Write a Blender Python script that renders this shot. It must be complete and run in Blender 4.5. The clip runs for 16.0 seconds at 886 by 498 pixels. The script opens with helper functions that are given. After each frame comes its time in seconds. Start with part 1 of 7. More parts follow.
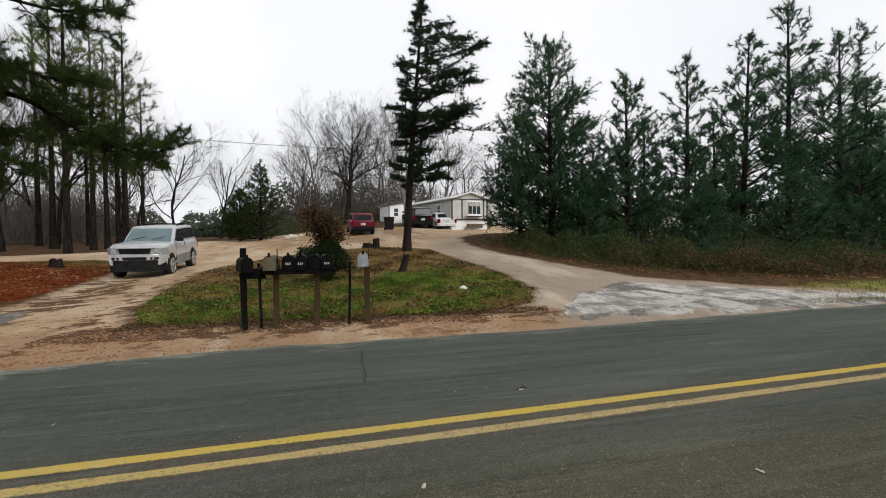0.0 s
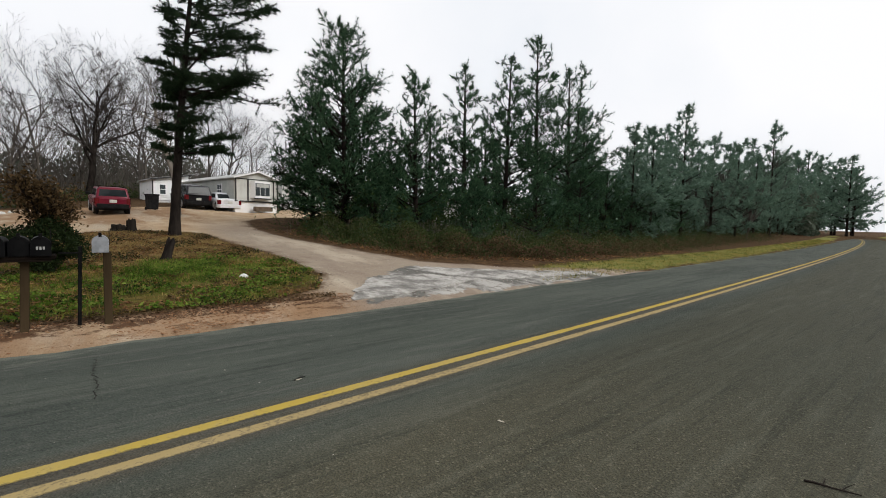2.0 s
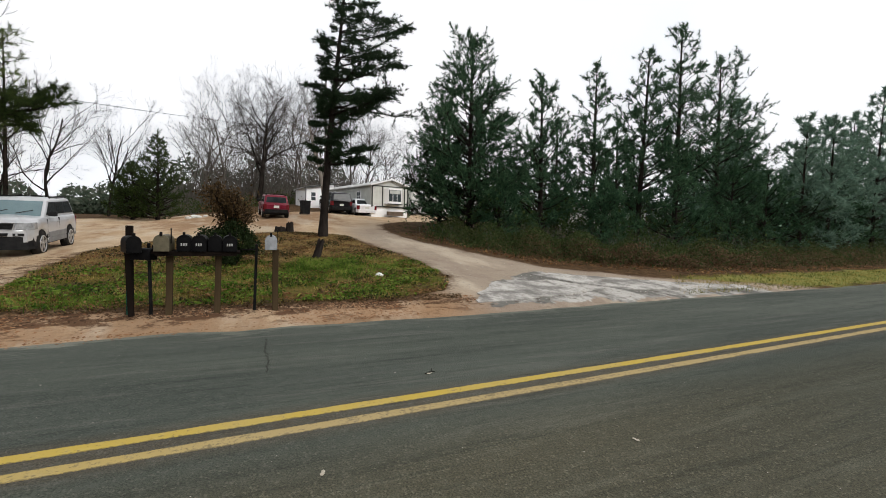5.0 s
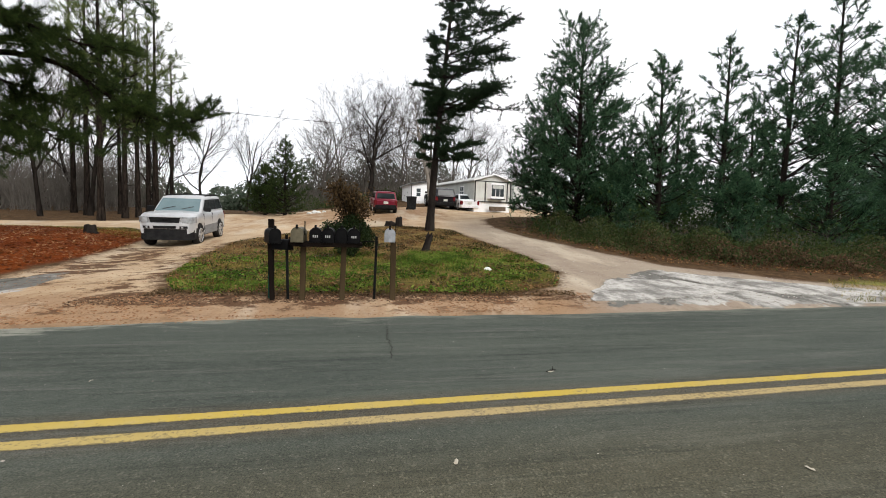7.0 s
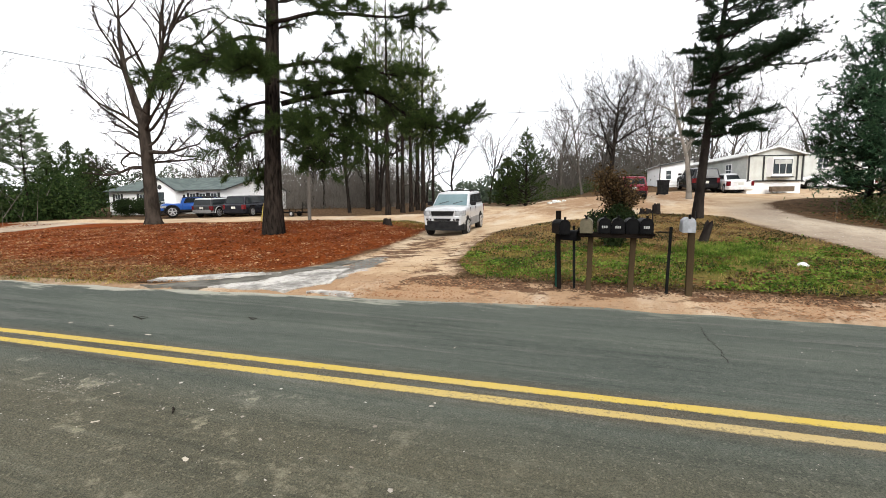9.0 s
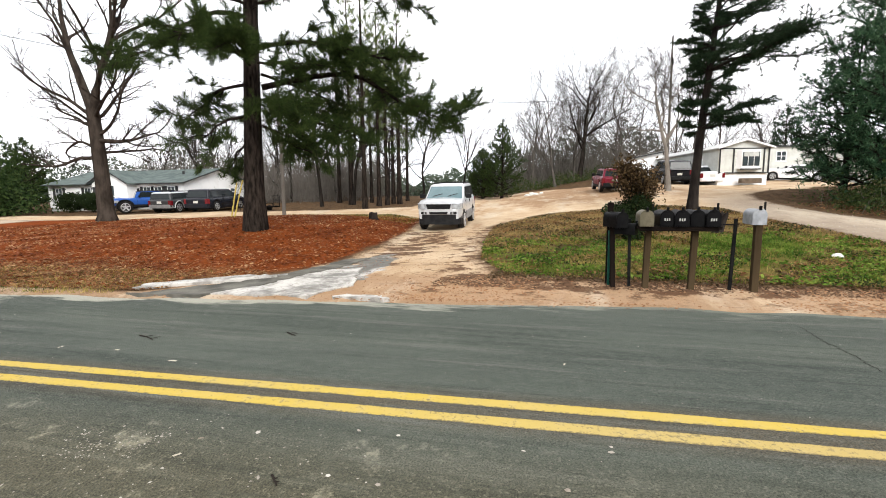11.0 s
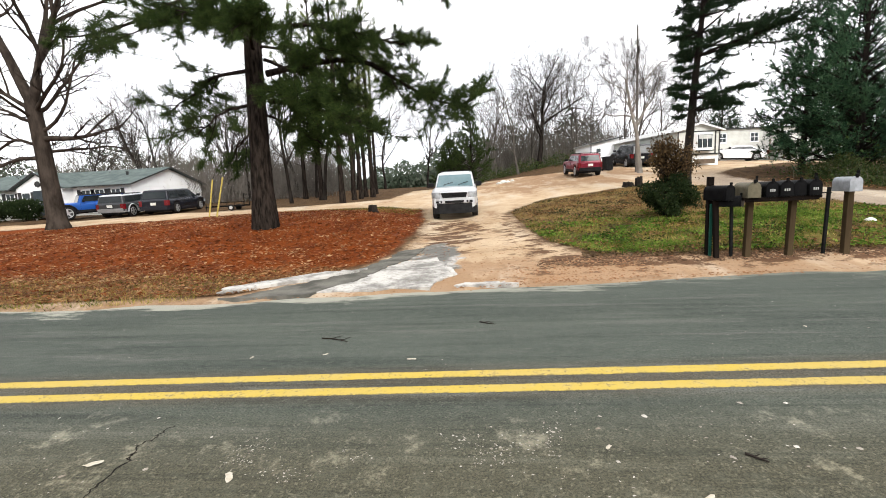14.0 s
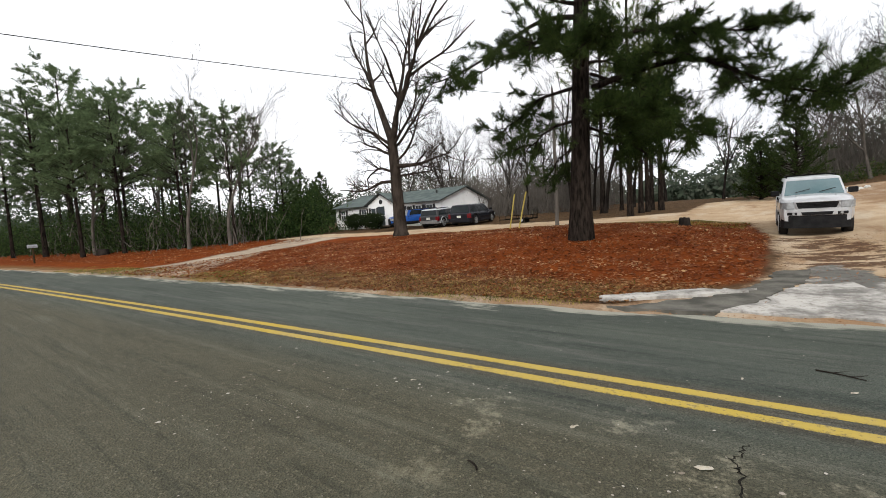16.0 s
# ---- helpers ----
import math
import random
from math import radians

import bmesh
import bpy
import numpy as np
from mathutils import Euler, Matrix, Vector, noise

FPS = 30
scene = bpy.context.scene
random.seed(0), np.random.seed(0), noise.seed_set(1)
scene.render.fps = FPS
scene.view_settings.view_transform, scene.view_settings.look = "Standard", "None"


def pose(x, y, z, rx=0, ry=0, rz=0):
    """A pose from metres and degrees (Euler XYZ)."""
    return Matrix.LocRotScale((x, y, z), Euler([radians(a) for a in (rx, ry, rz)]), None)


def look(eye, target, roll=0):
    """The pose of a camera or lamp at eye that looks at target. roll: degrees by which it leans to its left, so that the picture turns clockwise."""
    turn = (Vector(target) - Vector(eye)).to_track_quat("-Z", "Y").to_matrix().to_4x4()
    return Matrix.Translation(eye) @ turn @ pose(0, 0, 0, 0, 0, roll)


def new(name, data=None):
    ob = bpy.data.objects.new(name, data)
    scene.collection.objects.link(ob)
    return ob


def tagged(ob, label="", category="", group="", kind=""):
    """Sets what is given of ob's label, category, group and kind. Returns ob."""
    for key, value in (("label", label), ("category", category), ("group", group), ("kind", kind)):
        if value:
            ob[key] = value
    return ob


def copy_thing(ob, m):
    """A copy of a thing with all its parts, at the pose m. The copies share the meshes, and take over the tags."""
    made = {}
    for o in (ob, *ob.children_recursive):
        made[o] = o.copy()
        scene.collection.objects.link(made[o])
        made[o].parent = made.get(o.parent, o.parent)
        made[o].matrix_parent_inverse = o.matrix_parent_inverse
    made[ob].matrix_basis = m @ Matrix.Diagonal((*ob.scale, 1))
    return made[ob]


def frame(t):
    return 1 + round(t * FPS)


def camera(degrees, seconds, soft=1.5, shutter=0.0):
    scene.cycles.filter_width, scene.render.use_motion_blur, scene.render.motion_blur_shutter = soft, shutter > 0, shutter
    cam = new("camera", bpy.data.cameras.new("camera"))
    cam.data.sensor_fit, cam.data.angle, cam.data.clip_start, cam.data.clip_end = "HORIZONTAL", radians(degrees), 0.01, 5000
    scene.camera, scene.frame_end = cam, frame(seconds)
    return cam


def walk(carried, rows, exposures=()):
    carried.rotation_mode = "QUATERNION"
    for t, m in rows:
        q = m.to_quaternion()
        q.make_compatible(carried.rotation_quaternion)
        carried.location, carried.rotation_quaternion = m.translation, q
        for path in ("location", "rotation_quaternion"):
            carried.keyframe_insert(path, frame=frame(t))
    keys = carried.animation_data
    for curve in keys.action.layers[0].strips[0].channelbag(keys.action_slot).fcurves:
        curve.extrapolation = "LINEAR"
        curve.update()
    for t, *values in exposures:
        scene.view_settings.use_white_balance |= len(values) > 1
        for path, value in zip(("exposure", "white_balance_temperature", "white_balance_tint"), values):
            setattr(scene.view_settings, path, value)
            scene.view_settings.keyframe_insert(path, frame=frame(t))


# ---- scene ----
cam = camera(91.1, 16.0, soft=0.95)
EXPOSURES = [(0, -0.5), (1.5, -0.52), (4.2, -0.45), (6.5, -0.12), (7.5, 0.08), (8.7, 0.34), (11, 0.52), (13, 0.57), (14.5, 0.52), (15.2, 0.14), (16, -0.12)]
PATH = [
    (0, (5.086, 0.816, 1.655), (5.546, 2.761, 1.593), -0.4),
    (0.5, (5.189, 0.893, 1.591), (5.983, 2.726, 1.5), -0.1),
    (1, (5.242, 0.842, 1.613), (6.318, 2.524, 1.495), 0.4),
    (1.5, (5.271, 0.839, 1.615), (6.498, 2.415, 1.498), 1.0),
    (2, (5.279, 0.839, 1.623), (6.556, 2.375, 1.506), 1.2),
    (2.5, (5.241, 0.797, 1.641), (6.396, 2.427, 1.533), 1.3),
    (3, (5.202, 0.779, 1.656), (6.205, 2.506, 1.556), 1.5),
    (3.5, (5.197, 0.785, 1.642), (6.102, 2.566, 1.55), 1.5),
    (4, (5.188, 0.788, 1.638), (6.039, 2.595, 1.545), 1.6),
    (6.5, (5.116, 0.927, 1.57), (5.698, 2.835, 1.429), 1.8),
    (7, (4.969, 0.957, 1.576), (5.343, 2.916, 1.432), 1.8),
    (7.5, (4.775, 0.973, 1.575), (4.907, 2.962, 1.412), 2.1),
    (8, (4.5, 0.894, 1.601), (4.274, 2.874, 1.43), 1.3),
    (8.5, (4.249, 0.796, 1.609), (3.683, 2.703, 1.404), -0.3),
    (8.7, (4.151, 0.794, 1.603), (3.518, 2.68, 1.394), -0.3),
    (10.8, (2.542, 1.22, 1.595), (2.002, 3.134, 1.379), -1.0),
    (11, (2.406, 1.219, 1.589), (1.948, 3.151, 1.348), -0.6),
    (11.5, (1.901, 1.147, 1.543), (1.645, 3.109, 1.253), -0.6),
    (12, (1.44, 1.024, 1.557), (1.19, 2.994, 1.314), -0.3),
    (12.5, (0.945, 0.991, 1.535), (0.628, 2.945, 1.249), -1.2),
    (13, (0.452, 0.947, 1.499), (0.243, 2.913, 1.197), -1.6),
    (13.5, (0.03, 0.957, 1.507), (-0.123, 2.922, 1.171), -1.4),
    (14, (-0.46, 0.943, 1.518), (-0.652, 2.913, 1.236), -2.9),
    (14.5, (-0.97, 0.785, 1.521), (-1.144, 2.763, 1.28), -2.6),
    (15, (-1.527, 0.612, 1.593), (-1.868, 2.579, 1.478), -1.2),
    (15.1, (-1.626, 0.608, 1.579), (-2.038, 2.562, 1.467), -1.2),
    (15.2, (-1.725, 0.604, 1.565), (-2.171, 2.551, 1.457), -1.3),
    (15.3, (-1.824, 0.601, 1.552), (-2.378, 2.52, 1.444), -1.5),
    (15.4, (-1.923, 0.597, 1.538), (-2.573, 2.484, 1.402), -1.6),
    (15.5, (-2.022, 0.593, 1.524), (-2.788, 2.434, 1.371), -1.6),
    (15.6, (-2.112, 0.543, 1.528), (-2.986, 2.335, 1.371), -1.6),
    (15.7, (-2.201, 0.492, 1.531), (-3.156, 2.244, 1.402), -1.7),
    (15.8, (-2.291, 0.442, 1.535), (-3.31, 2.158, 1.402), -2.2),
    (15.9, (-2.38, 0.391, 1.538), (-3.478, 2.057, 1.402), -2.8),
    (16, (-2.47, 0.341, 1.542), (-3.688, 1.921, 1.388), -3.4),
]
walk(cam, [(t, look(e, g, r)) for t, e, g, r in PATH], EXPOSURES)

# ---- world and light ----
SUN_ELEV, SUN_ROT = 34.0, 148.0
world = bpy.data.worlds.new("sky")
scene.world = world
world.use_nodes = True
wn, wl = world.node_tree.nodes, world.node_tree.links
wn.clear()
w_out = wn.new("ShaderNodeOutputWorld")
w_bg = wn.new("ShaderNodeBackground")
w_sky = wn.new("ShaderNodeTexSky")
w_sky.sky_type, w_sky.sun_disc = "NISHITA", False
w_sky.sun_elevation, w_sky.sun_rotation = radians(SUN_ELEV), radians(SUN_ROT)
w_sky.dust_density = 6.0
w_hsv = wn.new("ShaderNodeHueSaturation")
w_hsv.inputs["Saturation"].default_value = 0.35
w_hsv.inputs["Value"].default_value = 0.10
w_coord = wn.new("ShaderNodeTexCoord")
w_noise = wn.new("ShaderNodeTexNoise")
w_noise.inputs["Scale"].default_value, w_noise.inputs["Detail"].default_value = 2.2, 6.0
w_ramp = wn.new("ShaderNodeValToRGB")
w_ramp.color_ramp.elements[0].position, w_ramp.color_ramp.elements[0].color = 0.30, (0.90, 0.93, 0.98, 1)
w_ramp.color_ramp.elements[1].position, w_ramp.color_ramp.elements[1].color = 0.60, (1.02, 1.02, 1.04, 1)
w_mix = wn.new("ShaderNodeMix")
w_mix.data_type = "RGBA"
w_mix.inputs["Factor"].default_value = 0.9
wl.new(w_sky.outputs["Color"], w_hsv.inputs["Color"])
wl.new(w_coord.outputs["Generated"], w_noise.inputs["Vector"])
wl.new(w_noise.outputs["Fac"], w_ramp.inputs["Fac"])
wl.new(w_hsv.outputs["Color"], w_mix.inputs["A"])
wl.new(w_ramp.outputs["Color"], w_mix.inputs["B"])
wl.new(w_mix.outputs["Result"], w_bg.inputs["Color"])
w_bg.inputs["Strength"].default_value = 1.5
wl.new(w_bg.outputs["Background"], w_out.inputs["Surface"])

sun = new("sun", bpy.data.lights.new("sun", "SUN"))
sun.data.energy, sun.data.angle, sun.data.color = 2.1, radians(28), (1.0, 0.97, 0.92)
sun.rotation_euler = (radians(90 - SUN_ELEV), 0, radians(180 - SUN_ROT))


# ---- materials ----
class Nodes:
    """A small wrapper to write node trees in few words."""

    def __init__(self, name, rough=0.8, metal=0.0):
        self.m = bpy.data.materials.new(name)
        self.m.use_nodes = True
        self.t = self.m.node_tree
        self.b = self.t.nodes["Principled BSDF"]
        self.b.inputs["Roughness"].default_value = rough
        self.b.inputs["Metallic"].default_value = metal
        self.b.inputs["Specular IOR Level"].default_value = 0.5 if rough < 0.5 else 0.15 if rough < 0.7 else 0.03
        self.coord = self.t.nodes.new("ShaderNodeTexCoord").outputs["Object"]

    def node(self, kind, **ins):
        n = self.t.nodes.new(kind)
        for k, v in ins.items():
            n.inputs[k.replace("_", " ")].default_value = v
        return n

    def link(self, a, b):
        self.t.links.new(a, b)

    def noise(self, scale, detail=4.0, rough=0.55, stretch=None, vec=None):
        n = self.node("ShaderNodeTexNoise", Scale=scale, Detail=detail, Roughness=rough)
        v = vec or self.coord
        if stretch:
            mp = self.node("ShaderNodeMapping")
            mp.inputs["Scale"].default_value = stretch
            self.link(v, mp.inputs["Vector"])
            v = mp.outputs["Vector"]
        self.link(v, n.inputs["Vector"])
        return n.outputs["Fac"]

    def ramp(self, fac, *stops):
        r = self.node("ShaderNodeValToRGB")
        e = r.color_ramp.elements
        while len(e) < len(stops):
            e.new(0.5)
        for k, (p, c) in enumerate(stops):
            e[k].position, e[k].color = p, c if len(c) == 4 else (*c, 1)
        self.link(fac, r.inputs["Fac"])
        return r.outputs["Color"]

    def mix(self, fac, a, b, blend="MIX"):
        n = self.node("ShaderNodeMix")
        n.data_type, n.blend_type = "RGBA", blend
        for v, i in ((fac, "Factor"), (a, "A"), (b, "B")):
            if isinstance(v, bpy.types.NodeSocket):
                self.link(v, n.inputs[i])
            else:
                n.inputs[i].default_value = v
        return n.outputs["Result"]

    def math(self, op, a, b=0.0):
        n = self.node("ShaderNodeMath")
        n.operation = op
        for v, i in ((a, 0), (b, 1)):
            if isinstance(v, bpy.types.NodeSocket):
                self.link(v, n.inputs[i])
            else:
                n.inputs[i].default_value = v
        return n.outputs["Value"]

    def attr(self, name):
        n = self.node("ShaderNodeAttribute")
        n.attribute_name = name
        return n.outputs["Fac"]

    def step(self, v, lo, hi):
        n = self.node("ShaderNodeMapRange", From_Min=lo, From_Max=hi)
        n.interpolation_type = "SMOOTHSTEP"
        self.link(v, n.inputs["Value"])
        return n.outputs["Result"]

    def done(self, color, bump=None, strength=0.3, distance=0.02, rough=None):
        if isinstance(color, bpy.types.NodeSocket):
            self.link(color, self.b.inputs["Base Color"])
        else:
            self.b.inputs["Base Color"].default_value = color
        if bump is not None:
            n = self.node("ShaderNodeBump", Strength=strength, Distance=distance)
            self.link(bump, n.inputs["Height"])
            self.link(n.outputs["Normal"], self.b.inputs["Normal"])
        if rough is not None:
            self.link(rough, self.b.inputs["Roughness"])
        return self.m


def simple(name, a, b, scale=6.0, rough=0.8, metal=0.0, bump=0.2, stretch=None, fine=40.0, dist=0.01):
    """Two tones mixed at a broad and a fine scale, with a little relief."""
    k = Nodes(name, rough, metal)
    broad, grain = k.noise(scale, 4, stretch=stretch), k.noise(fine, 3, stretch=stretch)
    c = k.mix(k.step(broad, 0.3, 0.7), a, b)
    c = k.mix(k.math("MULTIPLY", k.step(grain, 0.35, 0.75), 0.35), c, tuple(0.55 * v for v in b[:3]) + (1,))
    return k.done(c, grain, bump, dist)


def leafy(name, stops, rough=0.6, wide=0.6, patch=0.0, thin=0.35):
    """Foliage: a tone for each piece and slow changes through the crown."""
    k = Nodes(name, rough)
    geo = k.node("ShaderNodeNewGeometry")
    v = k.math("ADD", k.math("MULTIPLY", geo.outputs["Random Per Island"], 0.6), k.math("MULTIPLY", k.noise(wide, 2), 0.4))
    if patch:
        v = k.math("ADD", k.math("MULTIPLY", geo.outputs["Random Per Island"], 1 - patch), k.math("MULTIPLY", k.step(k.noise(wide, 4, 0.6), 0.36, 0.64), patch))
    c = k.ramp(v, *stops)
    k.b.inputs["Specular IOR Level"].default_value = 0.05
    m = k.done(c)
    if thin:
        glow, both = k.node("ShaderNodeBsdfTranslucent"), k.node("ShaderNodeMixShader", Fac=thin)
        k.link(c, glow.inputs["Color"])
        k.link(k.b.outputs["BSDF"], both.inputs[1])
        k.link(glow.outputs["BSDF"], both.inputs[2])
        k.link(both.outputs["Shader"], k.t.nodes["Material Output"].inputs["Surface"])
    return m


def asphalt():
    k = Nodes("asphalt", 0.85)
    k.b.inputs["Specular IOR Level"].default_value = 0.13
    v, u = k.attr("across"), k.attr("along")
    big = k.noise(0.35, 5, 0.6, (0.5, 2.0, 1))
    grain = k.noise(75, 3, 0.85)
    mott = k.noise(9, 4, 0.7)
    stone = k.node("ShaderNodeTexVoronoi", Scale=60.0)
    k.link(k.coord, stone.inputs["Vector"])
    base = k.mix(k.step(big, 0.3, 0.72), (0.056, 0.067, 0.0545, 1), (0.106, 0.119, 0.096, 1))
    lane = k.noise(0.9, 6, 0.68, (0.16, 2.4, 1))
    base = k.mix(k.math("MULTIPLY", k.step(lane, 0.5, 0.72), 0.5), base, (0.0903, 0.1025, 0.0873, 1))
    base = k.mix(k.math("MULTIPLY", k.step(lane, 0.48, 0.3), 0.6), base, (0.020, 0.026, 0.024, 1))
    # the wheel tracks are smoother and paler, the strip beside the lines browner
    track = k.math("ABSOLUTE", k.math("SUBTRACT", k.math("ABSOLUTE", k.math("SUBTRACT", k.math("ABSOLUTE", v), 1.75)), 0.8))
    base = k.mix(k.math("MULTIPLY", k.step(track, 0.55, 0.0), 0.30), base, (0.0805, 0.0925, 0.0779, 1))
    near = k.step(v, -0.1, -1.2)
    base = k.mix(k.math("MULTIPLY", near, 0.75), base, k.mix(k.noise(0.8, 4, 0.6), (0.098, 0.090, 0.068, 1), (0.078, 0.074, 0.060, 1)))
    base = k.mix(k.math("MULTIPLY", k.step(k.math("ABSOLUTE", v), 0.40, 0.16), 0.80), base, (0.1000, 0.0820, 0.0570, 1))
    streak = k.step(k.noise(1.3, 6, 0.70, (0.24, 3.0, 1)), 0.51, 0.68)
    base = k.mix(k.math("MULTIPLY", streak, 0.85), base, (0.1290, 0.1330, 0.1130, 1))
    worn = k.step(k.noise(3.4, 7, 0.78, (0.10, 2.2, 1)), 0.50, 0.62)
    base = k.mix(k.math("MULTIPLY", worn, 0.42), base, (0.0230, 0.0270, 0.0225, 1))
    chips = k.step(stone.outputs["Color"], 0.66, 0.9)
    base = k.mix(k.math("MULTIPLY", chips, k.math("ADD", k.math("MULTIPLY", near, 0.30), 0.30)), base, (0.1830, 0.1812, 0.1475, 1))
    base = k.mix(k.math("MULTIPLY", k.step(grain, 0.46, 0.58), 0.62), base, (0.0130, 0.0160, 0.0150, 1))
    base = k.mix(k.math("MULTIPLY", k.step(mott, 0.45, 0.7), 0.35), base, (0.1037, 0.1100, 0.0944, 1))
    # sand washed on to the far edge
    edge = k.attr("edge")
    wash = k.step(k.math("ADD", k.math("MULTIPLY", k.noise(1.6, 6, 0.7, (0.45, 1.8, 1)), 1.5), k.math("MULTIPLY", edge, -0.68)), 0.42, 0.60)
    left = k.step(u, 6.0, -3.0)
    base = k.mix(k.math("MULTIPLY", wash, k.math("ADD", k.math("MULTIPLY", left, 0.74), 0.22)), base, (0.3013, 0.2940, 0.2428, 1))
    # a dusty, pale patch on the near lane
    dust = k.math("MULTIPLY", k.step(k.noise(2.0, 8, 0.8), 0.54, 0.66), k.math("MULTIPLY", k.step(v, -0.2, -0.7), k.step(v, -2.6, -1.2)))
    dust = k.math("MULTIPLY", dust, k.math("MULTIPLY", k.step(u, -7.0, -3.5), k.step(u, 4.5, 1.0)))
    base = k.mix(k.math("MULTIPLY", dust, 0.8), base, (0.2439, 0.2353, 0.1942, 1))
    base = k.mix(near, base, k.mix(1.0, base, (1.03, 0.97, 0.82, 1), "MULTIPLY"))
    # shading painted into the colour: the near lane darkens further along
    base = k.mix(k.math("MULTIPLY", k.step(u, 6.5, 12.0), k.step(v, 0.1, -0.6)), base, k.mix(1.0, base, (0.74, 0.80, 0.82, 1), "MULTIPLY"))
    h = k.math("ADD", grain, k.math("MULTIPLY", stone.outputs["Distance"], 1.2))
    return k.done(base, h, 0.8, 0.012)


def road_paint():
    k = Nodes("road_paint", 0.8)
    wear = k.noise(30, 6, 0.75)
    fleck = k.noise(8, 5, 0.7)
    patch = k.noise(1.1, 4, 0.6)
    c = k.mix(k.step(patch, 0.3, 0.7), (0.41, 0.300, 0.050, 1), (0.385, 0.290, 0.085, 1))
    c = k.mix(k.math("MULTIPLY", k.step(fleck, 0.5, 0.75), 0.55), c, (0.40, 0.32, 0.15, 1))
    low = k.attr("low")
    c = k.mix(k.math("MULTIPLY", low, 0.75), c, (0.30, 0.235, 0.145, 1))
    v = k.math("ADD", k.math("ADD", k.math("MULTIPLY", wear, 0.7), k.math("MULTIPLY", fleck, 0.3)), k.math("MULTIPLY", low, 0.035))
    v = k.math("ADD", v, k.math("MULTIPLY", k.step(k.attr("rim"), 0.65, 1.0), 0.10))
    v = k.math("ADD", v, k.math("MULTIPLY", k.math("SUBTRACT", k.noise(2.2, 5, 0.7, (0.4, 1, 1)), 0.5), 0.22))
    c = k.mix(k.math("MULTIPLY", k.step(v, 0.53, 0.65), 0.70), c, (0.100, 0.086, 0.058, 1))
    return k.done(c, wear, 0.4, 0.004)


def ground_mix():
    k = Nodes("ground_cover", 0.95)
    wob = k.math("SUBTRACT", k.noise(1.1, 6, 0.68), 0.5)
    fine = k.noise(14, 5, 0.7)
    grit = k.noise(60, 3, 0.7)
    mid = k.noise(3.2, 5, 0.65)
    broad = k.noise(0.30, 4, 0.6)
    # woodland floor of brown leaves
    floor = k.mix(k.step(mid, 0.3, 0.7), (0.0447, 0.0275, 0.0155, 1), (0.1023, 0.0628, 0.0327, 1))
    floor = k.mix(k.math("MULTIPLY", k.step(fine, 0.5, 0.7), 0.4), floor, (0.1445, 0.0903, 0.0482, 1))
    # red pine straw, tan nearer to the road
    straw = k.mix(k.step(k.noise(0.9, 5, 0.65), 0.3, 0.7), (0.115, 0.0230, 0.0050, 1), (0.185, 0.0430, 0.0080, 1))
    straw = k.mix(k.math("MULTIPLY", k.step(fine, 0.42, 0.7), 0.55), straw, (0.2106, 0.0663, 0.0187, 1))
    straw = k.mix(k.math("MULTIPLY", k.step(grit, 0.5, 0.75), 0.45), straw, (0.0516, 0.0146, 0.0069, 1))
    verge = k.mix(k.step(mid, 0.35, 0.65), (0.1204, 0.0783, 0.0361, 1), (0.1987, 0.1264, 0.0542, 1))
    verge = k.mix(k.math("MULTIPLY", k.step(fine, 0.5, 0.72), 0.5), verge, (0.2649, 0.1746, 0.0843, 1))
    straw = k.mix(k.step(k.math("ADD", k.attr("verge"), k.math("MULTIPLY", wob, 2.4)), -0.5, 1.3), straw, verge)
    c = k.mix(k.step(k.math("ADD", k.attr("straw"), k.math("MULTIPLY", wob, 1.2)), -0.15, 0.35), floor, straw)
    # thin lawn, dry and green by turns
    lawn = k.mix(k.step(mid, 0.35, 0.65), (0.125, 0.092, 0.026, 1), (0.070, 0.088, 0.016, 1))
    lawn = k.mix(k.math("MULTIPLY", k.step(k.noise(0.8, 3), 0.42, 0.6), 0.7), lawn, (0.125, 0.090, 0.030, 1))
    lawn = k.mix(k.math("MULTIPLY", k.step(fine, 0.5, 0.7), 0.4), lawn, (0.1720, 0.1247, 0.0559, 1))
    lawn = k.mix(k.math("MULTIPLY", k.step(k.noise(5, 4, 0.7), 0.5, 0.68), 0.6), lawn, (0.022, 0.020, 0.008, 1))
    xyz = k.node("ShaderNodeSeparateXYZ")
    k.link(k.coord, xyz.inputs["Vector"])
    dry = k.mix(k.step(mid, 0.35, 0.65), (0.135, 0.085, 0.032, 1), (0.205, 0.140, 0.058, 1))
    lawn = k.mix(k.step(k.math("ADD", xyz.outputs["Y"], k.math("MULTIPLY", wob, 5.0)), 12.6, 15.0), lawn, dry)
    c = k.mix(k.step(k.math("ADD", k.attr("lawn"), k.math("MULTIPLY", wob, 1.1)), -0.1, 0.3), c, lawn)
    strip = k.mix(k.step(mid, 0.35, 0.65), (0.155, 0.165, 0.040, 1), (0.215, 0.205, 0.070, 1))
    c = k.mix(k.step(k.math("ADD", k.attr("strip"), k.math("MULTIPLY", wob, 1.2)), -0.1, 0.4), c, strip)
    # tan, sandy drive with rusty clay
    sand = k.mix(k.step(k.noise(0.55, 5, 0.62), 0.3, 0.68), (0.385, 0.265, 0.158, 1), (0.510, 0.390, 0.262, 1))
    clay = k.step(k.math("ADD", k.noise(0.8, 6, 0.7, (1, 0.35, 1)), k.math("MULTIPLY", k.attr("clay"), 0.25)), 0.52, 0.72)
    sand = k.mix(k.math("MULTIPLY", clay, 0.6), sand, (0.2047, 0.1023, 0.0482, 1))
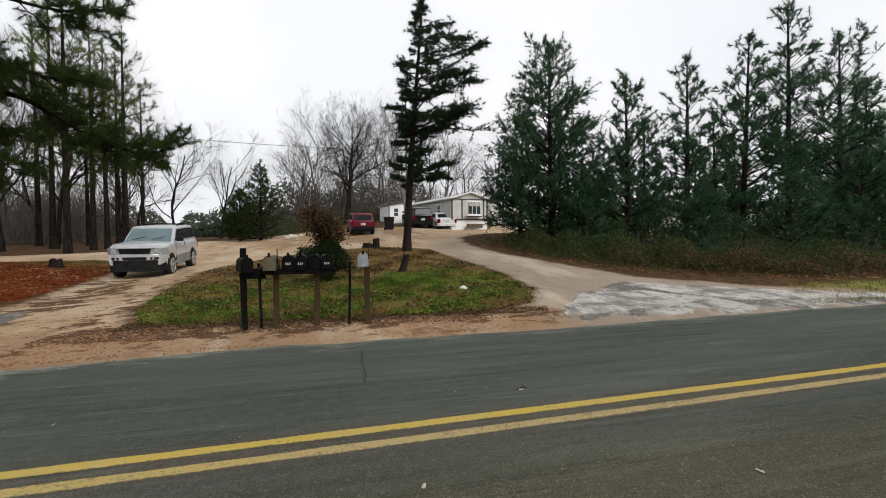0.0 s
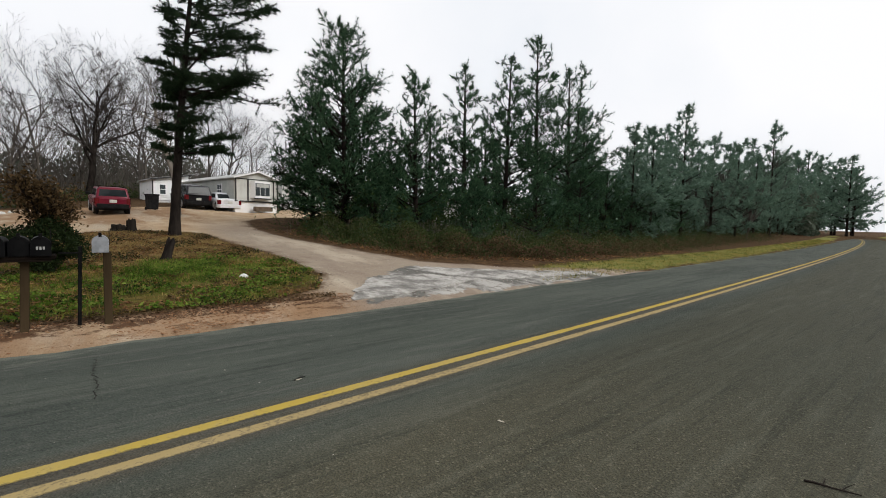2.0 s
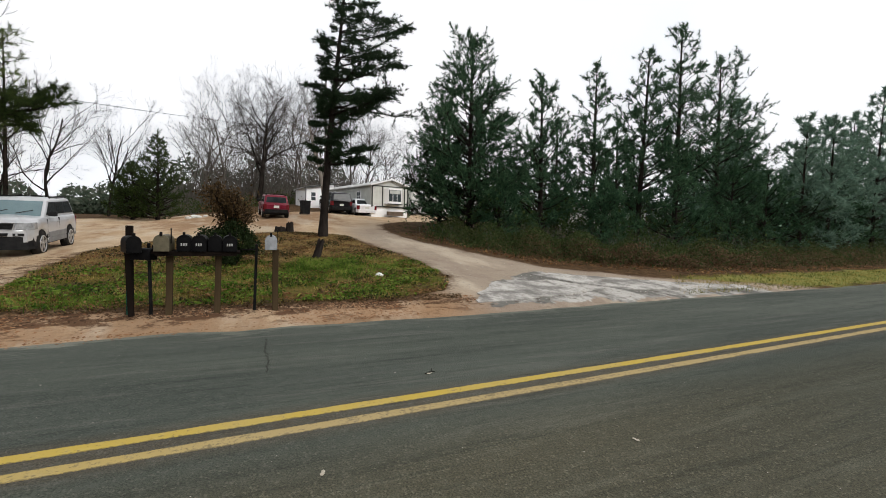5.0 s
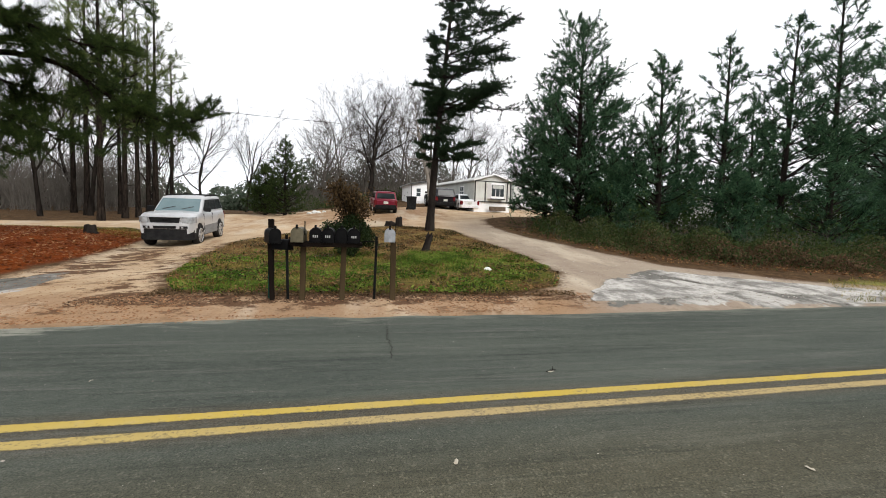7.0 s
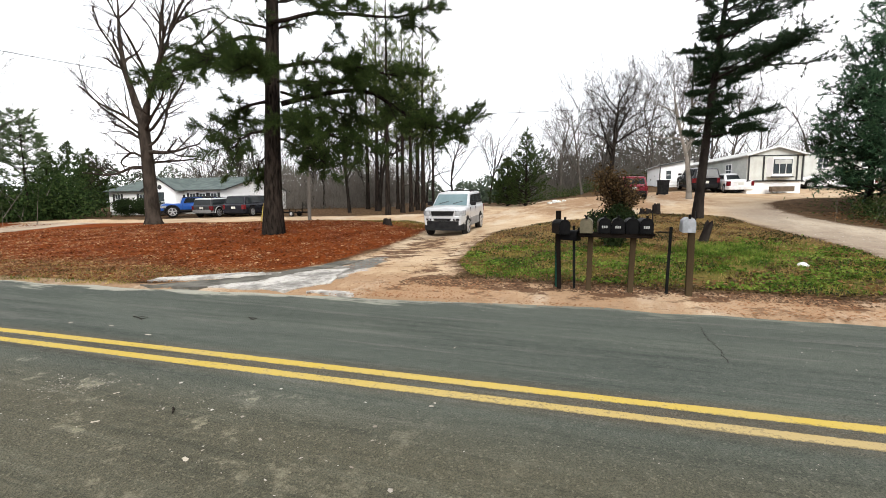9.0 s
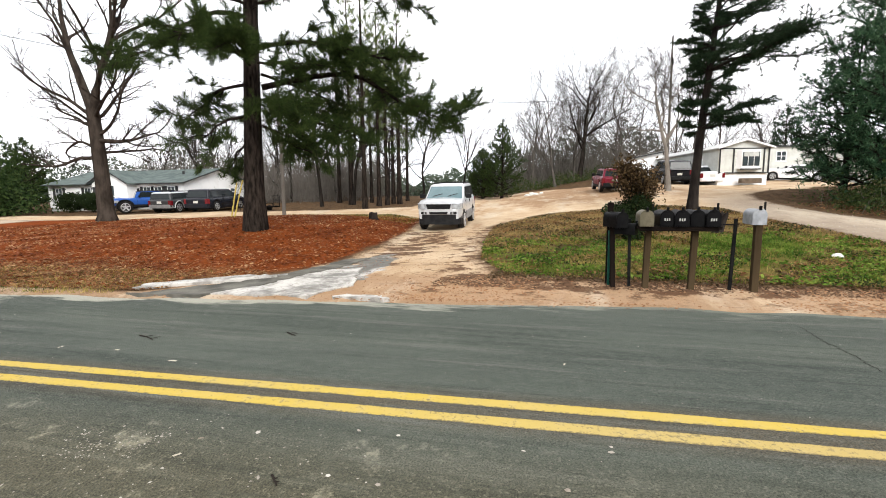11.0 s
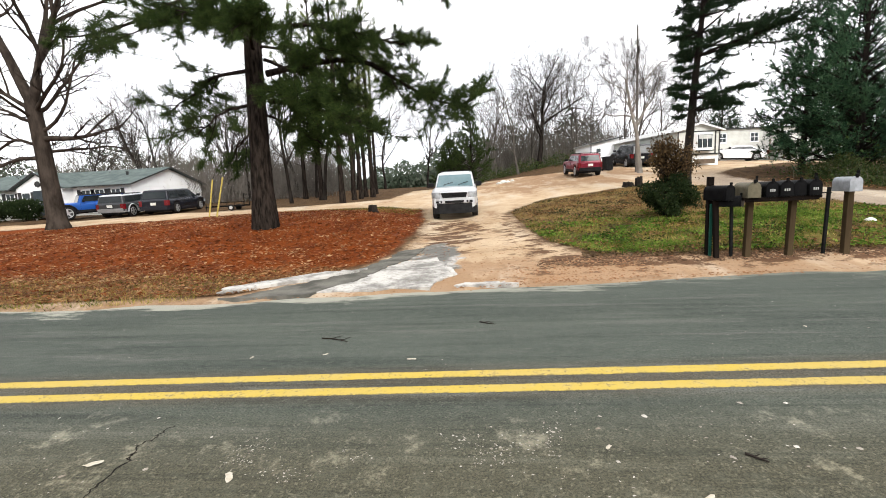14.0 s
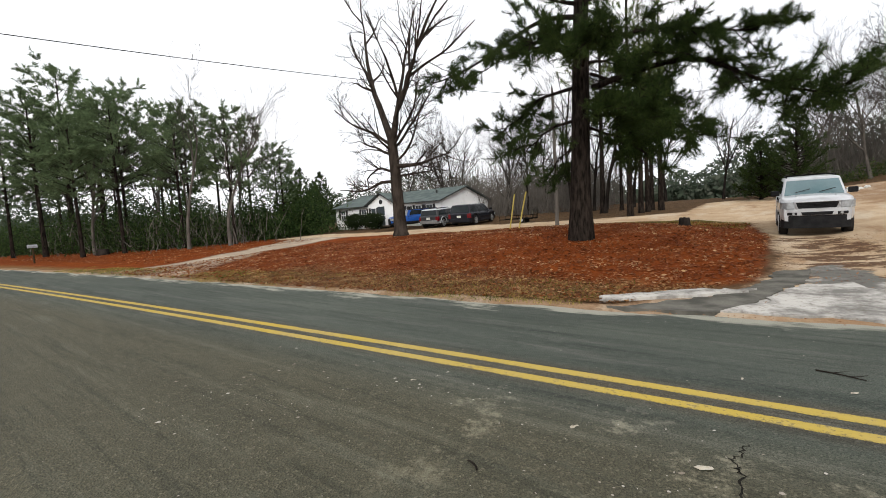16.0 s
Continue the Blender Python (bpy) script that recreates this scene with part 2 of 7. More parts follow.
    sand = k.mix(k.math("MULTIPLY", k.step(k.attr("grey"), 0.0, 1.0), 0.7), sand, k.mix(mid, (0.215, 0.186, 0.156, 1), (0.300, 0.264, 0.226, 1)))
    pale = k.step(k.noise(0.45, 5, 0.62, (1.6, 0.5, 1)), 0.50, 0.66)
    sand = k.mix(k.math("MULTIPLY", pale, 0.6), sand, (0.52, 0.44, 0.335, 1))
    ridge = k.step(k.noise(2.6, 7, 0.75, (0.6, 1.9, 1)), 0.55, 0.66)
    sand = k.mix(k.math("MULTIPLY", ridge, 0.32), sand, (0.120, 0.070, 0.042, 1))
    sand = k.mix(k.math("MULTIPLY", k.step(fine, 0.5, 0.72), 0.3), sand, (0.1505, 0.0903, 0.0507, 1))
    sand = k.mix(k.math("MULTIPLY", k.step(grit, 0.5, 0.72), 0.25), sand, (0.3973, 0.3251, 0.2408, 1))
    mudf = k.step(k.math("ADD", k.noise(2.2, 6, 0.72, (0.7, 1.4, 1)), k.math("MULTIPLY", k.attr("mud"), 0.10)), 0.52, 0.59)
    sand = k.mix(k.math("MULTIPLY", mudf, k.math("MULTIPLY", k.step(k.attr("mud"), -0.6, 0.3), 0.92)), sand, k.mix(mid, (0.050, 0.025, 0.014, 1), (0.120, 0.064, 0.036, 1)))
    s_in = k.math("ADD", k.attr("sand"), k.math("MULTIPLY", wob, 0.9))
    c = k.mix(k.step(s_in, -0.12, 0.2), c, sand)
    # dark eroded rim where the drive meets the verges
    rim = k.math("MULTIPLY", k.step(s_in, -0.25, 0.05), k.step(s_in, 0.45, 0.05))
    c = k.mix(k.math("MULTIPLY", k.math("MULTIPLY", rim, k.step(fine, 0.35, 0.6)), 0.6), c, (0.0722, 0.0361, 0.0198, 1))
    # broken concrete and worn paving at the two mouths
    conc = k.mix(k.step(k.noise(0.7, 6, 0.68, (1.0, 0.6, 1)), 0.45, 0.60), (0.15, 0.144, 0.130, 1), (0.44, 0.42, 0.385, 1))
    conc = k.mix(k.math("MULTIPLY", k.step(k.noise(4, 6, 0.72, (1, 1.6, 1)), 0.54, 0.64), 0.75), conc, (0.075, 0.055, 0.042, 1))
    c = k.mix(k.step(k.math("ADD", k.attr("slab"), k.math("MULTIPLY", wob, 1.6)), 0.0, 0.12), c, conc)
    h = k.math("ADD", k.math("MULTIPLY", fine, 1.0), k.math("MULTIPLY", mid, 1.3))
    return k.done(c, h, 0.9, 0.05)


M = {}
M["asphalt"], M["paint"], M["ground"] = asphalt(), road_paint(), ground_mix()
M["pine_bark"] = simple("pine_bark", (0.004, 0.0035, 0.003, 1), (0.034, 0.026, 0.021, 1), 11, 0.95, 0, 1.0, (1, 1, 0.25), 16, 0.05)
M["grey_bark"] = simple("grey_bark", (0.060, 0.052, 0.045, 1), (0.13, 0.115, 0.10, 1), 4, 0.95, 0, 0.6, (1, 1, 0.3), 22, 0.03)
M["dark_bark"] = simple("dark_bark", (0.009, 0.0075, 0.0065, 1), (0.032, 0.026, 0.022, 1), 4, 0.95, 0, 0.7, (1, 1, 0.3), 20, 0.03)
M["oak_bark"] = simple("oak_bark", (0.018, 0.014, 0.011, 1), (0.058, 0.046, 0.037, 1), 4, 0.95, 0, 0.8, (1, 1, 0.3), 20, 0.03)
M["twigs"] = simple("twigs", (0.040, 0.034, 0.030, 1), (0.085, 0.073, 0.065, 1), 1.0, 0.95, 0, 0.1)
# greyed and lightened to carry distance haze in the leaf colour
M["far_leaf"] = leafy("hazed_far_foliage", ((0.15, (0.046, 0.066, 0.044)), (0.5, (0.075, 0.098, 0.068)), (0.85, (0.120, 0.130, 0.100))), wide=0.12)
M["pale_bark"] = simple("pale_bark", (0.17, 0.15, 0.125, 1), (0.30, 0.27, 0.235, 1), 3, 0.95, 0, 0.5, (1, 1, 0.3), 22, 0.03)
M["saplings"] = simple("sapling_bark", (0.085, 0.076, 0.066, 1), (0.17, 0.152, 0.132, 1), 1.0, 0.95, 0, 0.1)
M["needles"] = leafy("needles", ((0.15, (0.013, 0.023, 0.0070)), (0.5, (0.032, 0.055, 0.0140)), (0.85, (0.075, 0.102, 0.0280))))
M["needles_dark"] = leafy("needles_dark", ((0.15, (0.008, 0.018, 0.009)), (0.5, (0.018, 0.036, 0.017)), (0.85, (0.042, 0.068, 0.030))))
M["needles_blue"] = leafy("needles_blue", ((0.15, (0.010, 0.026, 0.015)), (0.5, (0.036, 0.086, 0.044)), (0.85, (0.120, 0.215, 0.105))), thin=0.25)
M["needles_pale"] = leafy("needles_pale", ((0.15, (0.0420, 0.0642, 0.0194)), (0.5, (0.0967, 0.1335, 0.0386)), (0.85, (0.1987, 0.2332, 0.0702))))
M["needles_olive"] = leafy("olive_needles", ((0.15, (0.050, 0.078, 0.038)), (0.5, (0.115, 0.165, 0.080)), (0.85, (0.22, 0.28, 0.14))))
M["brush"] = leafy("brush_leaves", ((0.1, (0.015, 0.026, 0.009)), (0.45, (0.040, 0.066, 0.020)), (0.72, (0.080, 0.088, 0.032)), (0.95, (0.130, 0.082, 0.040))))
M["undergreen"] = leafy("undergrowth_leaves", ((0.1, (0.016, 0.030, 0.010)), (0.5, (0.036, 0.066, 0.020)), (0.9, (0.080, 0.110, 0.035))), wide=0.35)
M["bush"] = leafy("bush_leaves", ((0.1, (0.0092, 0.0159, 0.0069)), (0.6, (0.0230, 0.0367, 0.0126)), (0.95, (0.0432, 0.0612, 0.0207))))
M["dry_leaf"] = leafy("dry_leaves", ((0.1, (0.085, 0.036, 0.016)), (0.5, (0.19, 0.092, 0.038)), (0.9, (0.36, 0.22, 0.100))), wide=1.6, patch=0.4)
M["litter"] = leafy("fallen_leaves", ((0.1, (0.080, 0.022, 0.008)), (0.40, (0.165, 0.050, 0.016)), (0.70, (0.270, 0.110, 0.045)), (0.95, (0.46, 0.31, 0.17))), wide=1.3, patch=0.45)
M["grass"] = leafy("grass_blades", ((0.15, (0.034, 0.046, 0.008)), (0.40, (0.115, 0.130, 0.018)), (0.60, (0.24, 0.19, 0.045)), (0.9, (0.42, 0.31, 0.115))), wide=1.5, patch=0.55)
M["dry_grass"] = leafy("dry_grass", ((0.15, (0.110, 0.080, 0.024)), (0.5, (0.220, 0.155, 0.056)), (0.9, (0.360, 0.265, 0.110))), wide=1.5, patch=0.4)
M["clover"] = leafy("green_grass", ((0.15, (0.024, 0.056, 0.007)), (0.5, (0.085, 0.150, 0.020)), (0.9, (0.21, 0.265, 0.050))), wide=1.8, patch=0.5)
M["russet"] = leafy("dead_brush", ((0.1, (0.045, 0.028, 0.017)), (0.5, (0.115, 0.070, 0.040)), (0.9, (0.20, 0.135, 0.080))))
M["withered"] = leafy("withered_leaves", ((0.1, (0.030, 0.020, 0.010)), (0.5, (0.080, 0.052, 0.024)), (0.9, (0.19, 0.115, 0.055))))
# haze painted into the colour: paler, bluer needles for the far woods
M["needles_haze"] = leafy("haze_tinted_needles", ((0.15, (0.060, 0.110, 0.082)), (0.5, (0.130, 0.210, 0.155)), (0.85, (0.23, 0.32, 0.235))), wide=0.15)
M["wood"] = simple("weathered_post", (0.026, 0.018, 0.010, 1), (0.064, 0.045, 0.025, 1), 3, 0.9, 0, 0.5, (1, 1, 0.15), 30)
M["wood_dark"] = simple("dark_post", (0.004, 0.0032, 0.0026, 1), (0.014, 0.010, 0.008, 1), 3, 0.9, 0, 0.5, (1, 1, 0.15), 30)
M["pole_wood"] = simple("pole_wood", (0.105, 0.095, 0.082, 1), (0.17, 0.152, 0.132, 1), 2, 0.9, 0, 0.4, (1, 1, 0.1), 25)
M["box_black"] = simple("black_enamel", (0.003, 0.003, 0.0035, 1), (0.008, 0.008, 0.008, 1), 9, 0.38, 0.0, 0.15)
M["box_tan"] = simple("tan_enamel", (0.075, 0.066, 0.042, 1), (0.12, 0.104, 0.068, 1), 9, 0.55, 0.1, 0.15)
M["box_grey"] = simple("galvanised", (0.22, 0.23, 0.24, 1), (0.33, 0.34, 0.36, 1), 8, 0.5, 0.4, 0.15)
M["steel"] = simple("dark_steel", (0.005, 0.005, 0.005, 1), (0.013, 0.013, 0.012, 1), 9, 0.6, 0.1, 0.2)
M["green_steel"] = simple("green_steel", (0.006, 0.050, 0.034, 1), (0.012, 0.080, 0.056, 1), 9, 0.6, 0.2, 0.2)
for k_ in ("box_black", "steel", "wood_dark"):
    M[k_].node_tree.nodes["Principled BSDF"].inputs["Specular IOR Level"].default_value = 0.03
M["number_paint"] = simple("worn_number_paint", (0.22, 0.22, 0.21, 1), (0.40, 0.40, 0.38, 1), 25, 0.7)
M["white_bar"] = simple("white_marking", (0.55, 0.55, 0.52, 1), (0.70, 0.70, 0.66, 1), 20, 0.7)
M["yellow_tube"] = simple("yellow_guard", (0.45, 0.33, 0.06, 1), (0.56, 0.44, 0.12, 1), 6, 0.6)
M["cable"] = simple("cable", (0.010, 0.010, 0.011, 1), (0.025, 0.025, 0.027, 1), 3, 0.7)


def paint(name, a, rough=0.28, metal=0.3):
    k = Nodes(name, rough, metal)
    dirt = k.noise(3.0, 5, 0.6)
    c = k.mix(k.math("MULTIPLY", k.step(dirt, 0.45, 0.75), 0.25 if a[1] > 0.2 else 0.05), a, (0.20, 0.15, 0.11, 1))
    k.b.inputs["Specular IOR Level"].default_value = 0.5 if a[1] > 0.2 else 0.28
    k.b.inputs["Coat Weight"].default_value = 0.4 if a[1] > 0.2 else 0.05
    k.b.inputs["Coat Roughness"].default_value = 0.08
    return k.done(c)


M["silver"] = paint("silver_paint", (0.50, 0.51, 0.525, 1), 0.30, 0.25)
M["white_car"] = paint("white_paint", (0.76, 0.77, 0.79, 1), 0.3, 0.0)
M["red_car"] = paint("red_paint", (0.150, 0.005, 0.020, 1), 0.3, 0.1)
M["black_car"] = paint("black_paint", (0.010, 0.011, 0.014, 1), 0.25, 0.1)
M["navy_car"] = paint("dark_slate_paint", (0.010, 0.012, 0.018, 1), 0.25, 0.2)
M["grey_car"] = paint("grey_paint", (0.035, 0.038, 0.041, 1), 0.3, 0.3)
M["blue_car"] = paint("blue_paint", (0.012, 0.085, 0.36, 1), 0.3, 0.1)
M["car_grey_trim"] = simple("grey_trim", (0.17, 0.17, 0.17, 1), (0.22, 0.22, 0.22, 1), 6, 0.55)
M["plastic"] = simple("black_plastic", (0.010, 0.010, 0.011, 1), (0.022, 0.022, 0.022, 1), 6, 0.6)
M["rubber"] = simple("tyre_rubber", (0.012, 0.012, 0.012, 1), (0.030, 0.027, 0.024, 1), 6, 0.85)
for k_ in ("plastic", "rubber"):
    M[k_].node_tree.nodes["Principled BSDF"].inputs["Specular IOR Level"].default_value = 0.05
M["alloy"] = simple("alloy_rim", (0.42, 0.42, 0.43, 1), (0.55, 0.55, 0.56, 1), 9, 0.35, 0.8, 0.1)
M["alloy_dark"] = simple("rim_recess", (0.06, 0.06, 0.06, 1), (0.10, 0.10, 0.10, 1), 9, 0.6, 0.3, 0.1)
M["car_glass"] = simple("tinted_glass", (0.012, 0.016, 0.018, 1), (0.022, 0.028, 0.030, 1), 1.0, 0.06, 0.0, 0.0)
M["car_glass"].node_tree.nodes["Principled BSDF"].inputs["Specular IOR Level"].default_value = 0.22
# reflected sky is put into this glass as a pale teal base colour
M["screen_glass"] = simple("windscreen_sky_tint", (0.10, 0.16, 0.175, 1), (0.14, 0.21, 0.225, 1), 1.0, 0.08, 0.0, 0.0)
M["lamp_glass"] = simple("headlamp_lens", (0.22, 0.23, 0.24, 1), (0.44, 0.46, 0.47, 1), 6, 0.12, 0.2, 0.1)
M["tail_red"] = simple("tail_lamp", (0.11, 0.006, 0.010, 1), (0.16, 0.010, 0.014, 1), 20, 0.2)
k_ = Nodes("pale_siding", 0.65)
M["siding"] = k_.done(k_.mix(k_.step(k_.noise(1.2, 5, 0.65), 0.4, 0.75), (0.60, 0.61, 0.57, 1), (0.48, 0.47, 0.43, 1)), k_.noise(30, 3), 0.1, 0.005)
M["siding_grey"] = simple("greyed_siding", (0.40, 0.41, 0.38, 1), (0.50, 0.51, 0.48, 1), 1.5, 0.75, 0, 0.1)
k_ = Nodes("white_siding", 0.65)
M["siding_white"] = k_.done(k_.mix(k_.step(k_.noise(1.2, 5, 0.65), 0.45, 0.8), (0.88, 0.88, 0.88, 1), (0.80, 0.79, 0.77, 1)), k_.noise(30, 3), 0.1, 0.005)
M["roof_metal"] = simple("pale_metal_roof", (0.38, 0.38, 0.37, 1), (0.52, 0.52, 0.50, 1), 1.2, 0.5, 0.2, 0.1)
M["shingle"] = simple("green_grey_shingle", (0.080, 0.100, 0.096, 1), (0.125, 0.150, 0.142, 1), 1.5, 0.9, 0, 0.5)
M["trim_dark"] = simple("dark_trim", (0.035, 0.036, 0.036, 1), (0.060, 0.060, 0.060, 1), 5, 0.7)
M["window"] = simple("window_glass", (0.035, 0.045, 0.050, 1), (0.075, 0.088, 0.095, 1), 0.8, 0.08)
M["curtain"] = simple("pale_curtain", (0.42, 0.42, 0.40, 1), (0.55, 0.55, 0.52, 1), 3, 0.9)
M["deck_wood"] = simple("deck_wood", (0.10, 0.075, 0.055, 1), (0.17, 0.13, 0.095, 1), 3, 0.9, 0, 0.3)


# ---- building helpers ----
def mesh_of(name, verts, faces, material, smooth=False):
    me = bpy.data.meshes.new(name)
    me.from_pydata(np.asarray(verts, float).tolist(), [], faces if isinstance(faces, list) else np.asarray(faces).tolist())
    me.materials.append(material)
    if smooth:
        me.shade_smooth()
    me.update()
    return me


def part(name, bm, material, parent=None, label="", smooth=False):
    """One mesh object from a bmesh (or a finished mesh), under its thing."""
    if isinstance(bm, bpy.types.Mesh):
        me = bm
    else:
        me = bpy.data.meshes.new(name)
        bm.to_mesh(me)
        bm.free()
        me.materials.append(material)
        if smooth:
            me.shade_smooth()
    ob = new(name, me)
    if parent is not None:
        ob.parent = parent
    return tagged(ob, label=label)


def thing(name, m, label, category, group="", kind=""):
    ob = new(name)
    ob.empty_display_size = 0.2
    ob.matrix_basis = m
    return tagged(ob, label, category, group, kind)


def box(x0, y0, z0, x1, y1, z1, bevel=0.0, bm=None):
    bm = bm or bmesh.new()
    m = Matrix.LocRotScale(((x0 + x1) / 2, (y0 + y1) / 2, (z0 + z1) / 2), None, (abs(x1 - x0), abs(y1 - y0), abs(z1 - z0)))
    r = bmesh.ops.create_cube(bm, size=1.0, matrix=m)
    if bevel:
        es = list({e for v in r["verts"] for e in v.link_edges})
        bmesh.ops.bevel(bm, geom=es, offset=bevel, segments=2, affect="EDGES", profile=0.6)
    return bm


def prism(outline, a, b, axis="y", bevel=0.0, bm=None):
    """A closed outline swept along one axis from a to b. axis y: outline is (x, z); x: (y, z); z: (x, y)."""
    bm = bm or bmesh.new()

    def at(p, s):
        return {"y": (p[0], s, p[1]), "x": (s, p[0], p[1]), "z": (p[0], p[1], s)}[axis]
    va = [bm.verts.new(at(p, a)) for p in outline]
    vb = [bm.verts.new(at(p, b)) for p in outline]
    n = len(outline)
    fs = [bm.faces.new(va[::-1]), bm.faces.new(vb)]
    for i in range(n):
        fs.append(bm.faces.new((va[i], va[(i + 1) % n], vb[(i + 1) % n], vb[i])))
    bmesh.ops.recalc_face_normals(bm, faces=fs)
    if bevel:
        es = list({e for v in va + vb for e in v.link_edges})
        bmesh.ops.bevel(bm, geom=es, offset=bevel, segments=2, affect="EDGES", profile=0.6, clamp_overlap=True)
    return bm


def cyl(p, q, r0, r1=None, sides=12, bm=None):
    bm = bm or bmesh.new()
    p, q = Vector(p), Vector(q)
    d = q - p
    m = Matrix.Translation((p + q) / 2) @ d.to_track_quat("Z", "Y").to_matrix().to_4x4()
    bmesh.ops.create_cone(bm, cap_ends=True, segments=sides, radius1=r0, radius2=r0 if r1 is None else r1, depth=d.length, matrix=m)
    return bm


def slab(pts, thick, bm=None):
    """A thin solid on four or more coplanar points, raised along its normal."""
    bm = bm or bmesh.new()
    vs = [bm.verts.new(p) for p in pts]
    f = bm.faces.new(vs)
    f.normal_update()
    n = f.normal.copy()
    top = [bm.verts.new(Vector(p) + n * thick) for p in pts]
    bm.faces.new(top)
    k = len(pts)
    for i in range(k):
        bm.faces.new((vs[i], top[i], top[(i + 1) % k], vs[(i + 1) % k]))
    bmesh.ops.recalc_face_normals(bm, faces=bm.faces[:])
    return bm


# ---- lie of the land ----
def smooth01(a, b, x):
    t = np.clip((np.asarray(x, float) - a) / (b - a), 0, 1)
    return t * t * (3 - 2 * t)


def line_y(x):
    """The far yellow line."""
    x = np.asarray(x, float)
    return 4.33 + 0.034 * x + np.where(x < 0, -0.0009, 0.00036) * x * x * np.where(np.abs(x) > 150, 0, 1) * 1.0


def far_edge(x):
    return line_y(x) + 2.75 + 0.65 * smooth01(-6, 4, x)


def near_edge(x):
    return line_y(x) - 3.42 - 0.75 * smooth01(2, 9, x)


def height(x, y):
    x, y = np.asarray(x, float), np.asarray(y, float)
    r = np.clip(y - 8.3, 0, 42)
    s = 0.040 + 0.041 * smooth01(-4, 10, x)
    s = s - 0.030 * smooth01(16, 40, x) - 0.012 * smooth01(-18, -45, x)
    z = s * r * r / (r + 0.8)
    z = z + 0.42 * np.exp(-((x + 10) / 5.0) ** 2 - ((y - 17) / 5.0) ** 2)
    z = z + 0.35 * np.exp(-((x - 15) / 3.0) ** 2 - ((y - 26) / 3.0) ** 2)
    z = z + 0.10 * smooth01(8.0, 8.9, y) * smooth01(-3, 1, x) * smooth01(16, 11, x)
    z = z - 0.10 * np.exp(-((x + 1.5) / 1.6) ** 2) * smooth01(9, 12, y) * smooth01(24, 19, y)
    bumps = 0.03 * np.sin(1.7 * x + 0.6 * y) * np.sin(0.9 * y - 0.5 * x) * smooth01(9, 12, y)
    on_road = (y < far_edge(x) + 0.05) & (y > near_edge(x) - 0.05)
    return np.where(on_road, -0.06, z + bumps - 0.02)


def ground_z(x, y):
    return float(height(x, y))


def signed(poly, x, y):
    """Signed distance to a closed outline, positive inside."""
    p = np.asarray(poly, float)
    d = np.full(x.shape, 1e9)
    inside = np.zeros(x.shape, bool)
    for a, b in zip(p, np.roll(p, -1, 0)):
        e = b - a
        t = np.clip(((x - a[0]) * e[0] + (y - a[1]) * e[1]) / (e @ e), 0, 1)
        d = np.minimum(d, np.hypot(x - a[0] - t * e[0], y - a[1] - t * e[1]))
        cross = (a[1] > y) != (b[1] > y)
        with np.errstate(divide="ignore", invalid="ignore"):
            inside ^= cross & (x < (b[0] - a[0]) * (y - a[1]) / (b[1] - a[1] if b[1] != a[1] else 1e-9) + a[0])
    return np.where(inside, d, -d)


DRIVES = [(-4.7, 6.6), (-4.3, 7.7), (-3.4, 8.7), (-2.8, 9.6), (-2.6, 11), (-2.5, 13.5), (-2.7, 17), (-3.3, 21), (-6, 24.2), (-9, 23.6), (-15, 22.4), (-21, 21.3), (-28, 20.5), (-36, 20),
          (-36, 25), (-27, 24), (-20, 27), (-12, 28), (-7, 31), (-7, 42), (0, 46), (5, 39), (8, 37), (13, 40), (20, 43), (30, 46), (31, 41), (20, 34.5), (15.5, 29.5),
          (11.9, 25), (11.5, 22), (12.2, 18.4), (13.2, 15.2), (14.2, 13), (17, 11), (20.5, 9.6), (23, 8), (20, 6.5)]
ISLAND = [(1.7, 9.35), (3.4, 9.2), (5.6, 9.1), (7.8, 9.05), (9.2, 9.7), (9.9, 11), (10.0, 13.4), (9.6, 16.6), (9.0, 20.5), (7.0, 22.3), (4.0, 21.6), (1.8, 20.0), (0.5, 17.2), (0.7, 13.2), (1.0, 10.7)]
STRAW = [(-60, 2.0), (-17.7, 6.2), (-10.5, 6.6), (-4.6, 7.2), (-2.6, 10), (-2.5, 17), (-3.2, 21.5), (-9, 23.9), (-21, 21.6), (-24, 21), (-40, 22), (-70, 14)]
SIDE_DRIVE = [(-25, 6.0), (-18.2, 6.5), (-21.5, 9.5), (-25.0, 14), (-26.5, 20.5), (-33, 21), (-28.5, 14), (-25.8, 9.6)]
APRON_R = [(9.0, 8.0), (9.6, 9.3), (10.5, 10.6), (11.9, 11.8), (13.3, 12.2), (16.0, 10.8), (19.6, 9.5), (19.6, 8.0)]
APRON_L = [(-4.4, 7.0), (-3.3, 8.4), (-2.4, 9.8), (-2.4, 12.2), (-1.4, 12.6), (-0.6, 10.4), (-0.7, 7.6)]
RUTS = [(-2.8, 9.2), (-2.5, 12), (-2.6, 17), (-1.1, 17.2), (-0.2, 14), (-0.5, 11.5), (-1.1, 9.6)]
SHOULDER = [(0.2, 8.2), (9.4, 8.5), (9.4, 9.2), (1.6, 9.5), (0.9, 12), (0.5, 17), (-0.1, 17), (0.2, 11)]


# ---- ground and road ----
def spaced(lo, hi, step, far, grow=1.22):
    inner = list(np.arange(lo, hi + 1e-6, step))
    out, d, v = [], step, hi
    while v < far:
        d *= grow
        v += d
        out.append(v)
    back, d, v = [], step, lo
    while v > -far:
        d *= grow
        v -= d
        back.append(v)
    return np.array(back[::-1] + inner + out)


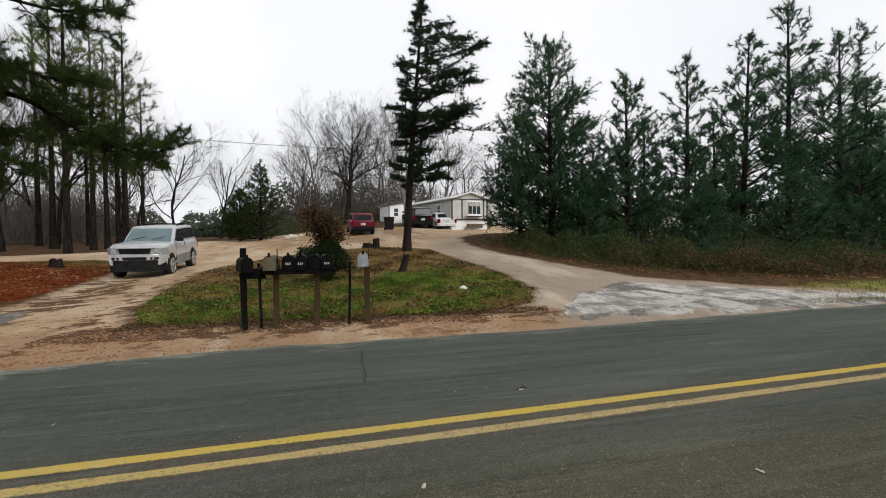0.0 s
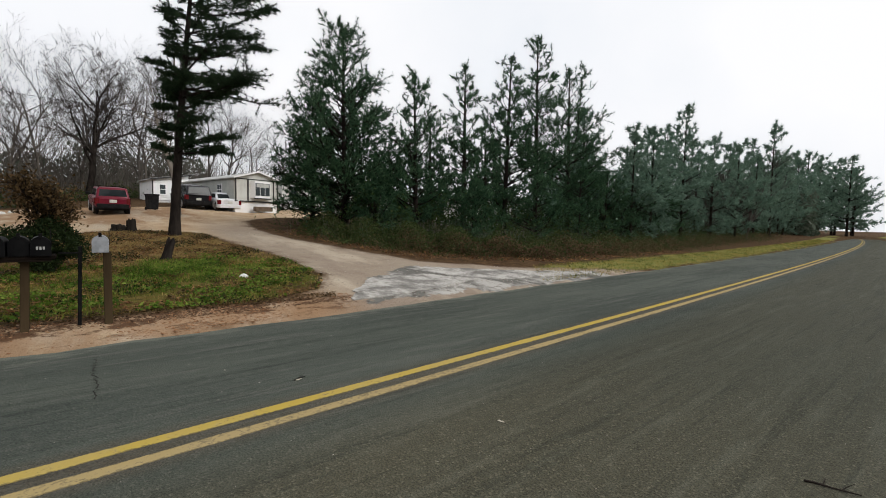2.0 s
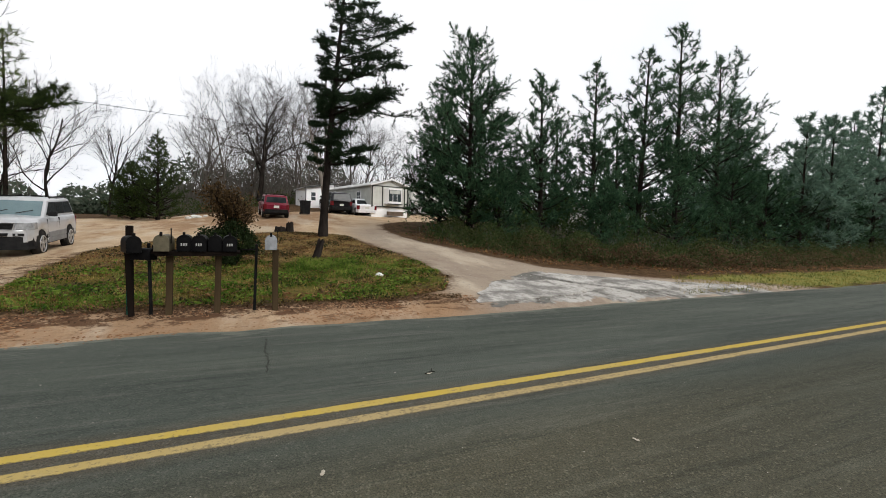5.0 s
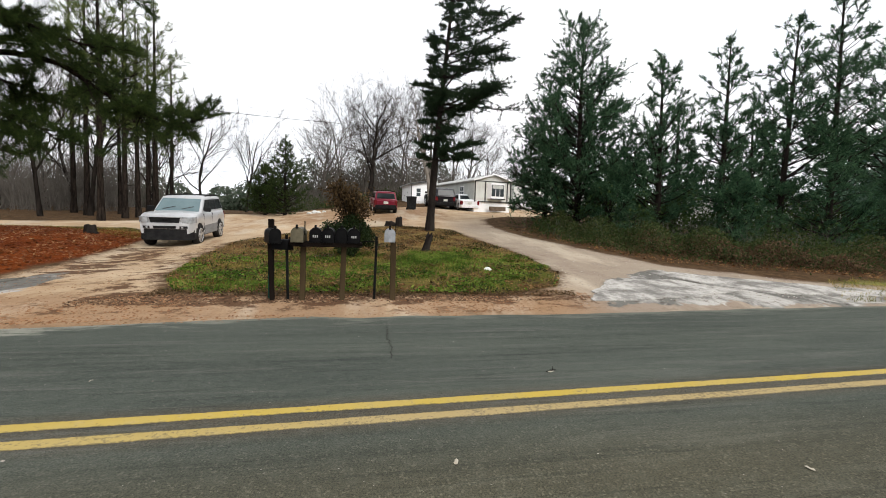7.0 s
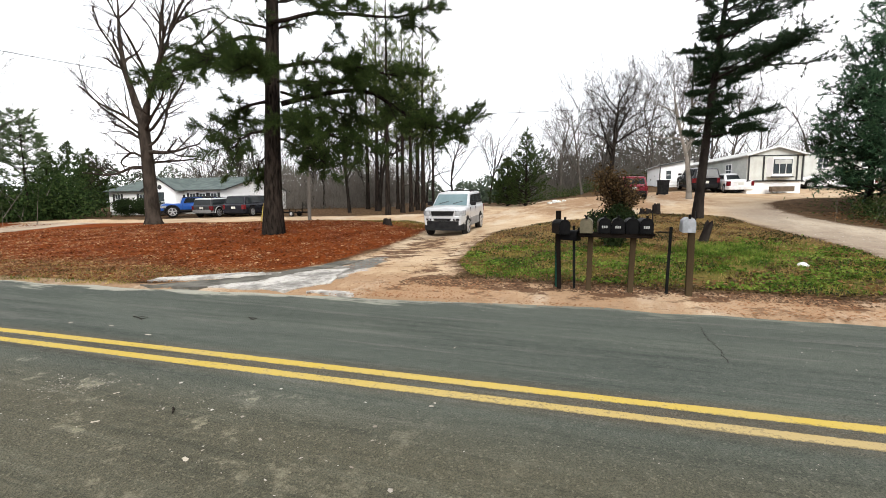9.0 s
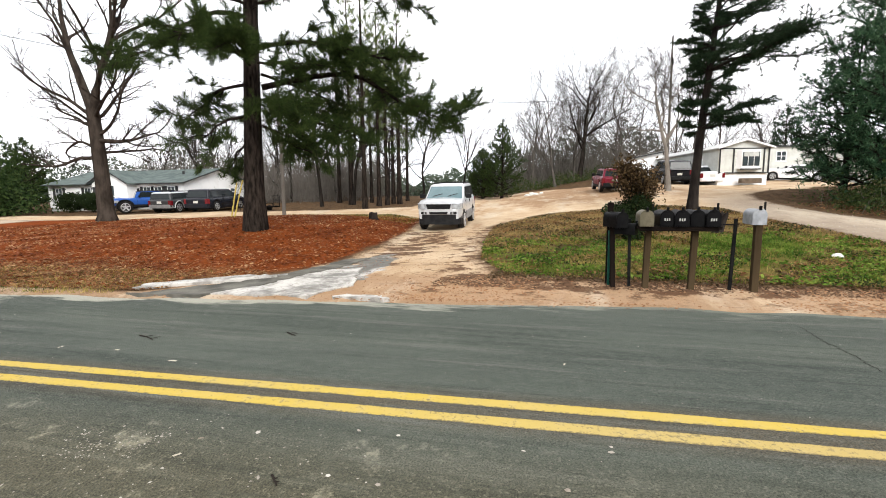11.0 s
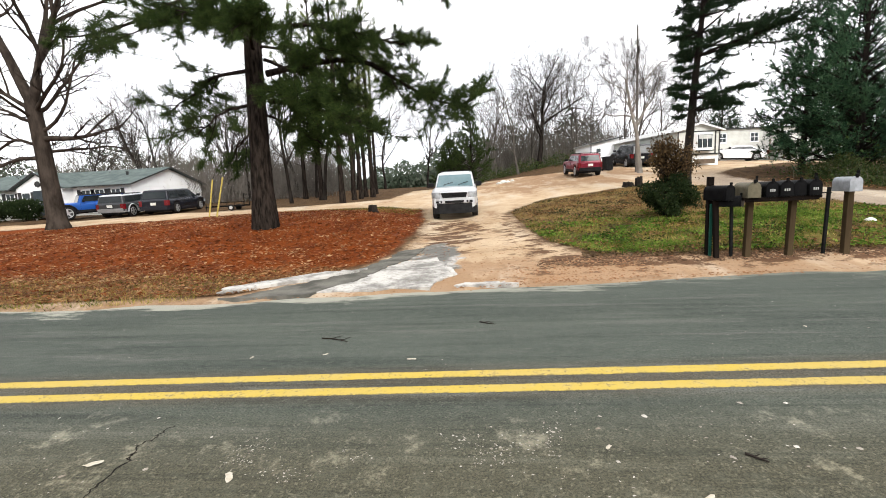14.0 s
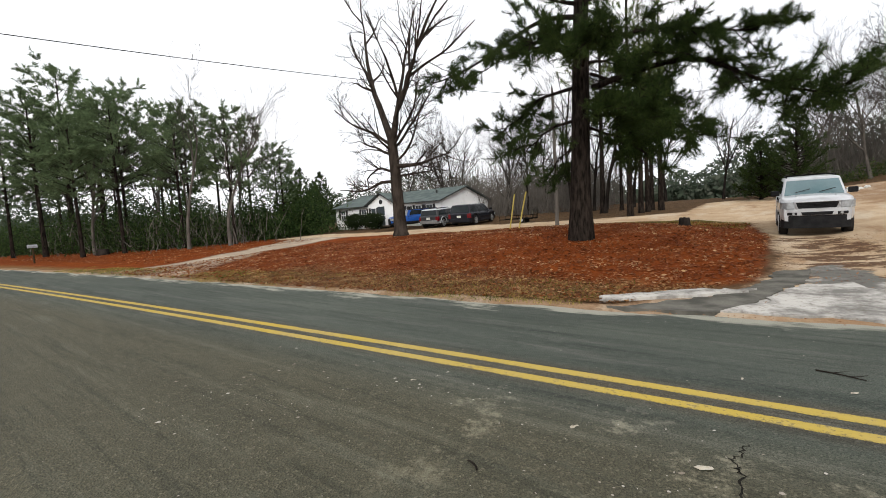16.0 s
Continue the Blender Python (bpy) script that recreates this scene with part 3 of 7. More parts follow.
def build_ground():
    xs, ys = spaced(-30, 30, 0.25, 1500), spaced(-1, 34, 0.25, 1500)
    X, Y = np.meshgrid(xs, ys)
    Z = height(X, Y)
    nx, ny = len(xs), len(ys)
    idx = np.arange(nx * ny).reshape(ny, nx)
    faces = np.stack([idx[:-1, :-1], idx[:-1, 1:], idx[1:, 1:], idx[1:, :-1]], -1).reshape(-1, 4)
    me = mesh_of("ground", np.stack([X, Y, Z], -1).reshape(-1, 3), faces, M["ground"], True)
    x, y = X.ravel(), Y.ravel()
    lawn = signed(ISLAND, x, y)
    sand = np.minimum(signed(DRIVES, x, y), -lawn)
    sand = np.maximum(sand, np.minimum(0.35 - np.abs(y - far_edge(x) - 0.1), 21 - x))
    sand = np.maximum(sand, signed(SIDE_DRIVE, x, y))
    grey = np.clip(np.maximum(smooth01(8.0, 10.5, x) * smooth01(30, 20, y), (signed(SIDE_DRIVE, x, y) > -0.5) * 0.8), 0, 1)
    strip = np.minimum(np.minimum(y - far_edge(x), far_edge(x) + 2.4 - y), x - 15.5)
    verge = 2.0 - np.abs(y - far_edge(x) - 0.4) - smooth01(-20, -30, x)
    clay = smooth01(22, 30, y) * smooth01(-6, 4, x) * smooth01(13, 7, x) + smooth01(10, 8.5, y)
    slab_d = np.maximum(signed(APRON_L, x, y), signed(APRON_R, x, y)) - 0.35
    mud = np.maximum(signed(RUTS, x, y), signed(SHOULDER, x, y) + 0.1)
    for name, v in (("mud", mud), ("lawn", lawn), ("sand", sand), ("grey", grey), ("strip", strip), ("verge", verge), ("clay", clay), ("slab", slab_d), ("straw", signed(STRAW, x, y))):
        a = me.attributes.new(name, "FLOAT", "POINT")
        a.data.foreach_set("value", np.clip(v, -8, 8).astype(np.float32))
    return tagged(part("ground", me, None), "sandy, leaf-strewn ground with thin grass and red pine straw", "ground", kind="structure")


build_ground()


def build_road():
    xs = np.unique(np.concatenate([np.arange(-40, 40.1, 0.25), np.arange(-400, 401, 5.0)]))
    cols = np.concatenate([np.linspace(0, 0.06, 3), np.linspace(0.1, 0.9, 25), np.linspace(0.94, 1, 3)])
    rng = np.random.default_rng(4)
    wob_f = np.interp(xs, xs[::3], rng.normal(0, 0.05, len(xs[::3])))
    wob_n = np.interp(xs, xs[::3], rng.normal(0, 0.05, len(xs[::3])))
    a, b = near_edge(xs) + wob_n, far_edge(xs) + wob_f
    Y = a[:, None] + (b - a)[:, None] * cols[None, :]
    X = np.repeat(xs[:, None], len(cols), 1)
    Z = np.full_like(X, 0.0)
    Z[:, 0], Z[:, -1] = -0.055, -0.055
    n, k = X.shape
    idx = np.arange(n * k).reshape(n, k)
    faces = np.stack([idx[:-1, :-1], idx[1:, :-1], idx[1:, 1:], idx[:-1, 1:]], -1).reshape(-1, 4)
    me = mesh_of("road", np.stack([X, Y, Z], -1).reshape(-1, 3), faces, M["asphalt"])
    centre = line_y(X) - 0.13
    for name, v in (("across", Y - centre), ("along", X), ("edge", b[:, None] - Y)):
        at = me.attributes.new(name, "FLOAT", "POINT")
        at.data.foreach_set("value", v.ravel().astype(np.float32))
    return tagged(part("road", me, None), "worn grey two-lane asphalt road with sandy edges", "road", kind="structure")


road = build_road()


def build_line(off, low):
    xs = np.unique(np.concatenate([np.arange(-40, 40.1, 0.25), np.arange(-400, 401, 5.0)]))
    rng = np.random.default_rng(7 + int(low))
    w = 0.060 + rng.normal(0, 0.003, len(xs))
    yc = line_y(xs) + off
    prof = ((-1, 0.0, 1.0), (-0.98, 0.004, 1.0), (-0.7, 0.004, 0.6), (0.7, 0.004, 0.6), (0.98, 0.004, 1.0), (1, 0.0, 1.0))
    vs = [(x, y + h * u, z) for x, y, h in zip(xs, yc, w) for u, z, _ in prof]
    n = len(prof)
    fs = [(n * i + j, n * i + n + j, n * i + n + j + 1, n * i + j + 1) for i in range(len(xs) - 1) for j in range(n - 1)]
    me = mesh_of("road_line", vs, fs, M["paint"])
    wear = np.repeat(low * smooth01(0.5, 6.5, xs) + 0.10, n)
    for name, v in (("low", wear), ("rim", np.tile([p[2] for p in prof], len(xs)))):
        at = me.attributes.new(name, "FLOAT", "POINT")
        at.data.foreach_set("value", v.astype(np.float32))
    return tagged(part("road_line", me, None), "worn yellow painted centre line on asphalt", "road marking", "centre lines", "structure")


build_line(0.0, 0.0)
build_line(-0.265, 0.85)


# ---- plants ----
def tubes(paths):
    """Round, tapered tubes along polylines (points, radii, sides), as one list of vertices and faces."""
    vs, fs, base = [], [], 0
    for pts, rad, sides in paths:
        pts = np.asarray(pts, float)
        d = np.gradient(pts, axis=0)
        d /= np.linalg.norm(d, axis=1)[:, None] + 1e-9
        ref = np.where(np.abs(d[:, 2:3]) > 0.9, [[1.0, 0, 0]], [[0, 0, 1.0]])
        u = np.cross(d, ref)
        u /= np.linalg.norm(u, axis=1)[:, None] + 1e-9
        w = np.cross(d, u)
        ang = np.arange(sides) * 2 * np.pi / sides
        ring = pts[:, None] + np.asarray(rad)[:, None, None] * (np.cos(ang)[None, :, None] * u[:, None] + np.sin(ang)[None, :, None] * w[:, None])
        n = len(pts)
        vs.append(ring.reshape(-1, 3))
        i = base + np.arange((n - 1) * sides).reshape(n - 1, sides)
        j = np.roll(i, -1, 1)
        fs.append(np.stack([i, j, j + sides, i + sides], -1).reshape(-1, 4))
        base += n * sides
    return np.concatenate(vs), np.concatenate(fs)


def tube_mesh(name, paths, material):
    v, f = tubes(paths)
    return mesh_of(name, v, f, material, True)


def blades(name, p, d, length, width, material, rng):
    """Many slim triangles from points p along directions d."""
    n = len(p)
    side = np.cross(d, rng.normal(size=(n, 3)))
    side /= np.linalg.norm(side, axis=1)[:, None] + 1e-9
    L, W = np.broadcast_to(length, n)[:, None], np.broadcast_to(width, n)[:, None]
    v = np.stack([p - side * W / 2, p + side * W / 2, p + d * L], 1).reshape(-1, 3)
    return mesh_of(name, v, np.arange(3 * n).reshape(-1, 3), material)


def leaves(name, p, size, material, rng, flat=0.0):
    """Small four-cornered leaves at points p, turned at random (flat: lying down)."""
    n = len(p)
    a = rng.normal(size=(n, 3))
    a[:, 2] *= 1 - flat
    a /= np.linalg.norm(a, axis=1)[:, None] + 1e-9
    b = rng.normal(size=(n, 3))
    b[:, 2] *= 1 - flat
    b -= a * (a * b).sum(1)[:, None]
    b /= np.linalg.norm(b, axis=1)[:, None] + 1e-9
    s = np.broadcast_to(size, n)[:, None] * rng.uniform(0.6, 1.3, (n, 1))
    v = np.stack([p - a * s * 0.5, p - b * s * 0.3 + a * s * 0.05, p + a * s * 0.5, p + b * s * 0.3 + a * s * 0.05], 1).reshape(-1, 3)
    return mesh_of(name, v, np.arange(4 * n).reshape(-1, 4), material)


def unit(v):
    return v / (np.linalg.norm(v, axis=-1, keepdims=True) + 1e-9)


def wander(rng, start, direction, length, n, bend, lift=0.0):
    pts, p, d = [np.array(start, float)], np.array(start, float), unit(np.array(direction, float))
    for _ in range(n):
        d = unit(d + rng.normal(0, bend, 3) + np.array([0, 0, lift]))
        p = p + d * length / n
        pts.append(p.copy())
    return np.array(pts)


def tuft_blades(rng, centres, dirs, per, length, width):
    """Needle tufts: each one a small brush round its twig's end."""
    n = len(centres)
    p = np.repeat(centres, per, 0)
    d = unit(np.repeat(dirs, per, 0) * 0.55 + rng.normal(0, 0.6, (n * per, 3)))
    back = rng.uniform(0, 0.5, (n * per, 1))
    p = p - np.repeat(dirs, per, 0) * back * length
    return p, d, length * rng.uniform(0.6, 1.15, n * per), np.full(n * per, width)


def pine(name, base, tall, r, seed, crown_from=0.3, reach=2.6, whorls=18, per_whorl=5, tufts=8, per=12, needle=0.24, width=0.02,
         lean=(0, 0), bias=None, material="needles", droop=0.0, label="", group="", limbs=(), dead=4, bark="pine_bark", top_round=0.35, flat=1.0, rough=0.0, rise=0.0, tip=0.35, cap=0.0, up=0.0, boughs=(), ovoid=False, twiggy=True, skirt=0.0):
    """A pine with whorled limbs, side shoots and brushes of needles; bias pulls the crown to one side."""
    rng = np.random.default_rng(seed)
    root = thing(name, pose(*base), label, "tree", group)
    h = np.linspace(0, 1, 15)
    trunk = np.stack([lean[0] * h ** 1.2 + 0.05 * np.sin(3.1 * h + seed) * tall * 0.06, lean[1] * h ** 1.2 + 0.05 * np.cos(2.3 * h + seed) * tall * 0.06, tall * h - 0.15], -1)
    trunk[:, :2] -= trunk[0, :2]
    rad = r * (1 - h) ** 0.75 + 0.015
    rad[0] *= 1.35
    rad[1] *= 1.06
    paths = [(trunk, rad, 12)]
    cen, cdir, shoots = [], [], []

    def at(z01):
        return np.array([np.interp(z01, h, trunk[:, i]) for i in range(3)])

    def foliate(pts, count, spread):
        n = len(pts)
        for _ in range(count):
            t = rng.uniform(tip, 1.0) ** 0.8 * (n - 1)
            i = min(int(t), n - 2)
            p = pts[i] + (pts[i + 1] - pts[i]) * (t - i)
            d = unit(pts[i + 1] - pts[i])
            s = unit((d + rng.normal(0, 0.75, 3)) * np.array([1, 1, flat]) + np.array([0, 0, 0.25 * flat + 0.5 * rise]))
            q = p + s * spread * rng.uniform(0.3, 1.0)
            shoots.append((np.array([p, q]), np.array([0.012, 0.006]), 3))
            m = 3
            cen.extend(p + (q - p) * k for k in np.linspace(0.45, 1.0, m))
            cdir.extend([s] * m)

    for w in range(whorls):
        z01 = crown_from + (0.97 - crown_from) * (w + rng.uniform(-0.3, 0.3)) / whorls
        z01 = min(max(z01, 0.02), 0.97)
        shape = min(1.0, (1.03 - z01) / (1 - crown_from) * 1.25 + 0.10) * (0.55 + 0.45 * min(1, (z01 - crown_from) / top_round + 0.35))
        if ovoid:
            q = (z01 - crown_from) / (1 - crown_from)
            shape = max(0.0, 1.02 - q) ** 0.58 * (0.72 + 0.28 * min(1.0, q / 0.18))
        shape = max(shape, cap)
        turn = rng.uniform(0, 6.28)
        for b in range(max(2, per_whorl + int(rng.integers(-2, 2)) if rough else per_whorl)):
            a = turn + b * 6.283 / per_whorl + rng.uniform(-0.35, 0.35)
            ln = reach * shape * (rng.uniform(0.6, 1.1) if not rough else rng.uniform(0.35, 1.2))
            if bias is not None:
                ln *= max(0.22, 1 + bias[2] * (math.cos(a) * bias[0] + math.sin(a) * bias[1]))
            d = np.array([math.cos(a), math.sin(a), rng.uniform(0.05, 0.45) * flat - droop + 0.35 * z01 * flat + rise + up * z01 ** 2])
            pts = wander(rng, at(z01), d, ln, 5, 0.10, 0.05)
            br = 0.012 + 0.30 * np.interp(z01, h, rad) * (ln / reach)
            paths.append((pts, np.linspace(min(br, 0.07), 0.008, 6), 5 if twiggy else 3))
            full = 1 + skirt * (0.5 - (z01 - crown_from) / (1 - crown_from)) + (rng.uniform(-0.7, 0.7) if skirt else 0.0)
            foliate(pts, max(2, int(tufts * full * ln / reach + 0.5)), 0.22 * ln + 0.25)
    foliate(np.array([at(0.9), at(0.95), at(1.0)]), tufts, 0.5)
    for _ in range(dead):
        z01 = rng.uniform(0.12, crown_from + 0.1)
        a = rng.uniform(0, 6.28)
        paths.append((wander(rng, at(z01), (math.cos(a), math.sin(a), 0.15), rng.uniform(0.4, 1.3), 4, 0.15), np.linspace(0.025, 0.006, 5), 4))
    for z, d, ln, br, bend, lift in limbs:
        pts = wander(rng, at(z / tall), d, ln, 9, bend, lift)
        paths.append((pts, np.linspace(br, 0.02, 10), 7))
        for i in range(3, 10):
            for _ in range(3):
                s = wander(rng, pts[i], unit(pts[i] - pts[i - 1]) + rng.normal(0, 0.7, 3), ln * rng.uniform(0.12, 0.3), 4, 0.2, 0.02)
                paths.append((s, np.linspace(0.022, 0.007, 5), 4))
                foliate(s, tufts, 0.4)
    for line, br, twigs, drop in boughs:
        line = np.array(line, float) - np.array(base)
        k = np.linspace(0, len(line) - 1, 14)
        pts = np.stack([np.interp(k, np.arange(len(line)), line[:, i]) for i in range(3)], -1) + rng.normal(0, 0.05, (14, 3))
        pts[1:-1] = (pts[:-2] + 2 * pts[1:-1] + pts[2:]) / 4
        paths.append((pts, np.linspace(br, 0.018, 14), 7))
        for _ in range(twigs):
            t = rng.uniform(0.22, 1.0) * 12.99
            i = int(t)
            q = pts[i] + (pts[i + 1] - pts[i]) * (t - i)
            side = unit(pts[i + 1] - pts[i]) * 0.55 + rng.normal(0, 0.6, 3) * np.array([1, 1, 0.55])
            s = wander(rng, q, side, rng.uniform(0.5, 1.7), 6, 0.16, -drop)
            paths.append((s, np.linspace(0.022, 0.007, 7), 4))
            foliate(s, tufts, 0.46)
    part("trunk", tube_mesh("trunk", paths + (shoots if twiggy else []), M[bark]), None, root)
    p, d, L, W = tuft_blades(rng, np.array(cen), np.array(cdir), per, needle, width)
    crown = part("crown", blades("crown", p, d, L, W, M[material], rng), None, root)
    return root


def bare_paths(rng, base, tall, r, spread, levels=4, fork=0.3, lean=(0, 0), kids=(5, 6, 5, 4)):
    """Trunk, limbs and twigs of a leafless tree as polylines."""
    big, small = [], []

    def grow(p, d, ln, rad, lev):
        n = 7 if lev == 0 else 5 if lev < 2 else 3 if lev < 4 else 2
        pts = wander(rng, p, d, ln, n, 0.09 if lev == 0 else 0.16, 0.04)
        rr = np.linspace(rad, rad * (0.35 if lev == 0 else 0.30), n + 1)
        if lev == 0:
            rr[0] *= 1.3
        (big if lev < 2 else small).append((pts, np.maximum(rr, 0.006), (8, 5, 3, 3, 3)[lev]))
        if lev >= levels:
            return
        for _ in range(kids[lev]):
            t = rng.uniform(fork if lev == 0 else 0.25, 1.0)
            i = min(int(t * n), n - 1)
            q = pts[i] + (pts[i + 1] - pts[i]) * (t * n - i)
            dd = unit(pts[i + 1] - pts[i])
            s = rng.normal(0, 1, 3)
            s = unit(s - dd * (s @ dd))
            a = rng.uniform(0.45, 0.95) * spread
            nd = unit(dd * math.cos(a) + s * math.sin(a) + np.array([0, 0, 0.15]))
            grow(q, nd, ln * rng.uniform(0.45, 0.72) * (1.1 - 0.35 * t), max(0.006, np.interp(t, np.linspace(0, 1, n + 1), rr) * 0.62), lev + 1)

    grow(np.array(base, float), np.array([lean[0], lean[1], 1.0]), tall * 0.72, r, 0)
    return big, small


def bare_tree(name, base, tall, r, seed, spread=1.0, levels=4, fork=0.3, label="", group="", bark="grey_bark", kids=(6, 6, 5, 4), lean=(0, 0)):
    rng = np.random.default_rng(seed)
    root = thing(name, pose(*base), label, "tree", group)
    big, small = bare_paths(rng, (0, 0, -0.15), tall, r, spread, levels, fork, lean, kids)
    part("trunk", tube_mesh("trunk", big, M[bark]), None, root)
    part("crown", tube_mesh("crown", small, M["twigs"]), None, root)
    return root


def on_ground(x, y, dz=0.0):
    return (x, y, ground_z(x, y) + dz)


# the large pine on the straw lawn
pine("pine_tree", on_ground(-7.7, 14.8), 19, 0.33, 11, 0.42, 3.0, 15, 6, 15, 26, 0.22, 0.011, (0.4, 0.5), None, "needles", 0.10,
     "tall pine with thick furrowed trunk and long needles", dead=6, tip=0.18,
     boughs=[([(-7.3, 15, 5.3), (-5.9, 15.8, 5.9), (-4.9, 16.6, 6.1), (-3.9, 16.7, 5.8), (-3.2, 16.8, 5.25), (-2.3, 17.1, 4.7), (-1.4, 17.4, 4.4), (-0.8, 17.6, 4.7)], 0.11, 44, 0.0),
             ([(-7.4, 14.8, 8.3), (-5.4, 15.0, 8.5), (-3.6, 15.1, 8.1), (-2.0, 15.2, 7.9), (-0.7, 15.4, 8.4)], 0.08, 20, 0.0),
             ([(-7.3, 14.9, 6.7), (-5.6, 15.6, 7.0), (-4.2, 16.0, 6.7), (-2.8, 16.4, 6.3)], 0.08, 28, 0.0),
             ([(-7.3, 15, 4.6), (-6.2, 16.0, 4.5), (-5.2, 16.8, 4.1), (-4.6, 17, 3.7)], 0.07, 22, 0.02),
             ([(-7.3, 15, 4.1), (-6.5, 15.4, 3.7), (-5.8, 15.9, 3.2)], 0.05, 16, 0.04),
             ([(-7.3, 15, 5.8), (-6.4, 16.6, 5.6), (-5.6, 18.0, 5.2)], 0.06, 17, 0.02),
             ([(-7.6, 14.8, 7.7), (-8.9, 14.8, 8.0), (-10.5, 14.6, 7.3), (-11.8, 14.4, 6.9), (-13.2, 14.3, 6.7)], 0.09, 15, 0.08),
             ([(-7.6, 14.9, 5.5), (-9.0, 15.2, 5.5), (-10.2, 15.4, 5.0), (-11.0, 15.5, 4.5)], 0.07, 14, 0.0),
             ([(-7.7, 14.8, 4.5), (-8.6, 14.6, 4.2), (-9.5, 14.4, 3.6)], 0.06, 7, 0.08),
             ([(-7.7, 14.9, 4.0), (-8.4, 15.2, 3.4), (-9.0, 15.4, 2.8)], 0.05, 4, 0.08),
             ([(-7.4, 14.7, 5.0), (-6.2, 14.4, 4.7), (-5.3, 14.2, 4.3)], 0.05, 18, 0.04),
             ([(-7.4, 14.9, 6.2), (-6.3, 15.1, 6.2), (-5.2, 15.4, 6.1)], 0.05, 16, 0.0),
             ([(-7.5, 14.5, 6.3), (-7.9, 13.3, 6.6), (-8.3, 12.4, 6.4)], 0.07, 18, 0.0),
             ([(-7.4, 14.5, 6.0), (-6.8, 13.3, 6.3), (-6.3, 12.5, 6.1)], 0.06, 16, 0.0),
             ([(-7.7, 14.8, 6.6), (-8.9, 13.9, 6.8), (-10.0, 13.2, 6.4)], 0.06, 5, 0.05)])
# the leaning one on the grass island
pine("pine_tree", on_ground(8.0, 20.2), 11.4, 0.165, 23, 0.28, 2.5, 15, 8, 34, 17, 0.18, 0.021, (0.75, -0.2), (0.97, -0.15, 0.62), "needles_dark", 0.10,
     "leaning dark pine with layered one-sided branches", dead=7, flat=0.24, bark="dark_bark", rough=1.0, cap=0.42, tip=0.35, skirt=0.4)
# young pines along the lane, towards the road's bend
ROW = [(15.9, 21.8, 10.5, 4.5, 0.03, 24, 24), (15.2, 24.2, 7.0, 2.8, 0.06, 17, 14), (18.7, 19.2, 8.4, 2.9, 0.10, 16, 15), (21.1, 18.2, 9.3, 2.2, 0.22, 13, 13), (24.4, 18.3, 10.8, 2.7, 0.20, 15, 15),
       (26.9, 18.0, 12.4, 2.7, 0.34, 14, 14), (31.2, 18.6, 11.6, 4.2, 0.30, 17, 17),
       (17.4, 24.5, 8.0, 2.6, 0.1, 15, 12), (22.6, 23.0, 7.4, 2.4, 0.1, 14, 12), (28.6, 24.0, 8.2, 2.8, 0.1, 14, 12), (34.5, 19.5, 8.0, 3.0, 0.1, 15, 14)]
for i, (x, y, t, rc, lo, wh, tf) in enumerate(ROW):
    pine("pine_tree", on_ground(x, y), t, 0.09 + 0.005 * t, 40 + i, lo, rc, wh, 8 if i == 0 else 6, tf, 13, 0.20, 0.026, (0.3 * math.sin(2 * i), 0.1), None,
         "needles_blue" if i not in (1, 7) else "needles_dark", 0.0, "slim young pine with bluish green needles", "young pines along the lane", top_round=0.2,
         rough=1.0 if i else 0.0, rise=0.05, tip=0.40, bark="dark_bark", cap=0.34, up=0.4, ovoid=True, skirt=1.3)
# low spreading evergreens between them
for i, (x, y, t, rc) in enumerate(((16.4, 19.6, 3.6, 1.7), (20.6, 17.0, 3.4, 1.6), (25.4, 16.8, 4.4, 2.2), (29.5, 16.6, 4.8, 2.4), (33.0, 16.8, 5.0, 2.4), (36.4, 17.4, 5.2, 2.6), (40.0, 17.9, 5.4, 2.7), (44.0, 18.4, 5.6, 2.7))):
    pine("evergreen_tree", on_ground(x, y), t, 0.07, 80 + i, 0.05, rc, 14, 7, 8, 18, 0.22, 0.019, (0.1, 0), None, "needles_blue", 0.0, "low spreading evergreen among the pines", "low evergreens", top_round=0.1, rough=1.0, bark="dark_bark")


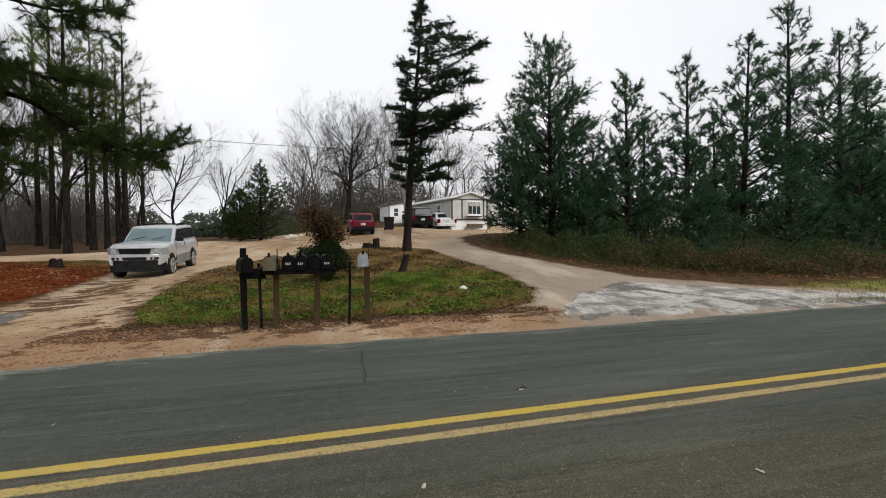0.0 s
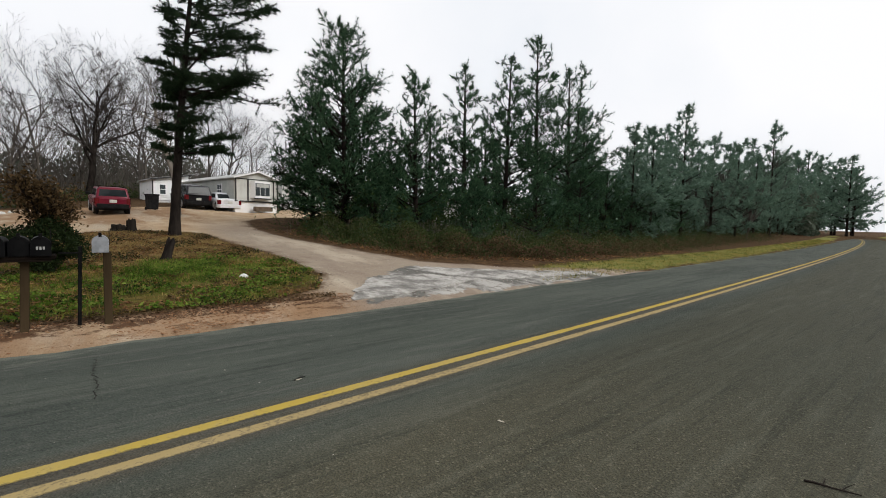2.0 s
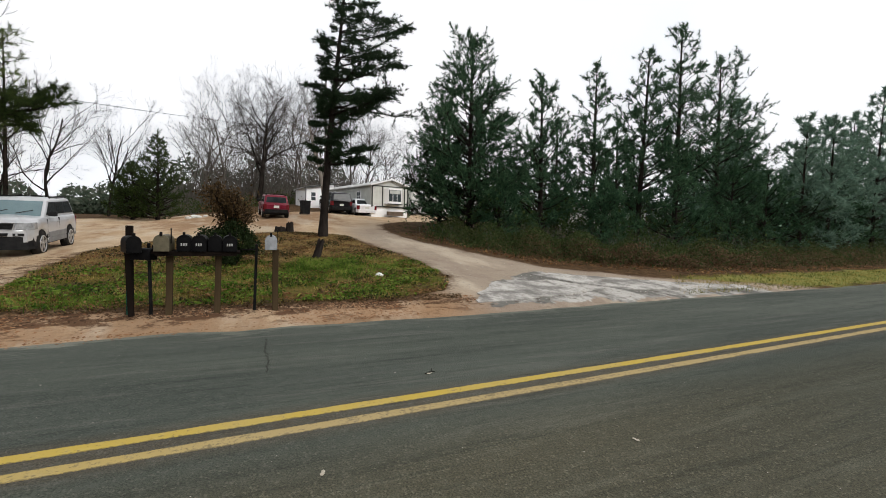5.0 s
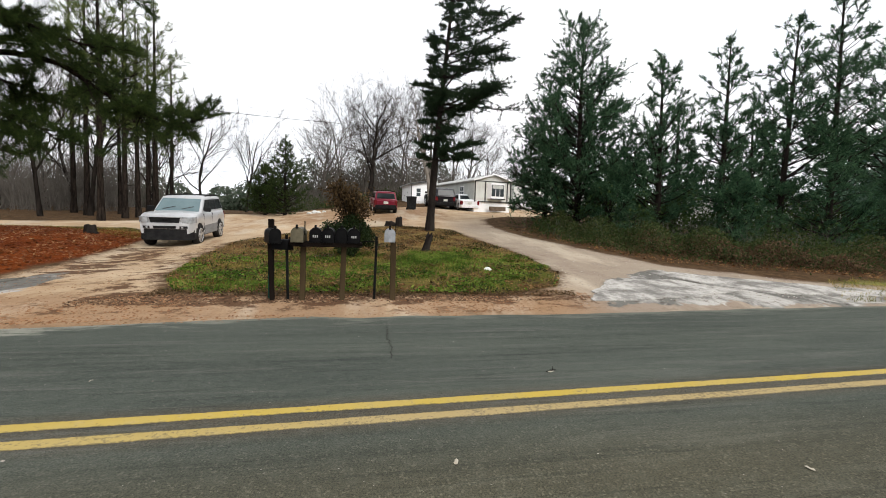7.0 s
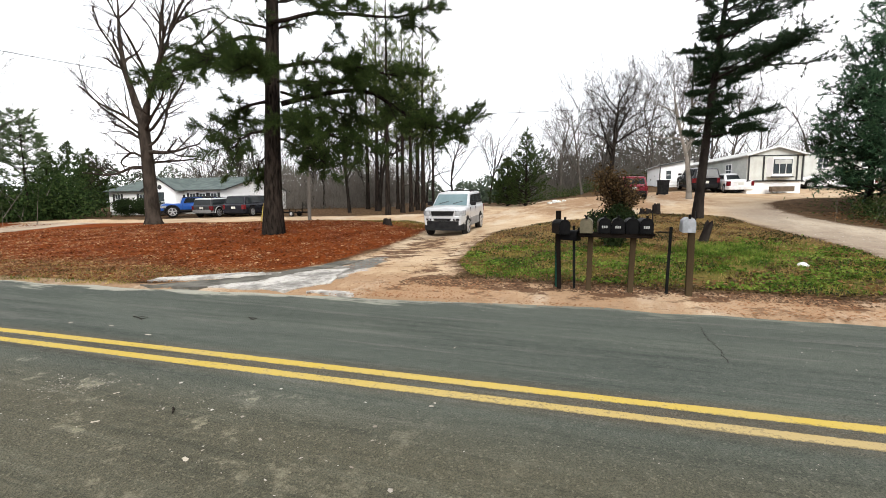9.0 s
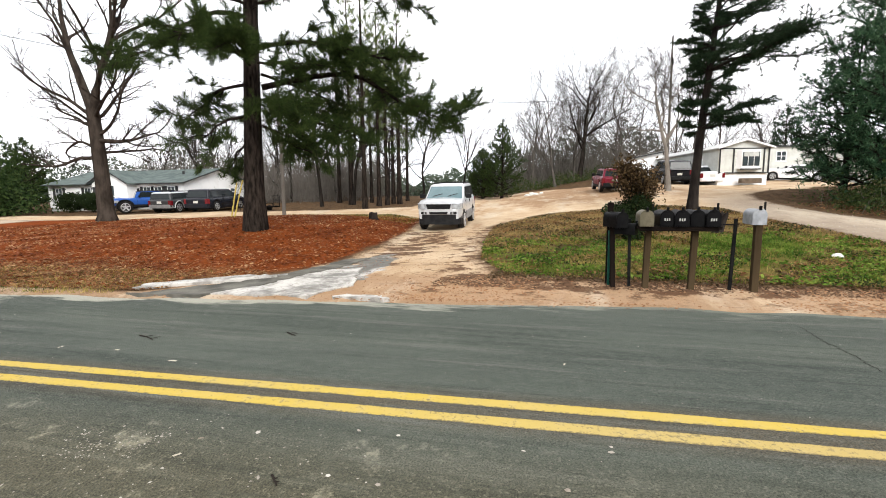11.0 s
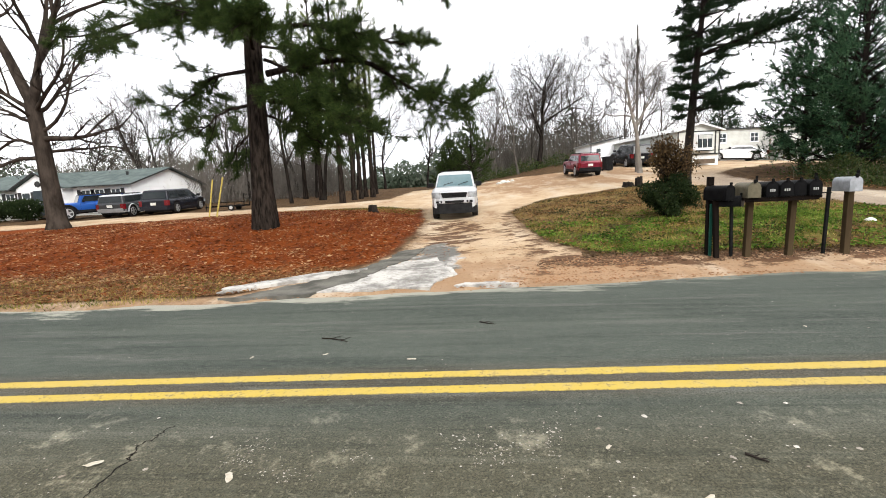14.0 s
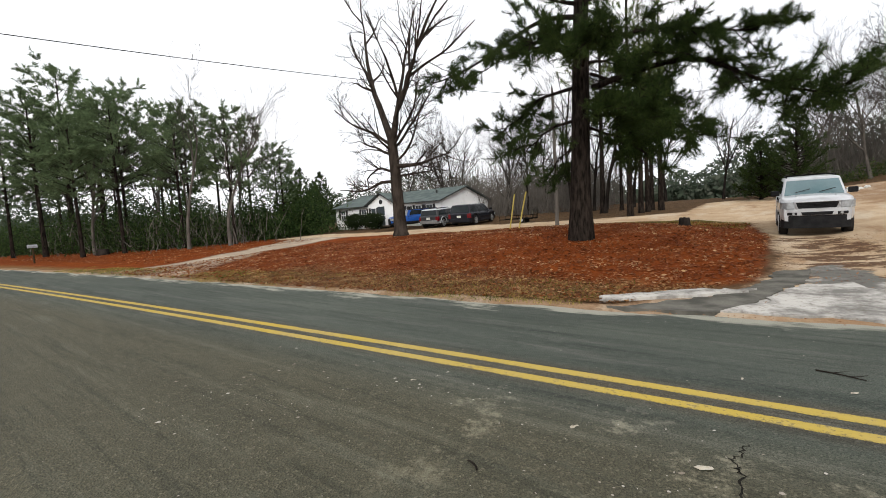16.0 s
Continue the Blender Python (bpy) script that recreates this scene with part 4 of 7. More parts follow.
def spreading_oak():
    """The big bare hardwood: a stout trunk, two rising leaders and long level limbs."""
    rng = np.random.default_rng(15)
    root = thing("hardwood_tree", pose(*on_ground(-21.1, 20.3)), "large bare hardwood with forked trunk and spreading limbs", "tree")
    big, small = [], []
    trunk = np.array([(0, 0, -0.2), (0.0, 0, 0.4), (-0.05, 0, 2.0), (-0.12, 0, 4.0), (-0.25, 0, 6.0)])
    big.append((trunk, np.array([0.62, 0.42, 0.36, 0.33, 0.30]), 12))

    def sprout(pts, rr, ln, lev):
        for _ in range((7, 7, 5)[lev]):
            t = rng.uniform(0.22, 1.0)
            n = len(pts) - 1
            i = min(int(t * n), n - 1)
            q = pts[i] + (pts[i + 1] - pts[i]) * (t * n - i)
            dd = unit(pts[i + 1] - pts[i])
            s = rng.normal(0, 1, 3)
            s = unit(s - dd * (s @ dd))
            a = rng.uniform(0.5, 1.0)
            l2 = ln * rng.uniform(0.28, 0.55) * (1.15 - 0.4 * t)
            p2 = wander(rng, q, unit(dd * math.cos(a) + s * math.sin(a) + np.array([0, 0, 0.12])), l2, 4, 0.16, 0.03)
            r0 = max(0.008, rr * (1 - 0.6 * t) * 0.55)
            (big if lev == 0 else small).append((p2, np.linspace(r0, max(0.006, r0 * 0.3), 5), 5 if lev == 0 else 3))
            if lev < 2:
                sprout(p2, r0, l2, lev + 1)

    for start, d, ln, r0, bend, lift in (((-0.25, 0, 5.9), (-0.34, 0.1, 1.0), 9.5, 0.24, 0.06, 0.0), ((-0.2, 0, 5.8), (0.42, -0.1, 1.0), 9.5, 0.22, 0.07, 0.03), ((-0.1, 0, 4.3), (1.0, -0.3, 0.12), 4.6, 0.14, 0.12, 0.07),
                                         ((-0.1, 0, 3.4), (-1.0, -0.2, 0.08), 4.4, 0.11, 0.12, 0.03), ((-0.15, 0, 5.0), (-0.9, 0.3, 0.3), 4.2, 0.10, 0.12, 0.02), ((-0.2, 0, 5.4), (0.8, 0.6, 0.5), 4.5, 0.10, 0.12, 0.03),
                                         ((-0.1, 0, 3.0), (-0.7, 0.7, 0.15), 3.0, 0.08, 0.12, 0.03), ((-0.1, 0, 3.7), (0.5, 0.9, 0.2), 3.4, 0.08, 0.12, 0.04), ((-0.2, 0, 5.2), (0.1, -1.0, 0.5), 3.2, 0.08, 0.12, 0.02),
                                         ((-0.2, 0, 5.9), (-0.1, 0.2, 1.0), 8.5, 0.16, 0.08, 0.0), ((-0.2, 0, 4.6), (0.9, 0.2, 0.25), 4.6, 0.09, 0.12, 0.0), ((-0.2, 0, 4.0), (-1.0, 0.1, 0.2), 4.8, 0.09, 0.12, -0.02),
                                         ((-0.2, 0, 5.5), (1.0, -0.1, 0.6), 5.0, 0.10, 0.10, 0.02), ((-0.2, 0, 5.6), (-1.0, -0.1, 0.7), 5.4, 0.11, 0.10, 0.02)):
        pts = wander(rng, start, d, ln, 8, bend, lift)
        big.append((pts, np.linspace(r0, 0.03, 9), 8))
        sprout(pts, r0, ln, 0)
    part("trunk", tube_mesh("trunk", big, M["oak_bark"]), None, root)
    part("crown", tube_mesh("crown", small, M["oak_bark"]), None, root)


spreading_oak()


def wood_row(kind, spots, tall, seed, label, group, sources=3, **kw):
    """A few trees built once, then copied with other turns and sizes."""
    rng = np.random.default_rng(seed)
    made = []
    for i, (x, y, *grown) in enumerate(spots):
        x, y = x + rng.normal(0, 0.8), y + rng.normal(0, 0.8)
        s = rng.uniform(0.85, 1.15) * (grown[0] if grown else 1.0)
        if i < sources:
            if kind == "bare":
                ob = bare_tree("bare_tree", on_ground(x, y), tall * s, 0.011 * tall * s, seed + i, label=label, group=group, **kw)
            else:
                ob = pine("pine_tree", on_ground(x, y), tall * s, 0.011 * tall * s, seed + i, label=label, group=group, twiggy=False, **kw)
            made.append(ob)
        else:
            ob = copy_thing(made[i % sources], pose(*on_ground(x, y), 0, 0, rng.uniform(0, 360)))
            ob.scale = (s, s, s * rng.uniform(0.85, 1.15))


# leafless woods behind the clearing
wood_row("bare", [(2, 50), (5, 54), (9, 50), (12, 55), (16, 53), (19, 58), (0, 58), (7, 60), (14, 62), (22, 60), (26, 55), (30, 60), (11, 52), (4, 47)], 12.2, 100,
         "bare grey hardwood at the clearing's edge", "bare woods", 4, spread=1.0, kids=(9, 7, 6, 2), fork=0.2)
bare_tree("bare_tree", on_ground(5.8, 50.5), 12.6, 0.30, 93, 1.2, 4, 0.24, "large bare hardwood with a broad round crown", "bare woods", "dark_bark", (13, 9, 7, 3))
bare_tree("bare_tree", on_ground(9.6, 30.2), 8.4, 0.15, 97, 1.15, 4, 0.45, "pale-barked bare tree beside the sandy clearing", "bare woods", "pale_bark", (10, 7, 6, 3))
wood_row("bare", [(-12.5, 40), (-14, 45), (-15, 38), (-18, 42), (-21, 46), (-25, 42), (-28, 46), (-32, 42), (-36, 46), (-7, 48), (-11, 52), (-16, 50), (-23, 40), (-30, 38), (-40, 42), (-12, 34), (-14.5, 32)], 11.5, 130,
         "slender bare hardwood behind the house", "bare woods", 4, spread=0.75, kids=(9, 7, 5, 2), fork=0.22, bark="dark_bark")
# pines with clear stems behind the large pine
wood_row("pine", [(-8.5, 33), (-9.8, 35), (-11, 32), (-12.5, 36), (-9.4, 33.5), (-13.8, 34), (-11.4, 39), (-15.5, 37), (-9.0, 30.5)], 14.0, 160,
         "slim pine with a long clear trunk", "pines behind the lawn", 3, material="needles_pale", crown_from=0.36, reach=2.3, whorls=11, per_whorl=5, tufts=8, per=16, needle=0.24, width=0.016, cap=0.4, up=0.5, rough=1.0)
# woods on the far left
wood_row("pine", [(-50, 12, 1.1), (-42, 13, 1.0), (-46, 17, 1.05), (-55, 15, 1.1), (-38, 17, 0.85), (-60, 11, 1.15), (-48, 21, 0.95), (-66, 12, 1.2), (-52, 24, 0.9), (-74, 8, 1.2), (-58, 20, 1.1), (-44, 26, 0.72), (-39, 22, 0.75), (-41, 15, 0.9),
                  (-45, 11, 1.0), (-52, 9, 1.1), (-63, 16, 1.1), (-70, 14, 1.2), (-47, 14, 1.0), (-54, 12, 1.1), (-44, 22, 0.8), (-57, 8, 1.1)], 10.8, 190,
         "pine with rounded crown beside the road", "roadside woods", 4, crown_from=0.40, reach=3.3, whorls=10, per_whorl=6, tufts=14, per=13, needle=0.28, width=0.036, top_round=0.2, material="needles_olive", cap=0.72, up=0.45, flat=0.6, tip=0.55)
wood_row("pine", [(-42, 30, 1.0), (-44, 33, 1.1), (-40.5, 27, 0.8), (-47, 29, 1.1), (-50, 33, 1.2)], 6.0, 196,
         "low dense pine by the side drive", "roadside woods", 2, crown_from=0.08, reach=2.0, whorls=12, per_whorl=6, tufts=9, per=10, needle=0.28, width=0.045, material="needles")
wood_row("bare", [(-35, 17), (-37, 13), (-45, 14), (-40, 18), (-53, 18), (-47, 11), (-58, 14), (-49, 17), (-43, 20)], 11.0, 220, "bare hardwood among roadside pines", "roadside woods", 3, spread=0.7, kids=(6, 5, 4, 3), fork=0.3)
# bare grey trees in the gap of the woods to the right
wood_row("bare", [(56, 18.5), (60, 19.5), (64, 18.5), (68, 20.5), (73, 20), (79, 21.5)], 8.5, 240, "bare greyish hardwood at the edge of the pine woods", "roadside bare trees", 3, spread=0.85, kids=(9, 7, 5, 4), fork=0.12)
# pine woods along the road to the right, haze painted into their needles
spots = [(x, float(line_y(x)) + 10.5 + 3.5 * ((i * 7) % 3), 0.84 + 0.010 * (x - 37)) for i, x in enumerate(36 + 139 * np.linspace(0, 1, 50) ** 1.25)]
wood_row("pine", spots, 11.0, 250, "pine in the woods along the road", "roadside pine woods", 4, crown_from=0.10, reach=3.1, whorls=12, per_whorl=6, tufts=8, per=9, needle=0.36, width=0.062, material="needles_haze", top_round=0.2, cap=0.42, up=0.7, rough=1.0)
wood_row("pine", [(34, 27), (39, 26), (44, 28), (36, 33), (42, 36), (30, 30), (48, 34), (28, 40), (34, 44), (24, 50)], 8.0, 280, "pine behind the far trailers", "pines behind the trailers", 3,
         crown_from=0.2, reach=2.6, whorls=12, per_whorl=5, tufts=8, per=9, needle=0.32, width=0.05, material="needles_dark")


def cedar(x, y, tall, reach, seed, label):
    return pine("cedar_tree", on_ground(x, y), tall, 0.12, seed, 0.04, reach, 22, 7, 7, 16, 0.22, 0.020, (0, 0), None, "needles", 0.0, label, top_round=0.05)


cedar(-1.4, 40.0, 6.6, 2.0, 301, "dense dark green cedar at the clearing's edge")
cedar(-3.4, 42.0, 4.6, 1.8, 302, "dense dark green cedar at the clearing's edge")


def far_woods():
    """A distant belt of woodland all round, in many small clumps."""
    rng = np.random.default_rng(77)
    n = 115000
    a = np.where(rng.uniform(0, 1, n) < 0.93, rng.uniform(-0.15, np.pi + 0.2, n), rng.uniform(0, 2 * np.pi, n))
    rr = rng.uniform(88, 104, n) + 14 * np.sin(3 * a)
    x, y = rr * np.cos(a) * 1.25, 10 + rr * np.sin(a)
    clear = np.abs(y - line_y(np.clip(x, -140, 140))) > 7
    x, y, a = x[clear], y[clear], a[clear]
    top = 8 + 2.5 * np.sin(9 * a) + 1.8 * np.sin(23 * a + 1) + 1.4 * np.sin(51 * a) + 1.0 * np.sin(117 * a)
    gap = np.exp(-((np.arctan2(x + 1, y - 1) + 0.16) / 0.11) ** 2)
    top = top * (1 - 0.42 * gap)
    z = top * rng.uniform(0, 1, len(x)) ** 1.05 + height(x, y)
    size = np.full(len(x), 0.70)
    low = rng.uniform(0, 1, len(x)) < 0.36
    size[low], z[low] = 1.15, (0.50 * top * rng.uniform(0, 1, len(x)) + height(x, y))[low]
    return tagged(part("far_woods", leaves("far_woods", np.stack([x, y, z], -1), size, M["far_leaf"], rng), None), "distant belt of mixed dark woods", "woods", kind="stuff")


far_woods()


def thicket(name, spots, count, lo, hi, label, seed, width=0.05):
    """Bare saplings and stems crowding a wood, too many to count."""
    rng = np.random.default_rng(seed)
    s = np.asarray(spots, float)
    k = rng.integers(0, len(s) - 1, count)
    t = rng.uniform(0, 1, count)[:, None]
    p = s[k] * (1 - t) + s[k + 1] * t
    x, y = p[:, 0] + rng.normal(0, p[:, 2] * 0.5), p[:, 1] + rng.normal(0, p[:, 2] * 0.5)
    h = rng.uniform(lo, hi, count)
    start = np.where(rng.uniform(0, 1, count) < 0.35, 0.0, rng.uniform(0.1, 0.75, count)) * h
    d = unit(rng.normal(0, 0.34, (count, 3)) + np.array([0, 0, 1.0]))
    base = np.stack([x, y, height(x, y) + start], -1)
    me = blades(name, base, d, (h - start) * rng.uniform(0.4, 1.0, count), width * rng.uniform(0.5, 1.5, count), M["saplings"], rng)
    return tagged(part(name, me, None), label, "undergrowth", kind="stuff")


def understorey(name, spots, count, top, size, material, label, seed):
    """Low tangled growth along an outline of spots."""
    rng = np.random.default_rng(seed)
    s = np.asarray(spots, float)
    k = rng.integers(0, len(s) - 1, count)
    t = rng.uniform(0, 1, count)[:, None]
    p = s[k] * (1 - t) + s[k + 1] * t
    x, y = p[:, 0] + rng.normal(0, p[:, 2] * 0.5), p[:, 1] + rng.normal(0, p[:, 2] * 0.5)
    lump = 0.55 + 0.25 * np.sin(1.3 * x + 0.7 * y) + 0.2 * np.sin(2.9 * x - 1.7 * y + 1)
    z = height(x, y) + top * lump * rng.uniform(0, 1, count) ** 0.8
    return tagged(part(name, leaves(name, np.stack([x, y, z], -1), size, M[material], rng), None), label, "undergrowth", kind="stuff")


understorey("brush", [(14.5, 22, 1.6), (15.0, 17.5, 1.8), (17.5, 14.6, 1.8), (21, 13.6, 1.8), (27, 13.6, 1.8), (36, 14.4, 2.2), (50, 16.5, 2.6), (75, 19, 3)], 62000, 1.15, 0.085, "brush", "tangled brown and green brush under the pines", 401)
understorey("brush", [(17, 21, 3.5), (22, 19, 3.5), (30, 19, 3.5), (42, 21, 4), (60, 22, 4), (90, 25, 5)], 50000, 2.9, 0.13, "undergreen", "taller dark undergrowth between the pines", 402)
# filled with the same haze-coloured foliage
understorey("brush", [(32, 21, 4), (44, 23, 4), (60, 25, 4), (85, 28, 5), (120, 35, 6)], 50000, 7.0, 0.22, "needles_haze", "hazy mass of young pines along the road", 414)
understorey("brush", [(-38, 27, 2), (-40, 21, 2.5), (-43, 15, 2.5), (-55, 13, 3), (-75, 9, 3)], 36000, 3.0, 0.18, "bush", "dark evergreen undergrowth in the roadside woods", 403)
understorey("brush", [(-1, 47, 2), (6, 50, 3), (14, 52, 3), (24, 62, 4)], 9000, 1.6, 0.16, "brush", "low scrub at the back of the clearing", 404)
thicket("thicket", [(-46, 44, 5), (-30, 50, 5), (-18, 54, 4)], 9000, 3.0, 9.0, "grey brush of bare saplings in the woods", 409)
thicket("thicket", [(-1, 56, 4), (8, 62, 6), (22, 66, 6), (40, 60, 6)], 10000, 3.0, 9.0, "grey brush of bare saplings in the woods", 405)
thicket("thicket", [(-32, 38, 3), (-22, 40, 3), (-15, 41, 2)], 4000, 2.0, 6.5, "bare saplings behind the white house", 406, 0.035)
thicket("thicket", [(-36, 18, 4), (-46, 15, 4), (-62, 13, 5)], 1800, 1.5, 4.0, "bare saplings in the roadside woods", 407, 0.04)
thicket("thicket", [(15, 20, 2.5), (20, 16, 2), (30, 16, 2.5), (45, 18, 3), (70, 21, 4)], 5000, 0.4, 1.7, "dry stems in the brush under the pines", 408, 0.010)
understorey("brush", [(15.5, 16.5, 1.4), (18, 13.6, 1.2), (21, 12.7, 1.0), (27, 12.8, 1.2), (40, 14.2, 1.4), (60, 16.8, 1.8), (95, 21, 2.4)], 34000, 0.9, 0.075, "russet", "russet dead brush beside the road", 411)
understorey("brush", [(-36, 26, 2), (-39, 20, 2.5), (-42, 15, 2.5), (-54, 12.5, 3), (-75, 9, 3), (-100, 2, 4)], 48000, 5.2, 0.20, "undergreen", "tall evergreen undergrowth in the roadside woods", 413)


# ---- vehicles ----
def lerp(a, b, t):
    return tuple(u + (v - u) * t for u, v in zip(a, b))


def wheel(car, x, y, r, side, detail):
    prof = [(0.0, 0.60), (0.0, 0.93), (0.03, 0.985), (0.07, 1.0), (0.15, 1.0), (0.19, 0.985), (0.22, 0.93), (0.22, 0.60)]
    n = 28
    vs = [(x - side * d, y + r * f * math.cos(k * 2 * math.pi / n), r + r * f * math.sin(k * 2 * math.pi / n)) for d, f in prof for k in range(n)]
    fs = [(i * n + k, i * n + (k + 1) % n, i * n + n + (k + 1) % n, i * n + n + k) for i in range(len(prof) - 1) for k in range(n)]
    hub = part("wheel", mesh_of("wheel", vs, fs, M["rubber"], True), None, car)
    part("rim", cyl((x - side * 0.10, y, r), (x - side * 0.015, y, r), r * 0.62, r * 0.64, 24), M["alloy_dark"], hub)
    bm = cyl((x - side * 0.03, y, r), (x + side * 0.012, y, r), r * 0.17, r * 0.13, 14)
    for k in range(5):
        a = k * 2 * math.pi / 5 + 0.3
        m = Matrix.Translation((x - side * 0.008, y + 0.36 * r * math.cos(a), r + 0.36 * r * math.sin(a))) @ Matrix.Rotation(a, 4, "X") @ Matrix.Diagonal((0.026, r * 0.52, r * 0.20, 1))
        bmesh.ops.create_cube(bm, size=1.0, matrix=m)
    part("spoke_wheel", bm, M["alloy"], hub)
    ring = [(0.0, 0.60), (-0.014, 0.62), (-0.014, 0.67), (0.0, 0.69)]
    vs = [(x - side * d, y + r * f * math.cos(k * 2 * math.pi / n), r + r * f * math.sin(k * 2 * math.pi / n)) for d, f in ring for k in range(n)]
    fs = [(i * n + k, i * n + (k + 1) % n, i * n + n + (k + 1) % n, i * n + n + k) for i in range(3) for k in range(n)]
    part("rim_lip", mesh_of("rim_lip", vs, fs, M["alloy"], True), None, hub)


def rounded_ring(hw, y0, y1, z, r, n=5):
    """A rectangle with round corners, from y0 to y1 and hw to either side, at height z."""
    pts = []
    for cx, cy, a0 in ((hw - r, y1 - r, 0), (-hw + r, y1 - r, 90), (-hw + r, y0 + r, 180), (hw - r, y0 + r, 270)):
        pts += [(cx + r * math.cos(radians(a0 + 90 * k / n)), cy + r * math.sin(radians(a0 + 90 * k / n)), z) for k in range(n + 1)]
    return pts


def skin(rings, closed=True, cap0=False, cap1=False):
    bm = bmesh.new()
    rows = [[bm.verts.new(p) for p in q] for q in rings]
    k = len(rows[0])
    for u, v in zip(rows, rows[1:]):
        for q in range(k if closed else k - 1):
            bm.faces.new((u[q], u[(q + 1) % k], v[(q + 1) % k], v[q]))
    if cap0:
        bm.faces.new(rows[0][::-1])
    if cap1:
        bm.faces.new(rows[-1])
    bmesh.ops.recalc_face_normals(bm, faces=bm.faces[:])
    return bm


def vehicle(name, m, label, color, L=4.8, W=1.83, H=1.80, hood=1.08, nose=0.92, belt=1.14, clear=0.34, cowl=-1.15, roof0=-0.42, roof1=2.12, tail=2.36, trunk=None,
            r=0.37, axle=(-1.45, 1.42), top=0.74, trim="plastic", rack=False, detail=False, group="", roof_color=None, flare=None):
    """A parked motor vehicle, nose towards -y, its wheels on the ground; the body has open, round wheel arches."""
    car = thing(name, m, label, "car", group)
    a, b, w = -L / 2, L / 2, W / 2
    back = trunk[1] if trunk else belt
    ty = [a, a + 0.05, a + 0.16, a + 0.42, cowl - 0.45, cowl, cowl + 0.22, (trunk[0] if trunk else tail) - 0.2, b - 0.30, b - 0.07, b]
    tz = [nose - 0.16, nose - 0.05, nose + 0.015, nose + 0.06, hood - 0.02, hood, belt, belt, back, back - 0.02, back - 0.14]
    ys = set(np.linspace(a, b, 22).tolist()) | {a + 0.03, a + 0.08, a + 0.16, a + 0.28, b - 0.04, b - 0.10, b - 0.2}
    for cy in axle:
        ys |= set((cy + (r + 0.065) * np.cos(np.linspace(0, math.pi, 11))).tolist()) | {cy - r - 0.0655, cy + r + 0.0655}
    rings = []
    for y in sorted(ys):
        f0, f1 = max(0.0, 1 - (y - a) / 0.55), max(0.0, 1 - (b - y) / 0.35)
        hw = w * (1 - 0.13 * f0 ** 2.2 - 0.08 * f1 ** 2.2)
        z1 = float(np.interp(y, ty, tz))
        low = clear + 0.10 * max(f0, f1) ** 2
        for cy in axle:
            d = (r + 0.065) ** 2 - (y - cy) ** 2
            if d > 0:
                low = max(low, r + math.sqrt(d))
        hgt = z1 - low
        half = [(hw * 0.955, low), (hw * 0.985, low + 0.14 * hgt), (hw, low + 0.42 * hgt), (hw * 0.99, low + 0.74 * hgt), (hw * 0.955, z1 - 0.055), (hw * 0.90, z1 - 0.015), (hw * 0.72, z1 + 0.004), (hw * 0.35, z1 + 0.026), (0.0, z1 + 0.032)]
        rings.append([(x, y, z) for x, z in half] + [(-x, y, z) for x, z in half[-2::-1]])
    part("body", skin(rings, False), M[color], car, "", True)
    part("nose_panel", skin([[(x, y + 0.004, z) for x, y, z in rings[0]], [(x * 0.96, a + 0.012, max(z - 0.012, clear)) for x, y, z in rings[0]]], False, False, True), M[color], car)
    part("tail_panel", skin([[(x, y - 0.004, z) for x, y, z in rings[-1]], [(x * 0.96, b - 0.012, z - 0.012) for x, y, z in rings[-1]]], False, False, True), M[color], car)
    # greenhouse: flat glazed sides, rounded roof
    c0, c1 = cowl + 0.02, (tail - 0.04 if trunk is None else trunk[0])
    bw, tw, zt = w - 0.07, w * top / 0.915, H - 0.09
    base = [(-bw, c0, belt - 0.03), (bw, c0, belt - 0.03), (bw, c1, belt - 0.03), (-bw, c1, belt - 0.03)]
    roof = [(-tw, roof0, zt), (tw, roof0, zt), (tw, roof1, zt), (-tw, roof1, zt)]
    part("cabin", skin([rounded_ring(bw, c0, c1, belt - 0.05, 0.10), rounded_ring(tw, roof0, roof1, zt, 0.10)]), M[color], car, "", True)
    part("roof", skin([rounded_ring(tw, roof0, roof1, zt, 0.10), rounded_ring(tw - 0.018, roof0 + 0.03, roof1 - 0.02, zt + 0.045, 0.11), rounded_ring(tw - 0.09, roof0 + 0.14, roof1 - 0.08, H - 0.014, 0.14),
                       rounded_ring(tw * 0.55, roof0 + 0.45, roof1 - 0.3, H, 0.18)], True, False, True), M[roof_color or color], car, "", True)

    def pane(nm, q, mat, lift=0.012):
        return part(nm, slab(q, lift), M[mat], car)

    def inset(p, u0, u1, v0, v1, s0=0.0, s1=0.0):
        """A pane within the four corners bottom a, bottom b, top b, top a; s0, s1 slant its ends."""
        f = lambda u, v: lerp(lerp(p[0], p[1], u), lerp(p[3], p[2], u), v)
        return [f(u0, v0), f(u1, v0), f(u1 - s1, v1), f(u0 + s0, v1)]
    pane("windscreen", inset([base[0], base[1], roof[1], roof[0]], 0.045, 0.955, 0.10, 0.97), "screen_glass" if detail else "car_glass")
    pane("rear_window", inset([base[2], base[3], roof[3], roof[2]], 0.08, 0.92, 0.14, 0.92), "car_glass")
    cuts = [(0.075, 0.345), (0.375, 0.635), (0.665, 0.94)] if roof1 > 1.6 else [(0.10, 0.48), (0.52, 0.90)]
    right, left = [base[1], base[2], roof[2], roof[1]], [base[3], base[0], roof[0], roof[3]]
